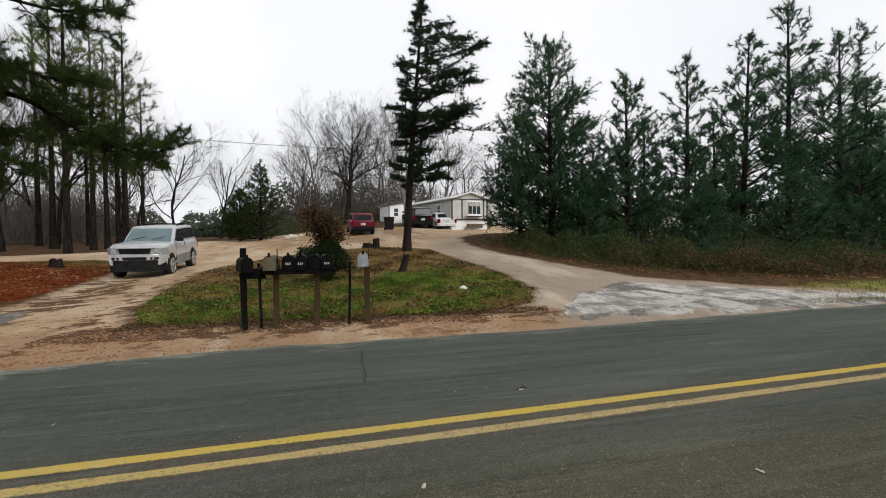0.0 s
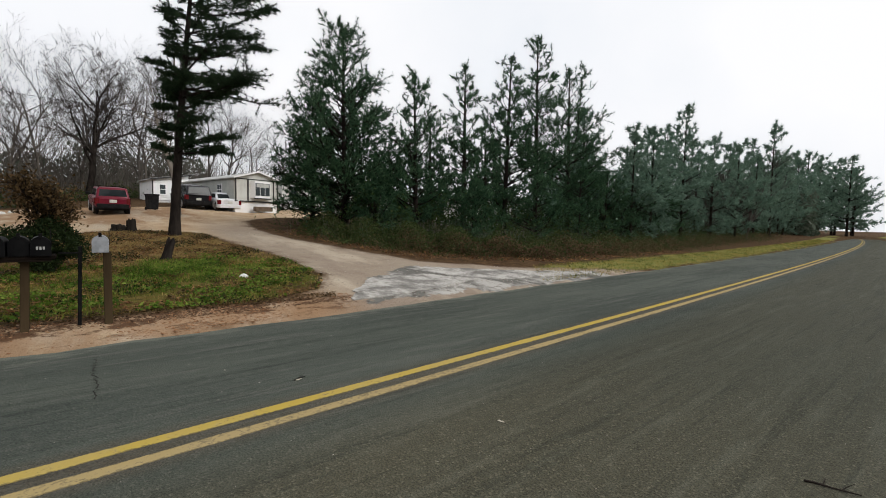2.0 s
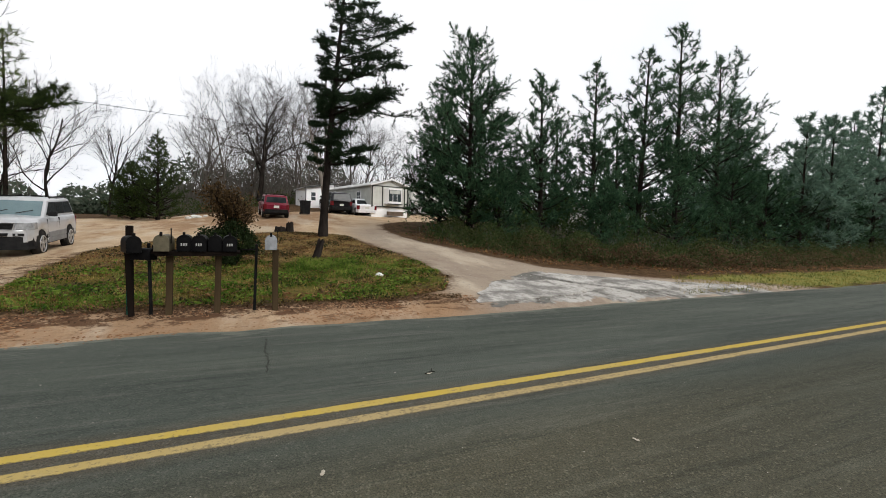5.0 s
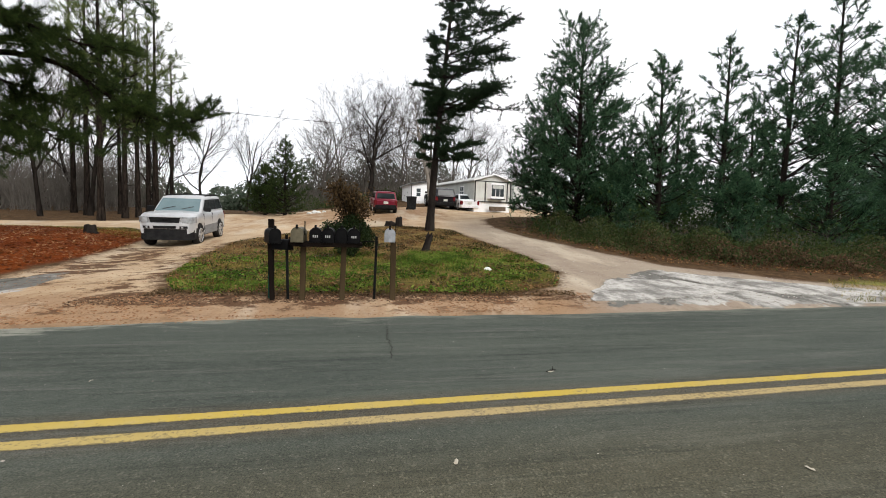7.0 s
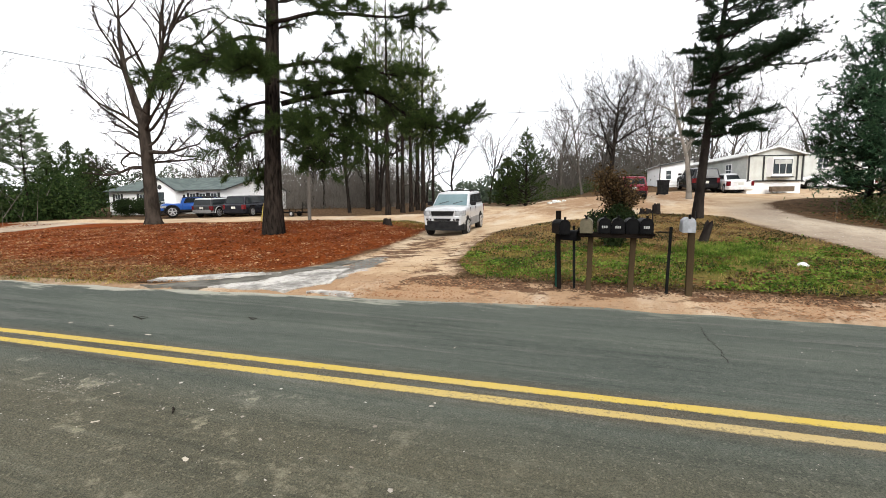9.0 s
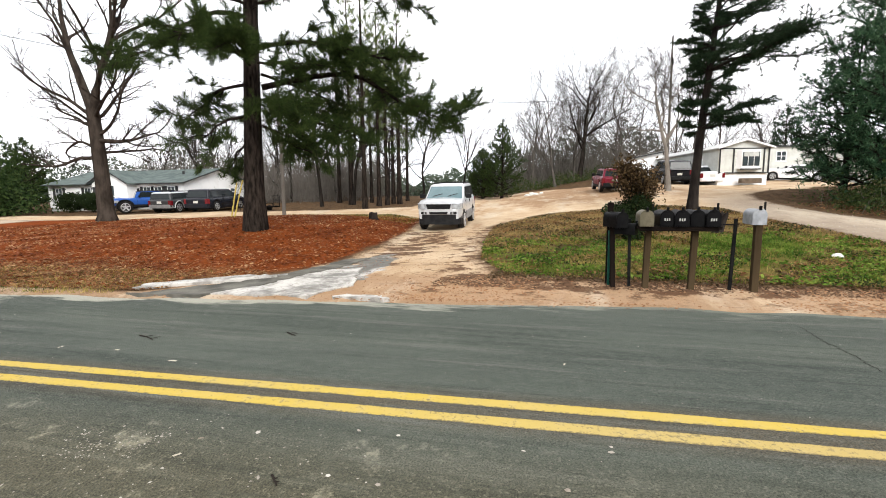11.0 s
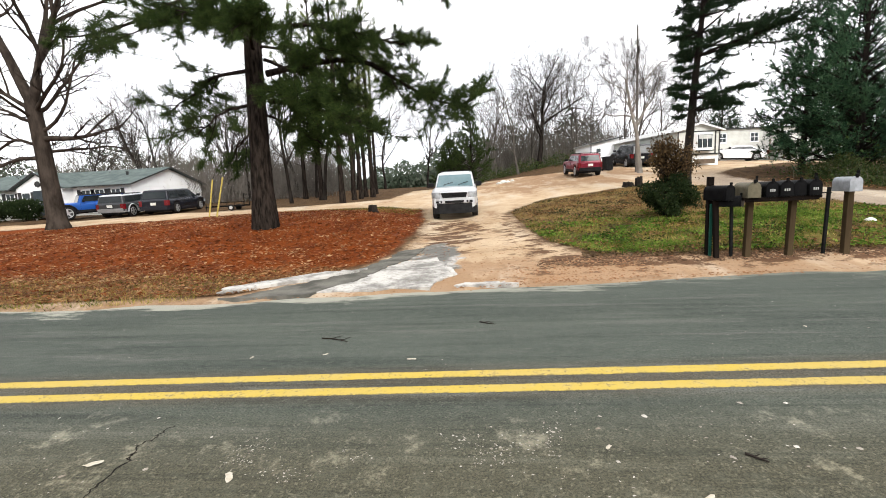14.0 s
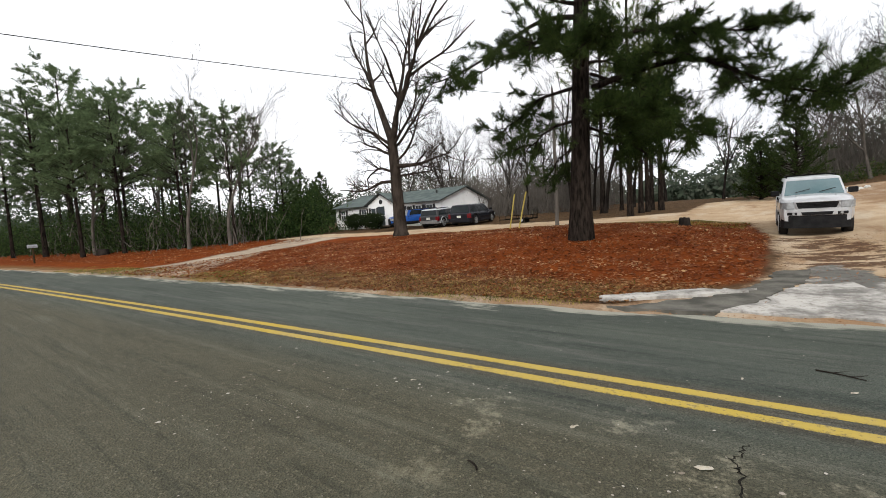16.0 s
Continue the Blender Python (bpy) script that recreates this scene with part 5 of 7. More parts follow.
    for k, (u0, u1) in enumerate(cuts):
        s0, s1 = (0.02 if k == 0 else 0.0), (0.02 if k == len(cuts) - 1 else 0.0)
        pane("side_window", inset(right, u0, u1, 0.16, 0.93, s0, s1), "car_glass")
        pane("side_window", inset(left, 1 - u1, 1 - u0, 0.16, 0.93, s1, s0), "car_glass")
        if k + 1 < len(cuts):
            pane("window_pillar", inset(right, u1, cuts[k + 1][0], 0.16, 0.93), "plastic", 0.006)
            pane("window_pillar", inset(left, 1 - cuts[k + 1][0], 1 - u1, 0.16, 0.93), "plastic", 0.006)
    for cy in axle:
        for s in (-1, 1):
            wheel(car, s * (w - 0.005), cy, r, s, detail)
            well = [(cy + (r + 0.10) * math.cos(t), r + (r + 0.10) * math.sin(t)) for t in np.linspace(-0.2, math.pi + 0.2, 16)]
            part("wheel_well", prism(well, s * (w - 0.50), s * (w - 0.06), "x"), M["plastic"], car)
            if flare:
                arc = np.linspace(0.02, math.pi - 0.02, 17)
                rim = [[(s * (w + dx), cy + (r + dr) * math.cos(t), r + (r + dr) * math.sin(t)) for dx, dr in ((-0.03, 0.06), (0.03, 0.065), (0.035, 0.10), (-0.02, 0.13))] for t in arc]
                part("fender_flare", skin(rim), M[flare], car, "", True)
    # bumpers, lamps and trim
    lip = clear + 0.25 if detail else clear + 0.20
    gz0, gz1 = (nose - 0.27, nose - 0.075) if detail else (nose - 0.275, nose - 0.10)
    bow = lambda f, d: [(-w * f, a + 0.50), (-w * f * 0.985, a + 0.22), (-w * f * 0.90, a + 0.05), (-w * 0.62, a - d), (w * 0.62, a - d), (w * f * 0.90, a + 0.05), (w * f * 0.985, a + 0.22), (w * f, a + 0.50)]
    part("front_bumper", prism(bow(0.985, 0.055), lip, gz0 - 0.004, "z", 0.025), M[color if detail else trim], car)
    # the detailed car's black valance hangs lower, standing in for shade beneath it
    part("front_valance", prism(bow(0.965, 0.035), clear - 0.13 if detail else clear - 0.06, lip + 0.004, "z", 0.02), M["plastic"], car)
    aft = [(-w * 0.985, b - 0.42), (-w * 0.97, b - 0.12), (-w * 0.84, b + 0.035), (w * 0.84, b + 0.035), (w * 0.97, b - 0.12), (w * 0.985, b - 0.42)]
    part("rear_bumper", prism(aft, clear + 0.02, clear + 0.27, "z", 0.025), M[trim], car)
    gw = w * (0.56 if detail else 0.50)
    part("grille", prism([(-gw, gz1), (gw, gz1), (gw * 0.88, gz0), (-gw * 0.88, gz0)], a - 0.028, a + 0.10, "y", 0.012), M["plastic"], car)
    for s in (-1, 1):
        part("headlight", prism([(s * w * 0.60, a - 0.028), (s * w * 0.80, a - 0.022), (s * w * 0.925, a + 0.05), (s * w * 0.985, a + 0.20), (s * w * 1.0, a + 0.40), (s * w * 0.80, a + 0.22), (s * w * 0.60, a + 0.16)], gz0, gz1 + 0.012, "z", 0.012), M["lamp_glass"], car)
        lamp = part("tail_light", prism([(s * w * 0.72, b + 0.014), (s * w * 0.93, b + 0.004), (s * w * 0.995, b - 0.16), (s * w * 0.80, b - 0.10)], belt - 0.40, belt - 0.07, "z", 0.01), M["tail_red"], car)
        part("wing_mirror", box(s * (w - 0.04), cowl + 0.26, belt + 0.01, s * (w + 0.19), cowl + 0.38, belt + 0.18, 0.035), M["plastic"], car)
        part("sill", box(s * (w - 0.06), axle[0] + r + 0.09, clear - 0.03, s * (w + 0.012), axle[1] - r - 0.09, clear + 0.13, 0.02), M[trim], car)
        for cy in (cowl + 0.98, cowl + 1.92):
            part("door_handle", box(s * (w * 0.985), cy, belt - 0.20, s * (w + 0.02), cy + 0.18, belt - 0.165, 0.008), M[trim if not detail else color], car)
        for cy in (cowl + 0.16, cowl + 1.16, cowl + 2.10):
            if cy < axle[1] - r - 0.05:
                part("door_seam", box(s * (w * 0.90), cy - 0.006, clear + 0.12, s * (w * 0.998), cy + 0.006, belt - 0.06), M["plastic"], car)
    part("number_plate", box(-0.16, b + 0.005, clear + 0.34, 0.16, b + 0.03, clear + 0.50), M["white_bar"], car)
    part("underbody", box(-w + 0.16, a + 0.3, clear - 0.10, w - 0.16, b - 0.3, clear + 0.25), M["plastic"], car)
    if detail:
        bm = prism([(-gw * 1.06, gz1 + 0.016), (gw * 1.06, gz1 + 0.016), (gw * 1.04, gz1 - 0.006), (-gw * 1.04, gz1 - 0.006)], a - 0.040, a + 0.05, "y", 0.006)
        prism([(-gw * 0.94, gz0 + 0.008), (gw * 0.94, gz0 + 0.008), (gw * 0.92, gz0 - 0.016), (-gw * 0.92, gz0 - 0.016)], a - 0.064, a + 0.05, "y", 0.006, bm)
        for s in (-1, 1):
            prism([(s * gw * 1.06, gz1 + 0.01), (s * gw * 1.005, gz1 + 0.01), (s * gw * 0.885, gz0), (s * gw * 0.94, gz0)], a - 0.040, a + 0.05, "y", 0.006, bm)
        part("grille_frame", bm, M["alloy"], car)
        for z in (gz0 + 0.03, gz0 + 0.075, gz0 + 0.12, gz0 + 0.16):
            part("grille_bar", box(-gw * 0.88, a - 0.034, z, gw * 0.88, a - 0.02, z + 0.012), M["steel"], car)
        part("grille_badge", box(-0.085, a - 0.045, gz0 + 0.075, 0.085, a - 0.028, gz0 + 0.13, 0.012), M["steel"], car)
        part("lower_grille", prism([(-w * 0.42, lip + 0.105), (w * 0.42, lip + 0.105), (w * 0.38, lip + 0.012), (-w * 0.38, lip + 0.012)], a - 0.068, a - 0.02, "y", 0.008), M["plastic"], car)
        for s in (-1, 1):
            part("fog_recess", prism([(s * w * 0.52, a - 0.062), (s * w * 0.64, a - 0.06), (s * w * 0.86, a + 0.045), (s * w * 0.86, a + 0.10), (s * w * 0.52, a + 0.02)], lip + 0.015, lip + 0.10, "z", 0.008), M["plastic"], car)
            part("fog_lamp", cyl((s * w * 0.62, a - 0.07, lip + 0.058), (s * w * 0.62, a - 0.03, lip + 0.058), 0.034, None, 14), M["lamp_glass"], car)
            part("wiper", cyl((s * 0.30 - 0.16, cowl + 0.06, hood + 0.075), (s * 0.30 + 0.22, cowl + 0.17, hood + 0.17), 0.012, None, 6), M["plastic"], car)
            part("hood_crease", box(s * w * 0.52 - 0.008, a + 0.35, hood - 0.028, s * w * 0.52 + 0.008, cowl - 0.05, hood + 0.018, 0.006), M[color], car)
            part("side_cladding", box(s * (w - 0.02), axle[0] + r + 0.09, clear + 0.13, s * (w + 0.018), axle[1] - r - 0.09, clear + 0.30, 0.015), M[trim], car)
    if rack:
        for s in (-1, 1):
            bm = cyl((s * (tw - 0.08), roof0 + 0.5, H + 0.02), (s * (tw - 0.08), roof1 - 0.1, H + 0.02), 0.02, None, 8)
            for cy in (roof0 + 0.55, (roof0 + roof1) / 2 + 0.1, roof1 - 0.15):
                cyl((s * (tw - 0.08), cy, H - 0.06), (s * (tw - 0.08), cy, H + 0.02), 0.02, None, 6, bm)
            part("roof_rail", bm, M["steel"], car)
        for cy in (0.4, 1.6):
            part("cross_bar", box(-tw + 0.08, cy, H + 0.02, tw - 0.08, cy + 0.04, H + 0.045), M["steel"], car)
    return car


def stand(x, y, turn):
    """On the ground, level with it along the vehicle's length."""
    a = radians(turn)
    dx, dy = math.sin(a) * 1.4, -math.cos(a) * 1.4
    tilt = math.degrees(math.atan2(ground_z(x - dx, y - dy) - ground_z(x + dx, y + dy), 2.8))
    return pose(x, y, (ground_z(x - dx, y - dy) + ground_z(x + dx, y + dy)) / 2) @ Matrix.Rotation(a, 4, "Z") @ Matrix.Rotation(radians(tilt), 4, "X")


vehicle("suv", stand(-1.58, 19.2, 1.5), "silver mud-splashed sport utility vehicle parked on the sandy drive", "silver", 4.0, 1.74, 1.74, nose=1.12, hood=1.20, belt=1.18, clear=0.40, cowl=-0.98, roof0=-0.36, roof1=1.76, tail=1.97,
        r=0.38, axle=(-1.22, 1.22), top=0.735, trim="car_grey_trim", rack=True, detail=True)
vehicle("suv", stand(6.5, 32.9, 183), "red older sport utility vehicle with pale roof and dark rear window", "red_car", 4.4, 1.64, 1.50, hood=0.98, nose=0.90, belt=0.99, cowl=-0.9, roof0=-0.35, roof1=2.0, tail=2.2, trim="plastic", rack=True)
vehicle("suv", stand(11.6, 38.4, 184), "black sport utility vehicle parked before the trailer", "black_car", 4.5, 1.80, 1.72, hood=1.08, nose=0.98, belt=1.12, trim="plastic")
vehicle("sedan", stand(13.55, 37.4, 182), "white four-door sedan parked before the trailer", "white_car", 4.2, 1.66, 1.32, hood=0.88, nose=0.72, belt=0.90, clear=0.24, cowl=-1.0, roof0=-0.25, roof1=0.90, tail=2.05, trunk=(1.4, 0.92), r=0.30, trim="white_car")
vehicle("sedan", stand(21.2, 41.4, 262), "long white sedan parked by the second trailer", "white_car", 4.6, 1.7, 1.28, hood=0.92, nose=0.74, belt=0.94, clear=0.24, cowl=-1.0, roof0=-0.2, roof1=1.1, tail=2.3, trunk=(1.75, 0.96), r=0.31, trim="white_car")
LOT = "vehicles by the white house"
vehicle("minivan", stand(-21.3, 28.9, 187), "dark slate minivan parked by the white house", "navy_car", 4.75, 1.90, 1.54, hood=0.95, nose=0.80, belt=0.96, clear=0.26, cowl=-1.45, roof0=-0.55, roof1=2.05, tail=2.3, r=0.34, group=LOT, trim="navy_car")
vehicle("suv", stand(-23.75, 28.2, 187), "grey boxy sport utility vehicle with pale roof and steel rims", "grey_car", 4.4, 1.80, 1.46, tail=2.16, hood=0.95, nose=0.88, belt=0.96, roof1=2.0, group=LOT, trim="car_grey_trim", rack=True, roof_color="silver", flare="silver")
jeep = vehicle("jeep", stand(-26.3, 27.6, 322), "bright blue boxy off-road vehicle with dark hardtop and roof lamps", "blue_car", 4.1, 1.80, 1.58, hood=1.06, nose=1.02, belt=1.06, clear=0.46, cowl=-0.75, roof0=-0.55, roof1=1.85, tail=2.0, r=0.43,
               axle=(-1.3, 1.25), top=0.82, group=LOT, roof_color="plastic", flare="plastic")
for u in np.linspace(-0.55, 0.55, 5):
    part("roof_lamp", box(u - 0.08, -0.44, 1.57, u + 0.08, -0.34, 1.74, 0.02), M["plastic"], jeep)


# ---- houses ----
def window_on(house, cx, z0, w, h, face, off, shutters=False, name="window", u=1.0):
    """A framed window on a wall whose outside is the plane y=off (face -1: looking to -y) or x=off (face 2: looking to +x)."""
    def bx(a0, a1, z_0, z_1, d0, d1, bv=0.0):
        if abs(face) == 1:
            return box(a0, off + face * d0, z_0, a1, off + face * d1, z_1, bv)
        s = face / 2
        return box(off + s * d0, a0, z_0, off + s * d1, a1, z_1, bv)
    win = part(name, bx(cx - w / 2, cx + w / 2, z0, z0 + h, -0.03, 0.03), M["siding_white"], house)
    n = 2 if w > 0.7 else 1
    for k in range(n):
        for j in range(2):
            p0 = cx - w / 2 + 0.05 + k * (w - 0.05) / n
            q0 = z0 + 0.05 + j * (h - 0.05) / 2
            part("pane", bx(p0, p0 + (w - 0.05) / n - 0.05, q0, q0 + (h - 0.05) / 2 - 0.05, 0.0, 0.036), M["window"], win)
    part("sill", bx(cx - w / 2 - 0.04, cx + w / 2 + 0.04, z0 - 0.05, z0, 0.0, 0.08), M["siding_white"], win)
    if shutters:
        for s in (-1, 1):
            c = cx + s * (w / 2 + 0.17)
            part("shutter", bx(c - 0.14, c + 0.14, z0 - 0.02, z0 + h + 0.02, 0.0, 0.04), M["trim_dark"], house)


def courses(house, x0, x1, z0, z1, off, face, mat, step=0.22, name="siding_board"):
    """Lapped siding boards on a wall."""
    z = z0
    while z < z1 - 0.03:
        t = min(step, z1 - z)
        if abs(face) == 1:
            o = [(off, z), (off + face * 0.028, z), (off + face * 0.010, z + t - 0.004), (off, z + t - 0.004)]
            bm = prism(o, x0, x1, "x")
        else:
            s = face / 2
            o = [(off, z), (off + s * 0.028, z), (off + s * 0.010, z + t - 0.004), (off, z + t - 0.004)]
            bm = prism(o, x0, x1, "y")
        part(name, bm, M[mat], house)
        z += step


def trailer_home():
    """The pale single-wide with its gable towards the road: gable on y=0, body back along +y."""
    g = ground_z(15, 36) + 0.1
    h = thing("trailer_house", pose(13.95, 35.3, g - 0.05, 0, 0, 12) @ Matrix.Diagonal((0.86, 0.9, 0.9, 1)), "pale weathered trailer home with gabled end and skirting", "house")
    w, L, z1, z2, z3 = 4.0, 15.5, 0.85, 2.75, 3.25
    part("skirting", box(0.06, 0.06, -0.3, w - 0.06, L - 0.06, z1), M["siding_white"], h)
    out = [(0, z1), (w, z1), (w, z2), (w / 2, z3), (0, z2)]
    part("wall", prism(out, 0.0, L, "y"), M["siding"], h)
    courses(h, 0.02, w - 0.02, z1 + 0.02, z2, 0.0, -1, "siding", 0.24)
    courses(h, 0.1, L, z1 + 0.02, z2 - 0.05, 0.0, -2, "siding_grey", 0.24)
    for s, a, b in ((0, (-0.22, z2 - 0.09), (w / 2, z3 + 0.04)), (1, (w / 2, z3 + 0.04), (w + 0.22, z2 - 0.09))):
        o = [a, b, (b[0], b[1] + 0.08), (a[0], a[1] + 0.08)]
        part("roof", prism(o, -0.30, L + 0.25, "y"), M["roof_metal"], h)
        part("fascia", prism([a, b, (b[0], b[1] + 0.12), (a[0], a[1] + 0.12)], -0.34, -0.305, "y"), M["siding_white"], h)
    part("gable_band", box(-0.02, -0.05, z2 - 0.10, w + 0.02, -0.031, z2 - 0.02), M["trim_dark"], h)
    part("belt_trim", box(-0.03, -0.06, z1 - 0.05, w + 0.03, -0.031, z1 + 0.04), M["trim_dark"], h)
    part("side_trim", box(-0.06, 0.0, z1 - 0.06, -0.031, L, z1 + 0.05), M["trim_dark"], h)
    for cx in (0.07, 1.15, 3.55, w - 0.07):
        part("corner_board", box(cx - 0.06, -0.055, z1, cx + 0.06, -0.032, z2 - 0.1), M["trim_dark"], h)
    # the bay window
    bay = part("bay_window", prism([(1.35, 0.0), (1.6, -0.38), (3.0, -0.38), (3.25, 0.0)], 1.15, 2.55, "z"), M["siding_white"], h)
    for cx in (1.84, 2.30, 2.76):
        part("pane", box(cx - 0.20, -0.405, 1.35, cx + 0.20, -0.382, 2.40), M["window"], bay)
    part("curtain", box(1.72, -0.412, 2.05, 2.88, -0.406, 2.36), M["curtain"], bay)
    part("sill", box(1.5, -0.46, 1.06, 3.1, -0.36, 1.15), M["trim_dark"], bay)
    part("planter", box(1.5, -0.62, 0.05, 3.1, -0.25, 0.42, 0.02), M["deck_wood"], h)
    for cy in (2.6, 6.2, 10.5, 13.4):
        window_on(h, cy, 1.35, 0.85, 0.95, -2, 0.0)
    part("side_door", box(-0.07, 8.0, z1, -0.03, 8.85, z1 + 1.85, 0.01), M["curtain"], h)
    return h


trailer_home()


def addition():
    """The low pale wing built on to the trailer's side, its flat roof rising to the trailer."""
    g = ground_z(11, 44)
    h = thing("trailer_wing", pose(9.8, 44.0, g - 0.30, 0, 0, 6), "low pale wing with dark window beside the trailer", "house")
    W, D, z0, za, zb = 2.7, 4.5, 0.45, 2.15, 2.65
    part("skirting", box(0.05, 0.05, -0.4, W - 0.05, D - 0.05, z0), M["siding_white"], h)
    part("wall", prism([(0, z0), (W, z0), (W, zb), (0, za)], 0.0, D, "y"), M["siding_white"], h)
    courses(h, 0.02, W - 0.02, z0 + 0.02, za - 0.05, 0.0, -1, "siding_white", 0.24)
    part("roof", prism([(-0.2, za - 0.02), (W + 0.2, zb + 0.04), (W + 0.2, zb + 0.14), (-0.2, za + 0.08)], -0.3, D + 0.2, "y"), M["roof_metal"], h)
    part("fascia", prism([(-0.2, za - 0.06), (W + 0.2, zb), (W + 0.2, zb + 0.12), (-0.2, za + 0.06)], -0.33, -0.302, "y"), M["trim_dark"], h)
    window_on(h, 0.75, 0.95, 0.5, 0.85, -1, 0.0)
    part("corner_board", box(-0.01, -0.05, z0, 0.08, -0.031, za - 0.08), M["trim_dark"], h)
    return h


addition()


def second_trailer(x, y, turn, L, label):
    g = ground_z(x, y)
    h = thing("trailer_house", pose(x, y, g - 0.05, 0, 0, turn), label, "house")
    W, z1, z2 = 4.0, 0.65, 2.75
    part("skirting", box(0.05, 0.05, -0.4, L - 0.05, W - 0.05, z1), M["siding_grey"], h)
    part("wall", box(0, 0, z1, L, W, z2), M["siding"], h)
    courses(h, 0, L, z1 + 0.02, z2 - 0.02, 0.0, -1, "siding", 0.26)
    part("roof", prism([(-0.15, z2), (W / 2, z2 + 0.22), (W + 0.15, z2), (W + 0.15, z2 + 0.08), (W / 2, z2 + 0.30), (-0.15, z2 + 0.08)], -0.2, L + 0.2, "x"), M["roof_metal"], h)
    part("eave_trim", box(-0.2, -0.20, z2 - 0.02, L + 0.2, -0.155, z2 + 0.10), M["trim_dark"], h)
    for k in np.arange(1.3, L - 1, 3.1):
        window_on(h, float(k), 1.55, 0.8, 0.85, -1, 0.0)
    dx = min(5.2, L - 2.0)
    part("front_door", box(dx, -0.06, z1, dx + 0.9, -0.03, z1 + 1.95, 0.01), M["curtain"], h)
    st = part("landing", box(dx - 0.3, -1.3, z1 - 0.12, dx + 1.2, -0.04, z1, 0.01), M["deck_wood"], h)
    for i in range(4):
        part("step", box(dx + 1.2 + 0.27 * i, -1.25, z1 - 0.30 - 0.18 * i, dx + 1.47 + 0.27 * i, -0.15, z1 - 0.24 - 0.18 * i), M["deck_wood"], st)
    for px, pz in ((dx - 0.25, z1), (dx + 1.15, z1), (dx + 2.2, 0.05)):
        part("rail_post", box(px - 0.04, -1.29, -0.2, px + 0.04, -1.21, pz + 0.95), M["deck_wood"], st)
    part("handrail", slab([(dx - 0.3, -1.30, z1 + 0.95), (dx + 1.15, -1.30, z1 + 0.95), (dx + 1.15, -1.20, z1 + 0.95), (dx - 0.3, -1.20, z1 + 0.95)], 0.05), M["deck_wood"], st)
    part("stair_rail", slab([(dx + 1.15, -1.30, z1 + 0.95), (dx + 2.25, -1.30, 1.0), (dx + 2.25, -1.20, 1.0), (dx + 1.15, -1.20, z1 + 0.95)], 0.05), M["deck_wood"], st)
    return h


second_trailer(20.6, 44.5, 8, 14, "white second trailer home with small windows and wooden steps")
second_trailer(33.5, 33.5, -12, 12, "pale trailer home half hidden behind pines")


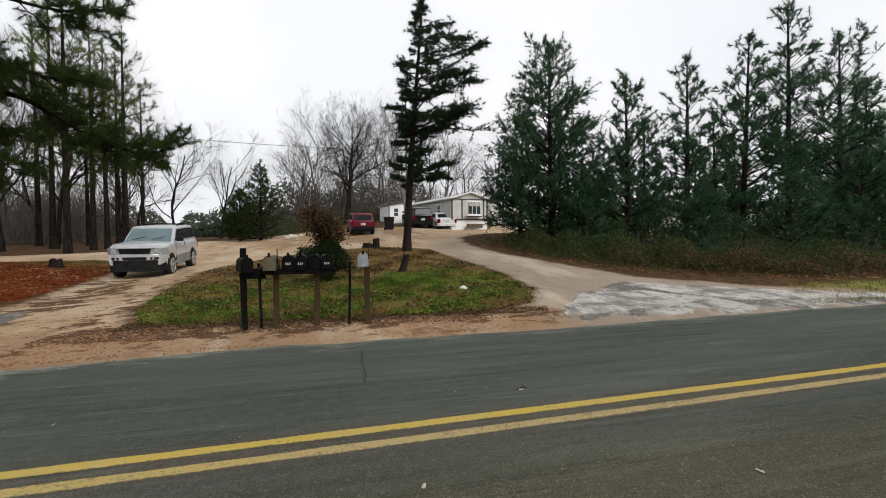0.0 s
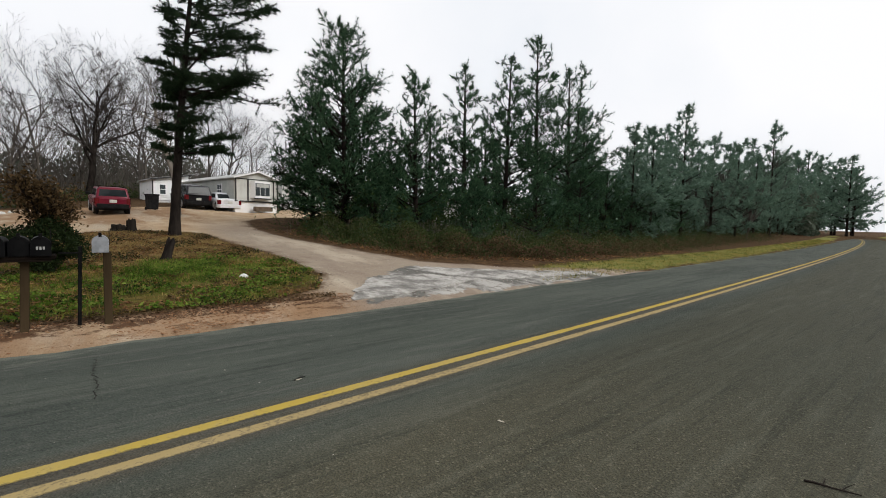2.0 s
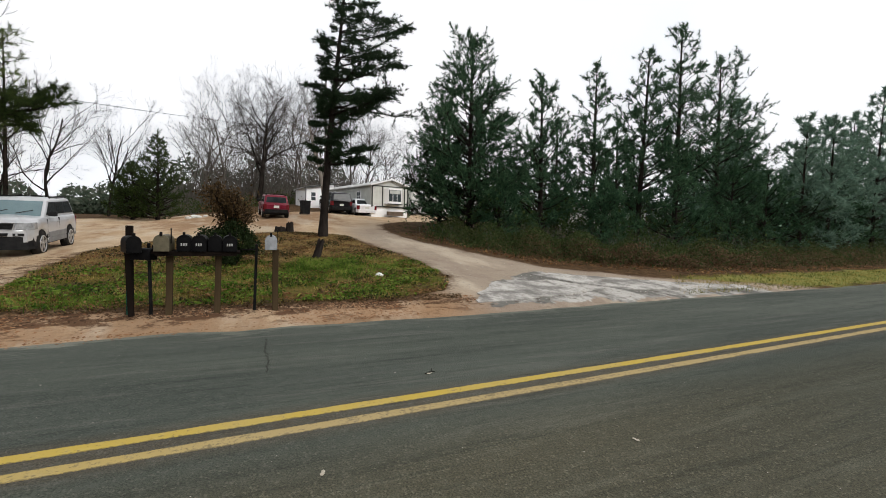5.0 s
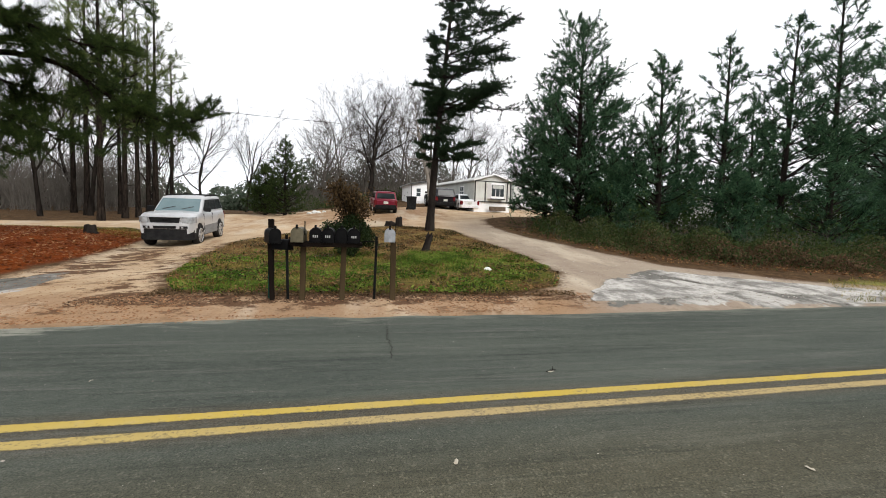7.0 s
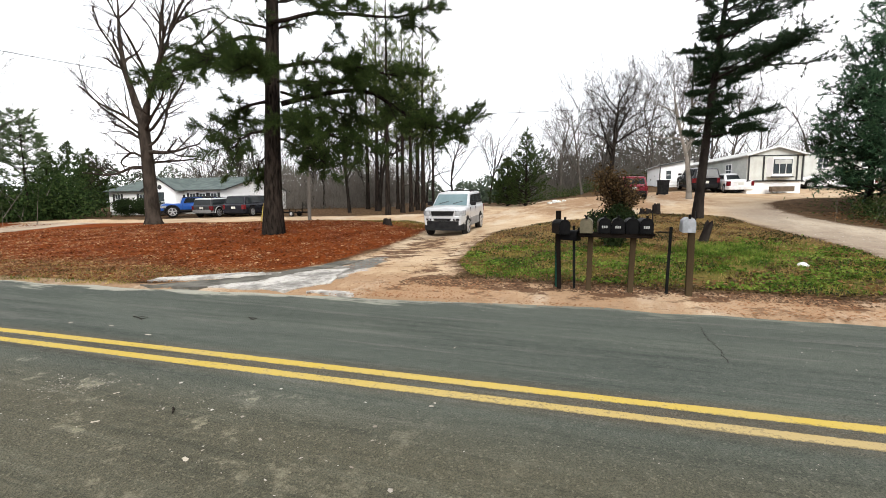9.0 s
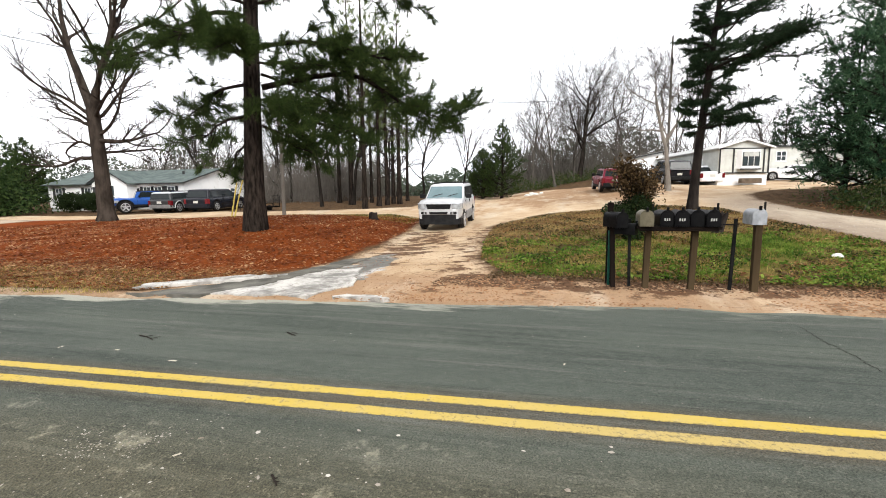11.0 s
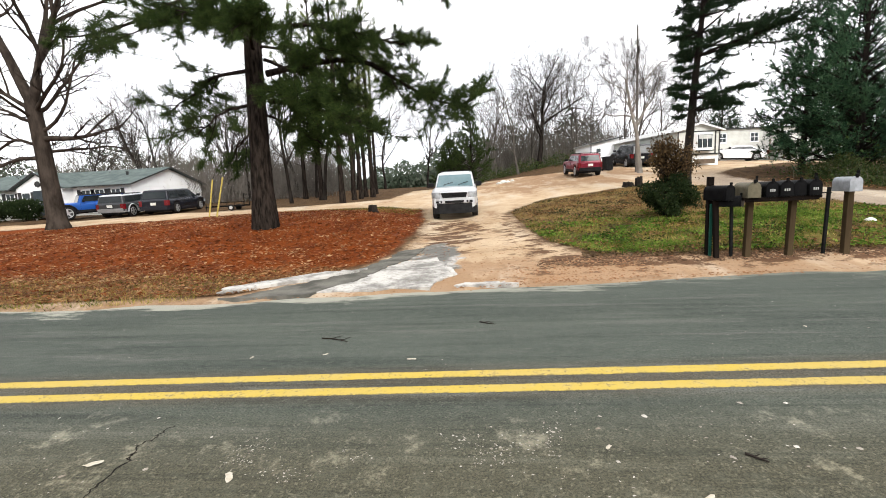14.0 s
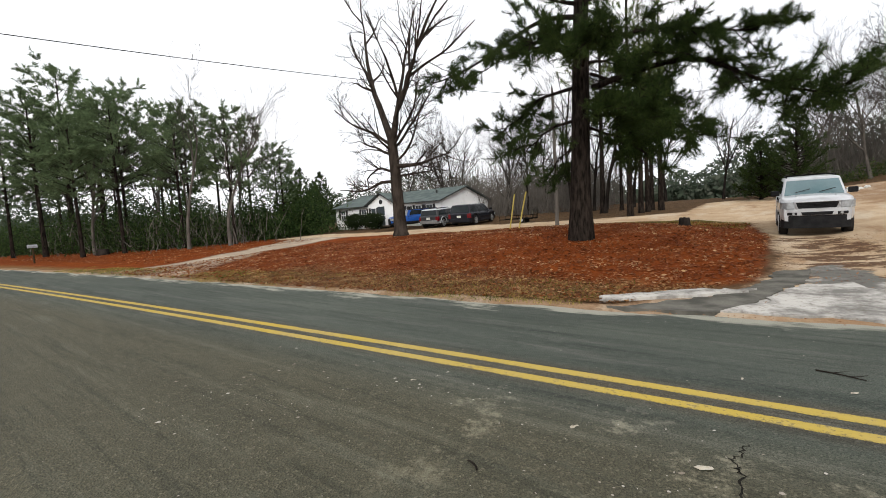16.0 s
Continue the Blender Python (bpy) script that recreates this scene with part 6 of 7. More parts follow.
def white_house():
    """The long white house with green-grey shingles; its gable end faces +x, its long front faces -y."""
    gx, gy = -26.0, 30.8
    g = 0.62
    h = thing("house", pose(gx, gy, g, 0, 0, 0), "long white house with green-grey shingle roof and dark shutters", "house")
    L, D, z0, z1, z2 = 14.2, 8.0, 0.30, 2.30, 3.50
    part("foundation", box(-L + 0.05, 0.05, -0.4, -0.05, D - 0.05, z0), M["siding_grey"], h)
    part("wall", prism([(0, z0), (D, z0), (D, z1), (D / 2, z2), (0, z1)], -L, 0, "x"), M["siding_white"], h)
    courses(h, 0.0, D, z0 + 0.02, z1, 0.0, 2, "siding_white", 0.25)
    courses(h, -L, -0.02, z0 + 0.02, z1 - 0.02, 0.0, -1, "siding_white", 0.25)
    part("roof", prism([(-0.35, z1 - 0.10), (D / 2, z2 + 0.04), (D / 2, z2 + 0.14), (-0.35, z1 + 0.0)], -L - 0.3, 0.3, "x"), M["shingle"], h)
    part("roof", prism([(D / 2, z2 + 0.04), (D + 0.35, z1 - 0.10), (D + 0.35, z1), (D / 2, z2 + 0.14)], -L - 0.3, 0.3, "x"), M["shingle"], h)
    part("fascia", prism([(-0.36, z1 - 0.10), (D / 2, z2 + 0.04), (D / 2, z2 + 0.12), (-0.36, z1 - 0.02)], 0.305, 0.335, "x"), M["trim_dark"], h)
    part("fascia", prism([(D / 2, z2 + 0.04), (D + 0.36, z1 - 0.10), (D + 0.36, z1 - 0.02), (D / 2, z2 + 0.12)], 0.305, 0.335, "x"), M["trim_dark"], h)
    part("gutter", box(-L - 0.3, -0.42, z1 - 0.10, 0.3, -0.36, z1 - 0.03), M["trim_dark"], h)
    # front cross gable
    gx0, gx1 = -8.2, -4.6
    gm = (gx0 + gx1) / 2
    part("front_gable", prism([(gx0, z0), (gx1, z0), (gx1, z1), (gm, z2 - 0.25), (gx0, z1)], -0.9, 2.5, "y"), M["siding_white"], h)
    for a, b in (((gx0 - 0.3, z1 - 0.12), (gm, z2 - 0.20)), ((gm, z2 - 0.20), (gx1 + 0.3, z1 - 0.12))):
        part("gable_roof", prism([a, b, (b[0], b[1] + 0.1), (a[0], a[1] + 0.1)], -1.15, 3.4, "y"), M["shingle"], h)
        part("fascia", prism([a, b, (b[0], b[1] + 0.10), (a[0], a[1] + 0.10)], -1.19, -1.155, "y"), M["trim_dark"], h)
    part("gable_vent", cyl((gm, -0.96, 2.55), (gm, -0.90, 2.55), 0.22, None, 8), M["trim_dark"], h)
    part("front_door", box(gm - 0.45, -0.96, z0, gm + 0.45, -0.905, z0 + 1.8, 0.01), M["window"], h)
    for cx, off in ((-13.0, 0.0), (-9.8, 0.0), (-3.6, 0.0), (-2.5, 0.0), (-1.2, 0.0)):
        window_on(h, cx, 1.05, 0.75, 0.95, -1, off, True)
    window_on(h, gx0 + 0.75, 1.05, 0.7, 0.95, -1, -0.9, True)
    window_on(h, 5.6, 1.25, 0.6, 0.7, 2, 0.0)
    for cx in (-9.0, -2.0):
        part("roof_vent", cyl((cx, 2.2, 2.9), (cx, 2.2, 3.35), 0.09, None, 8), M["trim_dark"], h)
    # small porch and steps before the front gable
    dk = part("porch", box(gm - 1.0, -2.3, z0 - 0.14, gm + 1.0, -0.95, z0, 0.01), M["deck_wood"], h)
    for px in (gm - 0.95, gm + 0.95):
        part("rail_post", box(px - 0.04, -2.29, -0.2, px + 0.04, -2.21, z0 + 0.95), M["siding_white"], dk)
        part("handrail", box(px - 0.04, -2.3, z0 + 0.90, px + 0.04, -0.95, z0 + 0.97), M["siding_white"], dk)
    for i in range(2):
        part("step", box(gm - 0.7, -2.58 - 0.28 * i, z0 - 0.32 - 0.17 * i, gm + 0.7, -2.3 - 0.28 * i, z0 - 0.16 - 0.17 * i), M["deck_wood"], dk)
    return h


white_house()


# ---- letterboxes by the road ----
def letterbox(name, m, label, mat, w=0.20, hgt=0.25, depth=0.50, flag=True, number=False, group="letterboxes by the road", under=True):
    """An arched letterbox, door towards -y, standing on z=0."""
    b = thing(name, m, label, "mailbox", group)
    r = w / 2
    o = [(-r, 0), (r, 0)] + [(r * math.cos(a), hgt - r + r * math.sin(a)) for a in np.linspace(0, math.pi, 11)]
    part("shell", prism(o, -depth / 2, depth / 2, "y", 0.006), M[mat], b)
    o2 = [(p[0] * 1.05, p[1] * 1.03 - 0.002) for p in o]
    door = part("door", prism(o2, -depth / 2 - 0.022, -depth / 2 + 0.012, "y", 0.005), M[mat], b)
    part("latch", box(-0.018, -depth / 2 - 0.035, hgt - 0.02, 0.018, -depth / 2 - 0.005, hgt + 0.045, 0.005), M["steel"], door)
    if flag:
        part("flag", box(r + 0.004, -0.12, hgt * 0.45, r + 0.012, -0.06, hgt + 0.10), M["steel"], b)
    if number:
        for k in range(3):
            part("number_bar", box(-0.045 + 0.032 * k, -depth / 2 - 0.027, 0.085, -0.025 + 0.032 * k, -depth / 2 - 0.023, 0.125), M["number_paint"], door)
    return b


def post(name, x, y, top, w, mat, label, leanx=0.0, leany=0.0, bevel=0.008):
    g = ground_z(x, y)
    p = thing(name, pose(x, y, g, 0, 0, 0), label, "post")
    bm = box(-w / 2, -w / 2, -0.25, w / 2, w / 2, top - g, bevel)
    for v in bm.verts:
        if v.co.z > 0:
            v.co.x += leanx * v.co.z
            v.co.y += leany * v.co.z
    part("shaft", bm, M[mat], p)
    return p


YB = 8.74
TRAY = 1.09
tray = thing("mailbox_shelf", pose(4.40, YB, TRAY), "dark plank shelf carrying a row of letterboxes", "shelf")
part("plank", box(-0.60, -0.20, -0.045, 0.60, -0.01, 0.0, 0.006), M["wood_dark"], tray)
part("plank", box(-0.60, 0.01, -0.045, 0.60, 0.20, 0.0, 0.006), M["wood_dark"], tray)
part("batten", box(-0.56, -0.19, -0.075, 0.56, -0.16, -0.047, 0.004), M["wood_dark"], tray)
post("mailbox_post", 3.99, YB, TRAY - 0.048, 0.09, "wood", "weathered square wooden post under the letterbox shelf", 0.02)
post("mailbox_post", 4.66, YB, TRAY - 0.048, 0.09, "wood", "weathered square wooden post under the letterbox shelf", 0.03)
for i, (dx, mat, lab, num) in enumerate(((-0.46, "box_tan", "tan arched metal letterbox on the shelf", False), (-0.185, "box_black", "black arched letterbox with pale number", True),
                                         (0.035, "box_black", "black arched letterbox with pale number", True), (0.245, "box_black", "black arched letterbox on the shelf", False),
                                         (0.445, "box_black", "black arched letterbox with pale number", True))):
    letterbox("mailbox", pose(4.40 + dx, YB + (0.02 if i % 2 else -0.01), TRAY + 0.001, 0, 0, (-2, 3, -1, 2, 4)[i]), lab, mat, 0.195, 0.25, 0.44, i in (0, 4), num)
post("mailbox_post", 5.55, YB, 1.12, 0.095, "wood", "weathered square wooden post under a grey letterbox")
letterbox("mailbox", pose(5.48, YB - 0.02, 1.121, 0, 0, -3), "grey galvanised letterbox on its own post", "box_grey", 0.18, 0.235, 0.38, True, False)
# the dark pair at the end of the row
post("mailbox_post", 3.51, YB, 1.06, 0.075, "wood_dark", "dark tarred wooden post with leaning foot", -0.05)
post("mailbox_post", 3.45, YB + 0.17, 1.46, 0.09, "wood_dark", "short dark post behind the letterboxes")
letterbox("mailbox", pose(3.50, YB, 1.062, 0, 0, 22), "black arched letterbox with dull enamel", "box_black", 0.185, 0.25, 0.42, False, False)
letterbox("mailbox", pose(3.64, YB - 0.02, 0.95, 0, 0, 64), "small black letterbox set sideways on a stake", "box_black", 0.16, 0.18, 0.34, False, False)
post("steel_stake", 3.76, YB + 0.02, 1.20, 0.045, "steel", "thin dark steel stake", -0.03)
post("steel_stake", 3.44, YB + 0.09, 1.0, 0.04, "green_steel", "green painted steel fence stake", 0.0)
post("steel_stake", 5.22, YB + 0.02, 1.20, 0.045, "steel", "thin dark steel stake with a clip", 0.03)
arm = thing("bracket", pose(5.12, YB, 1.10), "thin steel bracket between shelf and stake", "bracket")
part("bar", box(-0.10, -0.01, 0, 0.16, 0.01, 0.02), M["steel"], arm)


# ---- utility pole, wires ----
def pole(x, y, top, r, label):
    g = ground_z(x, y)
    p = thing("utility_pole", pose(x, y, g), label, "pole")
    part("shaft", tube_mesh("shaft", [(np.array([(0, 0, -0.3), (0.02, 0, top * 0.5), (0.0, 0.03, top)]), np.array([r, r * 0.85, r * 0.6]), 12)], M["pole_wood"]), None, p)
    part("insulator", cyl((0, 0, top), (0, 0, top + 0.18), 0.05, 0.03, 8), M["steel"], p)
    part("transformer_bracket", box(-0.06, -0.25, top - 1.6, 0.06, -0.1, top - 1.2, 0.01), M["steel"], p)
    return p


def wire(a, b, sag, label, r=0.014):
    t = np.linspace(0, 1, 25)[:, None]
    pts = np.array(a) * (1 - t) + np.array(b) * t
    pts[:, 2] -= sag * 4 * (t * (1 - t))[:, 0]
    w = part("power_line", tube_mesh("power_line", [(pts, np.full(25, r), 5)], M["cable"]), None)
    return tagged(w, label, "cable", "power lines")


pole(9.65, 31.1, 9.0, 0.085, "weathered pale grey wooden utility pole")
pole(-12.1, 23.3, 7.4, 0.11, "weathered wooden utility pole among the trees")
wire((9.65, 31.1, 7.6), (-12.1, 23.3, 7.0), 0.35, "black power line across the clearing")
wire((-12.1, 23.3, 7.6), (-23.5, -10, 7.6), 0.5, "black power line across the road")
wire((-12.1, 23.3, 6.6), (-26.0, 31.0, 3.9), 0.3, "thin service cable to the white house", 0.010)
wire((9.65, 31.1, 7.6), (34, 60, 8.2), 0.5, "black power line into the woods")
for gx_, gy_, ux in ((-13.9, 21.2, 0.12), (-12.75, 20.0, 0.26)):
    g = ground_z(gx_, gy_)
    q = thing("guy_guard", pose(gx_, gy_, g), "yellow plastic guard on a pole's guy wire", "guard", "guy wire guards")
    part("tube", cyl((0, 0, -0.05), (ux, 0.45, 1.85), 0.034, None, 10), M["yellow_tube"], q)
    part("guy_wire", cyl((ux, 0.45, 1.85), (-12.1 - gx_, 23.3 - gy_, 6.6 - g), 0.010, None, 5), M["cable"], q)


# ---- small growth and litter ----
def bush(x, y, w, hgt, n, size, seed, label, mat="bush", name="bush", stems=9):
    rng = np.random.default_rng(seed)
    b = thing(name, pose(*on_ground(x, y)), label, "bush")
    st = []
    for k in range(stems):
        a = k * 6.283 / stems + rng.uniform(-0.3, 0.3)
        st.append((wander(rng, (0.1 * math.cos(a), 0.1 * math.sin(a), -0.05), (0.5 * math.cos(a), 0.5 * math.sin(a), 1.2), hgt * 0.85, 5, 0.12), np.linspace(0.018, 0.006, 6), 4))
    part("stem", tube_mesh("stem", st, M["dark_bark"]), None, b)
    d = unit(rng.normal(size=(n, 3)))
    lobes = 0.78 + 0.16 * np.sin(5 * d[:, 0] + 3 * d[:, 2] + seed) + 0.12 * np.sin(9 * d[:, 1] - 4 * d[:, 0])
    rad = lobes * rng.uniform(0.35, 1.0, n) ** 0.45
    p = np.stack([d[:, 0] * w / 2 * rad, d[:, 1] * w / 2 * rad, hgt * 0.48 + d[:, 2] * hgt * 0.5 * rad], -1)
    p = p[p[:, 2] > 0.03]
    part("foliage", leaves("foliage", p, size, M[mat], rng), None, b)
    return b


bush(4.66, 13.55, 1.75, 1.30, 9500, 0.065, 501, "dense dark green evergreen shrub on the grass")


def sapling():
    rng = np.random.default_rng(505)
    b = thing("oak_sapling", pose(*on_ground(4.60, 13.75)), "young oak with withered brown leaves", "tree")
    big, small = bare_paths(rng, (0, 0, 0), 2.05, 0.030, 0.78, 3, 0.10, (-0.04, 0), (12, 7, 4))
    part("trunk", tube_mesh("trunk", big, M["dark_bark"]), None, b)
    part("crown", tube_mesh("crown", small, M["dark_bark"]), None, b)
    tips = np.concatenate([p[0][1:] for p in small])
    tips = tips[rng.integers(0, len(tips), 3600)] + rng.normal(0, 0.09, (3600, 3))
    part("foliage", leaves("foliage", tips, 0.075, M["withered"], rng), None, b)


sapling()
for x, y, w, hh, s in ((-31.7, 28.0, 2.6, 1.75, 511), (-34.6, 28.4, 2.4, 1.8, 512)):
    bush(x, y, w, hh, 9000, 0.10, s, "clipped round dark green shrub before the house")


def stump(x, y, r, hgt, seed, label, tilt=(0, 0), mat="dark_bark"):
    rng = np.random.default_rng(seed)
    b = thing("tree_stump", pose(*on_ground(x, y), tilt[0], tilt[1], 0), label, "stump")
    n = 14
    vs, fs = [], []
    prof = [(1.5, -0.1), (1.12, 0.12), (1.0, 0.5), (0.95, 1.0), (0.75, 1.03), (0.0, 0.98)]
    jag = rng.normal(0, 0.08, n)
    for kk, (f, z) in enumerate(prof):
        for i in range(n):
            a = i * 6.283 / n
            q = r * f * (1 + 0.10 * math.sin(3 * a + seed) + 0.5 * jag[i] * (kk < 4))
            vs.append((q * math.cos(a), q * math.sin(a), hgt * (z + (jag[i] * 1.2 if kk in (3, 4) else 0))))
    for kk in range(len(prof) - 1):
        for i in range(n):
            fs.append((kk * n + i, kk * n + (i + 1) % n, kk * n + n + (i + 1) % n, kk * n + n + i))
    part("wood", mesh_of("wood", vs, fs, M[mat], True), None, b)
    return b


stump(-5.4, 20.2, 0.20, 0.30, 601, "low dark sawn tree stump on the lawn")
stump(7.0, 14.5, 0.11, 0.52, 602, "short tilted dark log stuck in the grass", (0, 14))
stump(6.8, 22.2, 0.17, 0.42, 603, "dark rotten stump with torn top")
stump(6.4, 22.4, 0.24, 0.20, 604, "dark rotten stump with torn top")
stump(-44.0, 11.0, 0.40, 0.45, 605, "low dark sawn stump by the roadside")


def sow(poly, n, seed, keep=None):
    """Random places inside an outline."""
    rng = np.random.default_rng(seed)
    p = np.asarray(poly, float)
    lo, hi = p.min(0), p.max(0)
    q = rng.uniform(lo, hi, (n * 3, 2))
    ok = signed(poly, q[:, 0], q[:, 1]) > 0.02
    if keep is not None:
        ok &= keep(q[:, 0], q[:, 1], rng)
    q = q[ok][:n]
    return q[:, 0], q[:, 1], rng


def grass(name, poly, n, tall, mat, label, seed, keep=None):
    x, y, rng = sow(poly, n, seed, keep)
    p = np.stack([x, y, height(x, y) - 0.01], -1)
    d = unit(rng.normal(0, 0.55, (len(x), 3)) + np.array([0, 0, 1.0]))
    me = blades(name, p, d, tall * rng.uniform(0.5, 1.4, len(x)), 0.014, M[mat], rng)
    return tagged(part(name, me, None), label, "grass", kind="stuff")


def patchy(fx, fy, cut, ph=0.0):
    return lambda x, y, rng: np.sin(fx * x + ph) * np.sin(fy * y + 1.3 * ph) + 0.5 * np.sin(2.3 * x - 1.7 * y + ph) + rng.normal(0, 0.35, len(x)) > cut


back = lambda cut: lambda x, y, rng: y + 0.8 * np.sin(1.3 * x) + rng.normal(0, 0.7, len(x)) < cut
grass("grass", ISLAND, 26000, 0.085, "grass", "thin green and dry winter grass on the island", 701, lambda x, y, rng: patchy(2.3, 2.9, -0.35, 0.8)(x, y, rng) & back(14.2)(x, y, rng))
grass("grass", ISLAND, 9000, 0.075, "dry_grass", "dry tan tufts among the green grass", 709, patchy(2.7, 2.4, 0.2, 2.6))
grass("grass", ISLAND, 22000, 0.075, "dry_grass", "dry tan grass at the back of the island", 708, lambda x, y, rng: ~back(13.6)(x, y, rng))
grass("grass", ISLAND, 17000, 0.09, "clover", "green patches of winter grass and clover", 702, lambda x, y, rng: patchy(2.6, 2.1, 0.40, 0.4)(x, y, rng) & back(13.4)(x, y, rng))
grass("grass", [(4.8, 10.6), (9.2, 10.4), (9.4, 14.4), (6.0, 15.4), (4.4, 13.6)], 18000, 0.12, "clover", "lush green clump of grass", 703,
      lambda x, y, rng: np.exp(-((x - 7.0) / 1.1) ** 2 - ((y - 12.9) / 1.0) ** 2) + 0.25 * np.sin(4 * x + 2 * y) * np.sin(3 * y - x) > rng.uniform(0.1, 0.9, len(x)))
grass("grass", [(1.4, 9.2), (3.8, 9.0), (3.6, 11.0), (1.5, 11.2)], 1200, 0.15, "clover", "lush green clump of grass", 704,
      lambda x, y, rng: np.exp(-((x - 2.6) / 0.7) ** 2 - ((y - 9.8) / 0.5) ** 2) > rng.uniform(0.05, 0.9, len(x)))
grass("grass", [(15.5, 8.6), (30, 8.6), (60, 10.4), (95, 13.5), (95, 16), (60, 13.2), (30, 11.2), (18, 11.0)], 36000, 0.11, "grass", "pale green verge grass along the road", 705)
grass("grass", [(-30, 4.2), (-12, 6.2), (-5, 7.0), (-4.6, 9.2), (-12, 8.8), (-30, 7.0)], 20000, 0.07, "grass", "dry tan grass along the road's edge", 706, patchy(0.7, 1.1, -0.2))
grass("grass", [(-7, 22.2), (-3.4, 19.0), (-3.2, 21.5), (-6, 24.0), (-12, 22.8)], 6000, 0.07, "grass", "dry tan grass at the lawn's top", 707)


def fallen(name, poly, n, size, mat, label, seed, keep=None, dz=0.012, flat=0.90):
    x, y, rng = sow(poly, n, seed, keep)
    z = np.where((y < far_edge(x)) & (y > near_edge(x)), 0.008, height(x, y) + dz)
    me = leaves(name, np.stack([x, y, z + rng.uniform(0, 0.02, len(x))], -1), size, M[mat], rng, flat)
    return tagged(part(name, me, None), label, "leaf litter", kind="stuff")


LAWN = [(-24, 6.0), (-10.5, 6.7), (-4.6, 7.4), (-2.7, 10), (-2.6, 17), (-3.3, 21), (-9, 23.2), (-21, 21), (-25, 14)]
fallen("leaf_litter", LAWN, 44000, 0.095, "litter", "fallen rust-brown leaves and straw on the lawn", 711)
fallen("leaf_litter", [(-16, 6.4), (-4.5, 7.3), (-3.2, 9.2), (-6, 10.5), (-16, 10.5)], 24000, 0.060, "dry_leaf", "tan fallen oak leaves by the road", 712, lambda x, y, rng: y + 0.5 * np.sin(0.9 * x) + rng.normal(0, 0.7, len(x)) < 8.9)
fallen("weeds", ISLAND, 16000, 0.075, "clover", "low broad-leaved weeds in the grass", 718, lambda x, y, rng: patchy(2.9, 3.4, 0.15, 1.7)(x, y, rng) & back(13.8)(x, y, rng), 0.03, 0.5)
fallen("weeds", ISLAND, 9000, 0.055, "bush", "dark low weeds in the grass", 719, patchy(1.9, 1.5, 0.5, 0.2), 0.03, 0.5)
fallen("leaf_litter", ISLAND, 13000, 0.085, "dry_leaf", "brown leaves in the grass", 713, patchy(2.2, 3.3, 0.0, 1.1))
fallen("leaf_litter", ISLAND, 13000, 0.085, "withered", "dark sodden leaves in the grass", 717, patchy(3.1, 2.7, 0.1, 2.1))
fallen("leaf_litter", [(1.3, 8.95), (9.2, 8.85), (9.4, 9.3), (1.4, 9.6)], 3800, 0.055, "withered", "brown leaves along the sandy shoulder", 714)
fallen("leaf_litter", [(12.2, 22), (13.4, 15.4), (15, 13.2), (20, 11.2), (34, 11.6), (34, 13.5), (21, 13.2), (17, 15.5), (15, 23)], 9000, 0.09, "dry_leaf", "brown leaves below the brush", 715)
fallen("leaf_litter", [(-50, 6.5), (-26, 8.5), (-29, 20), (-40, 20), (-60, 12)], 9000, 0.11, "litter", "fallen leaves under the roadside woods", 716)


def chips(name, poly, n, lo, hi, mat, label, seed, keep=None, lift=0.002):
    """Small flattened stones, each an uneven little pyramid."""
    x, y, rng = sow(poly, n, seed, keep)
    n = len(x)
    s = rng.uniform(lo, hi, n)
    a0 = rng.uniform(0, 6.28, n)
    asp = rng.uniform(0.25, 0.9, n)
    z = np.where((y < far_edge(x)) & (y > near_edge(x)), lift, height(x, y))
    vs = []
    for k in range(5):
        r = s * rng.uniform(0.6, 1.1, n)
        cx, cy = r * np.cos(k * 1.2566), asp * r * np.sin(k * 1.2566)
        vs.append(np.stack([x + cx * np.cos(a0) - cy * np.sin(a0), y + cx * np.sin(a0) + cy * np.cos(a0), z], -1))
    vs.append(np.stack([x, y, z + s * 0.35], -1))
    v = np.stack(vs, 1).reshape(-1, 3)
    b = np.arange(n)[:, None] * 6
    f = np.concatenate([np.concatenate([b + k, b + (k + 1) % 5, b + 5], 1) for k in range(5)])
    return tagged(part(name, mesh_of(name, v, f, M[mat]), None), label, "gravel", kind="stuff")


M["pebble"] = leafy("pale_pebbles", ((0.1, (0.16, 0.13, 0.10)), (0.5, (0.32, 0.29, 0.25)), (0.95, (0.52, 0.49, 0.44))), 0.9, thin=0.0)
M["clod_dark"] = leafy("dark_clods", ((0.1, (0.030, 0.018, 0.011)), (0.5, (0.090, 0.052, 0.030)), (0.95, (0.20, 0.13, 0.080))), 0.95, thin=0.0)
M["clod"] = leafy("clay_clods", ((0.1, (0.10, 0.045, 0.022)), (0.5, (0.22, 0.11, 0.055)), (0.95, (0.34, 0.21, 0.12))), 0.95, thin=0.0)
NEAR_LANE = [(-14, 0.4), (14, 1.3), (14, 4.4), (-14, 3.4)]
chips("gravel", NEAR_LANE, 700, 0.003, 0.008, "pebble", "pale grit scattered on the asphalt", 721)
chips("gravel", [(-7, 1.5), (4, 1.9), (4, 3.9), (-7, 3.5)], 380, 0.004, 0.014, "pebble", "pale crumbs and chips on the near lane", 722, patchy(1.3, 2.1, 0.2, 0.7))
chips("gravel", [(-7.5, 1.5), (3, 1.9), (3, 4.0), (-7.5, 3.6)], 80, 0.010, 0.028, "pebble", "pale flakes and crumbs on the near lane", 730, patchy(1.1, 1.9, -0.1, 0.3))
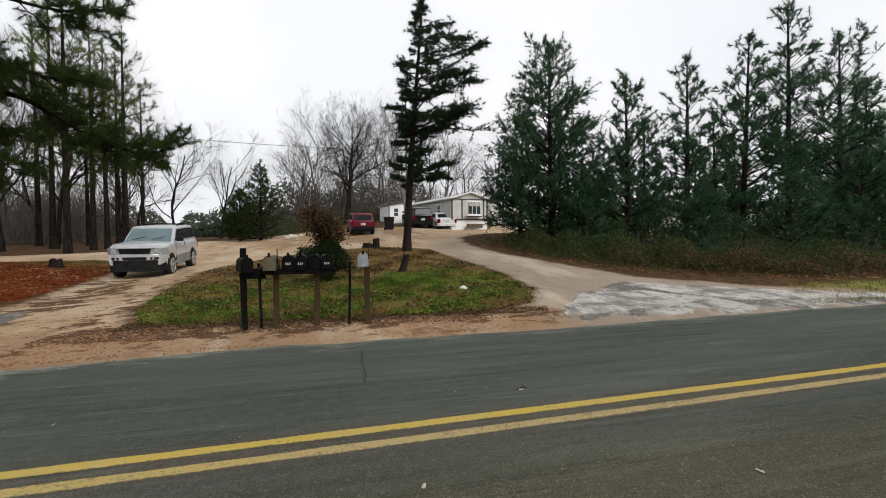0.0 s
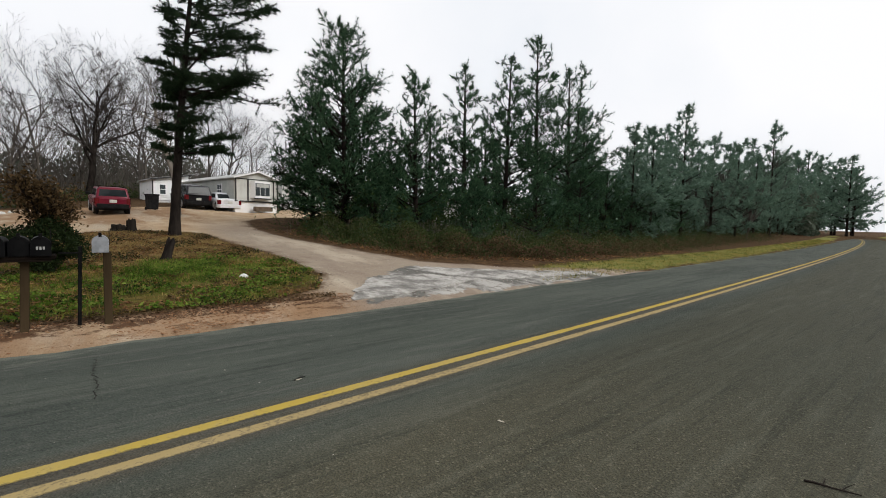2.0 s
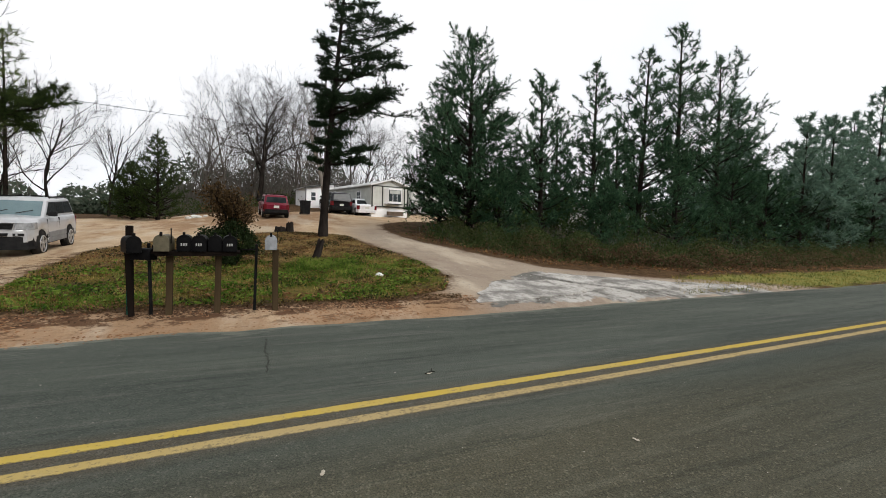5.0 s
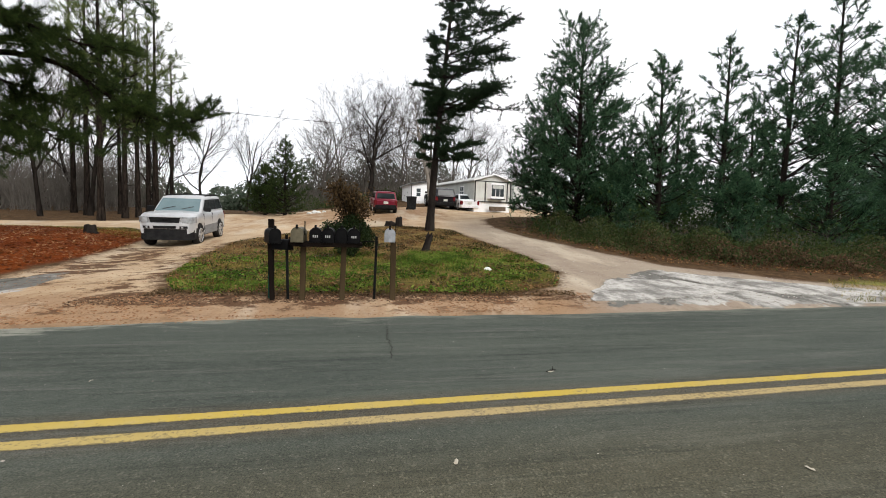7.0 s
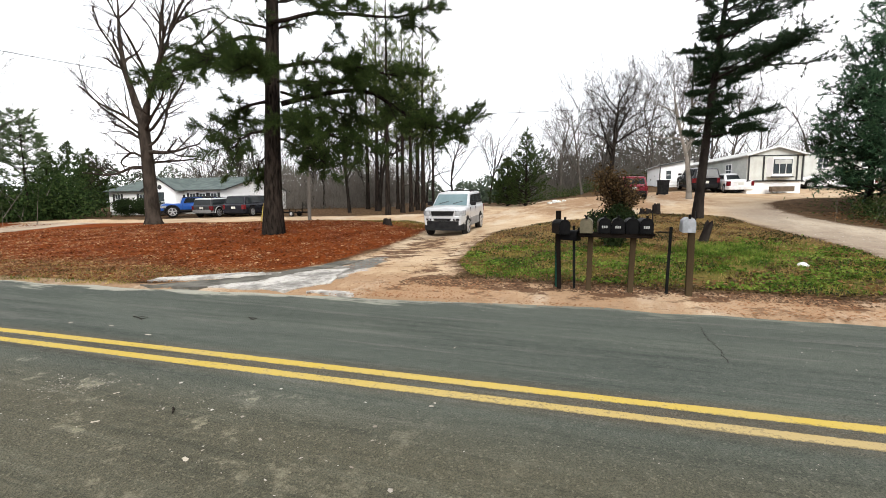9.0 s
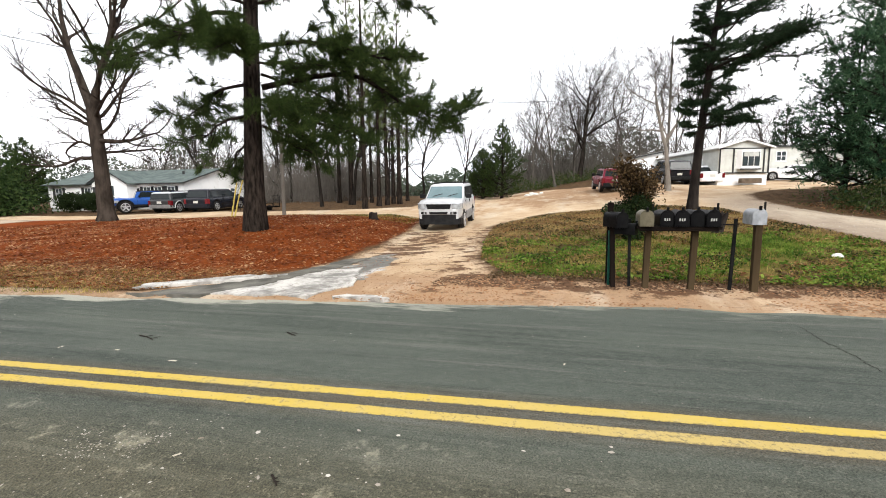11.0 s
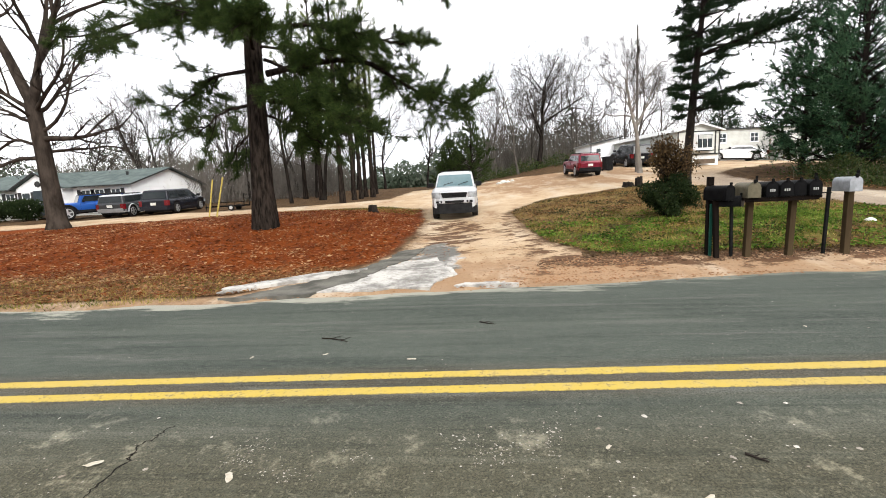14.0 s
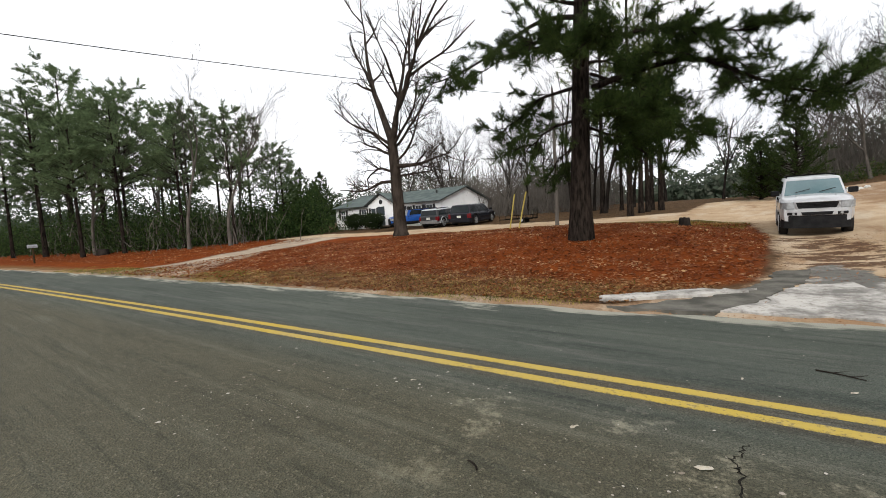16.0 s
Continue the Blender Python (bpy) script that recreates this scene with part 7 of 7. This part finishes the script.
chips("gravel", [(-10, 4.0), (12, 4.9), (12, 8.0), (-10, 6.5)], 350, 0.004, 0.011, "pebble", "pale grit on the far lane", 723)
chips("gravel", [(-4.5, 6.8), (0.5, 7.2), (9.2, 8.1), (9.2, 9.0), (1.0, 9.2), (0.6, 17), (-2.4, 17), (-2.6, 9)], 2600, 0.008, 0.028, "clod", "reddish clods and stones on the drive", 724)
chips("gravel", [(-1.0, 7.3), (9.4, 8.2), (9.6, 9.2), (1.0, 9.5), (-0.5, 8.6)], 2600, 0.010, 0.040, "clod", "clay clods along the sandy shoulder", 726, patchy(1.1, 2.4, -0.1, 0.3))
chips("gravel", [(0.4, 8.5), (9.3, 8.62), (9.5, 8.92), (1.0, 9.15), (0.5, 9.0)], 3200, 0.010, 0.042, "clod_dark", "dark crumbled earth along the shoulder", 729, patchy(0.8, 3.1, -0.35, 0.9))
chips("gravel", [(-2.1, 3.0), (-1.2, 2.9), (-1.1, 3.25), (-2.0, 3.42)], 260, 0.002, 0.010, "pebble", "crushed pale stone on the near lane", 727, patchy(7, 11, 0.0, 0.2))
chips("gravel", [(-0.95, 3.0), (-0.05, 3.2), (0.0, 3.6), (-0.8, 3.45)], 240, 0.002, 0.011, "pebble", "crushed pale stone on the near lane", 728, patchy(8, 9, 0.0, 1.2))
chips("gravel", [(8.8, 8.2), (20, 8.8), (14, 12.8), (12.6, 17), (11.6, 22), (9.4, 22), (10.2, 14)], 1500, 0.01, 0.035, "pebble", "pale gravel on the lane", 725)


def strip_on_road(name, pts, w, mat, label, category, seed):
    """A thin, ragged ribbon lying on the asphalt."""
    rng = np.random.default_rng(seed)
    p = np.asarray(pts, float)
    t = np.linspace(0, len(p) - 1, 12 * len(p))
    x = np.interp(t, range(len(p)), p[:, 0]) + rng.normal(0, 0.012, len(t))
    y = np.interp(t, range(len(p)), p[:, 1]) + rng.normal(0, 0.012, len(t))
    ww = w * rng.uniform(0.4, 1.3, len(t))
    dx, dy = np.gradient(x), np.gradient(y)
    ln = np.hypot(dx, dy) + 1e-9
    nx, ny = -dy / ln * ww, dx / ln * ww
    v = np.concatenate([np.stack([x - nx, y - ny, np.full(len(t), 0.002)], -1), np.stack([x + nx, y + ny, np.full(len(t), 0.002)], -1)])
    k = len(t)
    f = [(i, i + 1, k + i + 1, k + i) for i in range(k - 1)]
    return tagged(part(name, mesh_of(name, v, f, M[mat]), None), label, category, kind="structure")


M["crack"] = simple("crack_dirt", (0.012, 0.011, 0.010, 1), (0.024, 0.022, 0.018, 1), 20, 0.95)
strip_on_road("road_crack", [(-2.61, 3.52), (-2.67, 3.29), (-2.63, 3.14), (-2.6, 2.79), (-2.72, 2.4)], 0.006, "crack", "dark crack across the near lane", "crack", 731)
strip_on_road("road_crack", [(5.38, 7.1), (5.33, 6.57), (5.36, 6.1), (5.33, 5.7)], 0.005, "crack", "dark crack across the far lane", "crack", 732)


def twig(x, y, length, turn, seed, label="dry fallen twig on the asphalt", z=0.009, r=0.008):
    rng = np.random.default_rng(seed)
    a = radians(turn)
    main = wander(rng, (0, 0, z), (math.cos(a), math.sin(a), 0), length, 6, 0.18)
    main[:, 2] = z
    paths = [(main, np.linspace(r, r * 0.5, 7), 5)]
    for k in (2, 4):
        s = wander(rng, main[k], (math.cos(a + 0.7), math.sin(a + 0.7), 0.1), length * 0.35, 3, 0.2)
        s[:, 2] = np.maximum(s[:, 2], z)
        paths.append((s, np.linspace(r * 0.6, r * 0.3, 4), 4))
    t = part("twig", tube_mesh("twig", paths, M["dark_bark"]), None)
    t.matrix_basis = pose(x, y, 0)
    return tagged(t, label, "twig", "fallen twigs")


for i, (x, y, ln, tr) in enumerate(((-2.2, 5.2, 0.34, 5), (-0.55, 5.65, 0.20, -8), (0.9, 3.25, 0.11, -50), (6.9, 5.1, 0.14, 20), (6.4, 1.75, 0.16, 60), (8.85, 1.42, 0.30, -40), (3.1, 1.8, 0.10, 40), (-3.9, 2.4, 0.12, 140), (5.3, 3.0, 0.09, 70), (2.3, 2.2, 0.08, 10), (2.6, 2.5, 0.08, -30), (4.1, 2.1, 0.09, 35))):
    twig(x, y, ln, tr, 740 + i)


def flat_leaf(x, y, size, turn, mat, label):
    rng = np.random.default_rng(int(100 * abs(x) + 10 * abs(y)))
    n = 9
    vs = [(0, 0, 0.012)]
    for k in range(n):
        a = k * 6.283 / n
        q = size * (0.55 + 0.45 * abs(math.cos(a))) * rng.uniform(0.75, 1.1)
        vs.append((q * math.cos(a), 0.6 * q * math.sin(a), 0.004 + 0.010 * rng.uniform()))
    f = [(0, 1 + k, 1 + (k + 1) % n) for k in range(n)]
    o = part("fallen_leaf", mesh_of("fallen_leaf", vs, f, M[mat]), None)
    o.matrix_basis = pose(x, y, 0, 0, 0, turn)
    return tagged(o, label, "leaf", "leaves on the road")


M["pale_leaf"] = simple("bleached_leaf", (0.36, 0.32, 0.25, 1), (0.52, 0.48, 0.40, 1), 30, 0.9)
for x, y, s, tr in ((-1.15, 4.62, 0.07, 10), (5.6, 3.58, 0.05, 70), (6.95, 5.1, 0.06, 20), (-2.0, 4.75, 0.05, 40), (-2.7, 4.7, 0.04, 80), (-2.8, 3.1, 0.09, 15), (-1.9, 3.0, 0.07, 120), (0.55, 2.9, 0.05, 30),
                    (1.6, 2.75, 0.05, 160), (-3.6, 3.2, 0.06, 60), (3.9, 3.1, 0.04, 25), (7.9, 3.2, 0.05, 100), (-5.2, 3.3, 0.05, 12), (2.6, 5.3, 0.04, 75), (0.2, 3.3, 0.04, 50)):
    flat_leaf(x, y, s * 0.7, tr, "pale_leaf", "bleached pale leaf flattened on the asphalt")


def broken_slab(pts, thick, label, seed, mat="concrete"):
    """A broken plate of paving, edges chipped."""
    rng = np.random.default_rng(seed)
    p = np.asarray(pts, float)
    ring = []
    for a, b in zip(p, np.roll(p, -1, 0)):
        for t in np.linspace(0, 1, 7)[:-1]:
            ring.append(a + (b - a) * t + rng.normal(0, 0.04, 2))
    zs = [ground_z(*q) if q[1] > far_edge(q[0]) + 0.1 else 0.0 for q in ring]
    bm = bmesh.new()
    lo = [bm.verts.new((q[0], q[1], z - 0.15)) for q, z in zip(ring, zs)]
    hi = [bm.verts.new((q[0], q[1], z + thick)) for q, z in zip(ring, zs)]
    bm.faces.new(hi)
    k = len(ring)
    for i in range(k):
        bm.faces.new((lo[i], lo[(i + 1) % k], hi[(i + 1) % k], hi[i]))
    bmesh.ops.recalc_face_normals(bm, faces=bm.faces[:])
    return tagged(part("pavement", bm, M[mat]), label, "pavement", "broken paving", "structure")


k_ = Nodes("old_concrete", 0.9)
c_ = k_.mix(k_.step(k_.noise(1.6, 6, 0.7), 0.35, 0.62), (0.17, 0.162, 0.148, 1), (0.46, 0.44, 0.405, 1))
c_ = k_.mix(k_.math("MULTIPLY", k_.step(k_.noise(9, 5, 0.7), 0.52, 0.66), 0.6), c_, (0.14, 0.115, 0.095, 1))
M["concrete"] = k_.done(c_, k_.noise(30, 4, 0.7), 0.5, 0.02)
M["old_asphalt"] = simple("old_asphalt", (0.060, 0.058, 0.050, 1), (0.150, 0.142, 0.122, 1), 2.2, 0.85, 0, 0.5, None, 30, 0.02)
broken_slab([(-4.55, 7.05), (-3.15, 7.15), (-2.75, 8.0), (-2.45, 9.0), (-2.05, 10.0), (-1.95, 11.4), (-2.45, 11.3), (-2.65, 9.9), (-3.0, 8.75), (-3.7, 7.95)], 0.018, "dark worn asphalt tongue at the drive's mouth", 756, "old_asphalt")
broken_slab([(-4.75, 7.35), (-2.9, 8.75), (-2.75, 9.05), (-3.6, 8.75), (-4.8, 7.75)], 0.05, "pale broken concrete kerb strip by the drive", 751)
broken_slab([(-3.1, 7.35), (-1.35, 7.45), (-1.0, 8.5), (-1.5, 9.9), (-2.2, 9.6), (-2.5, 8.5)], 0.022, "pale patch of old concrete at the drive's mouth", 752)
broken_slab([(-0.9, 7.45), (0.0, 7.5), (-0.2, 7.75), (-0.9, 7.7)], 0.015, "pale patch of old concrete at the drive's mouth", 753)
broken_slab([(9.4, 8.5), (11.6, 8.75), (13.9, 9.6), (12.6, 10.5), (10.9, 10.4), (9.9, 9.4)], 0.02, "worn pale concrete apron at the lane's mouth", 754)
broken_slab([(14.3, 9.4), (18.8, 9.0), (19.4, 9.3), (15.9, 10.6), (13.6, 11.6), (12.6, 11.3)], 0.02, "worn pale concrete apron at the lane's mouth", 755)


def bag(x, y):
    rng = np.random.default_rng(9)
    bm = bmesh.new()
    bmesh.ops.create_icosphere(bm, subdivisions=2, radius=0.11)
    for v in bm.verts:
        v.co.z = max(-0.03, v.co.z * 0.55)
        v.co *= 1 + rng.normal(0, 0.12)
    o = part("litter_bag", bm, M["white_bar"])
    o.matrix_basis = pose(*on_ground(x, y, 0.03))
    return tagged(o, "crumpled white bag lying in the grass", "litter")


bag(8.13, 11.45)


def rock(x, y, r, seed, mat="pebble"):
    rng = np.random.default_rng(seed)
    bm = bmesh.new()
    bmesh.ops.create_icosphere(bm, subdivisions=2, radius=r)
    for v in bm.verts:
        v.co.z *= 0.6
        v.co *= 1 + rng.normal(0, 0.10)
    o = part("rock", bm, M[mat])
    o.matrix_basis = pose(*on_ground(x, y, r * 0.2), 0, 0, seed * 37)
    return tagged(o, "pale rock in a heap at the clearing's back", "rock", "rock heap")


for i, (x, y, r) in enumerate(((0.9, 37.6, 0.22), (1.3, 37.9, 0.28), (1.6, 37.5, 0.2), (2.0, 37.9, 0.16))):
    rock(x, y, r, 760 + i, "white_bar")


def bin_(x, y):
    b = thing("wheeled_bin", pose(*on_ground(x, y), 0, 0, 15), "black wheeled refuse bin by the trailer", "bin")
    part("body", prism([(-0.26, 0.05), (0.26, 0.05), (0.31, 0.95), (-0.31, 0.95)], -0.28, 0.28, "y", 0.02), M["plastic"], b)
    part("lid", box(-0.33, -0.32, 0.95, 0.33, 0.34, 1.03, 0.02), M["plastic"], b)
    for s in (-1, 1):
        part("wheel", cyl((s * 0.24, 0.27, 0.1), (s * 0.30, 0.27, 0.1), 0.1, None, 12), M["rubber"], b)


bin_(8.8, 34.6)


def utility_trailer(x, y, turn):
    """A low flatbed trailer with rails and an upright ramp gate."""
    t = thing("utility_trailer", pose(*on_ground(x, y), 0, 0, turn) @ Matrix.Diagonal((0.62, 0.62, 0.62, 1)), "dark low utility trailer with upright mesh ramp gate", "trailer")
    part("deck", box(-1.6, -0.75, 0.46, 1.6, 0.75, 0.52, 0.01), M["wood_dark"], t)
    for s in (-1, 1):
        part("side_beam", box(-1.62, s * 0.75 - 0.03, 0.38, 1.62, s * 0.75 + 0.03, 0.47), M["steel"], t)
        part("top_rail", box(-1.6, s * 0.75 - 0.02, 0.80, 1.6, s * 0.75 + 0.02, 0.85), M["steel"], t)
        for u in (-1.55, -0.8, 0.0, 0.8, 1.55):
            part("rail_post", box(u - 0.02, s * 0.75 - 0.02, 0.50, u + 0.02, s * 0.75 + 0.02, 0.81), M["steel"], t)
        wh = part("wheel", cyl((0.35, s * 0.80, 0.30), (0.35, s * 0.98, 0.30), 0.30, None, 20), M["rubber"], t)
        part("rim", cyl((0.35, s * 0.97, 0.30), (0.35, s * 0.99, 0.30), 0.17, None, 16), M["alloy"], wh)
    gate = part("ramp_gate", box(1.60, -0.75, 0.48, 1.64, -0.70, 1.65), M["steel"], t)
    part("gate_post", box(1.60, 0.70, 0.48, 1.64, 0.75, 1.65), M["steel"], gate)
    for z in np.linspace(0.55, 1.62, 9):
        part("gate_bar", box(1.605, -0.74, float(z), 1.635, 0.74, float(z) + 0.03), M["steel"], gate)
    part("tongue", prism([(-2.6, -0.05), (-1.6, -0.5), (-1.6, 0.5), (-2.6, 0.05)], 0.36, 0.44, "z"), M["steel"], t)
    part("jack_stand", cyl((-2.5, 0, 0.0), (-2.5, 0, 0.75), 0.035, None, 8), M["steel"], t)
    return t


utility_trailer(-16.3, 27.2, 8)
post("mailbox_post", -41.5, 6.6, 1.0, 0.09, "wood", "thin wooden post with letterbox at the road's edge")
letterbox("mailbox", pose(-41.5, 6.6, 1.0, 0, 0, 0), "grey letterbox on a thin post", "box_grey", 0.18, 0.22, 0.48, False, False)
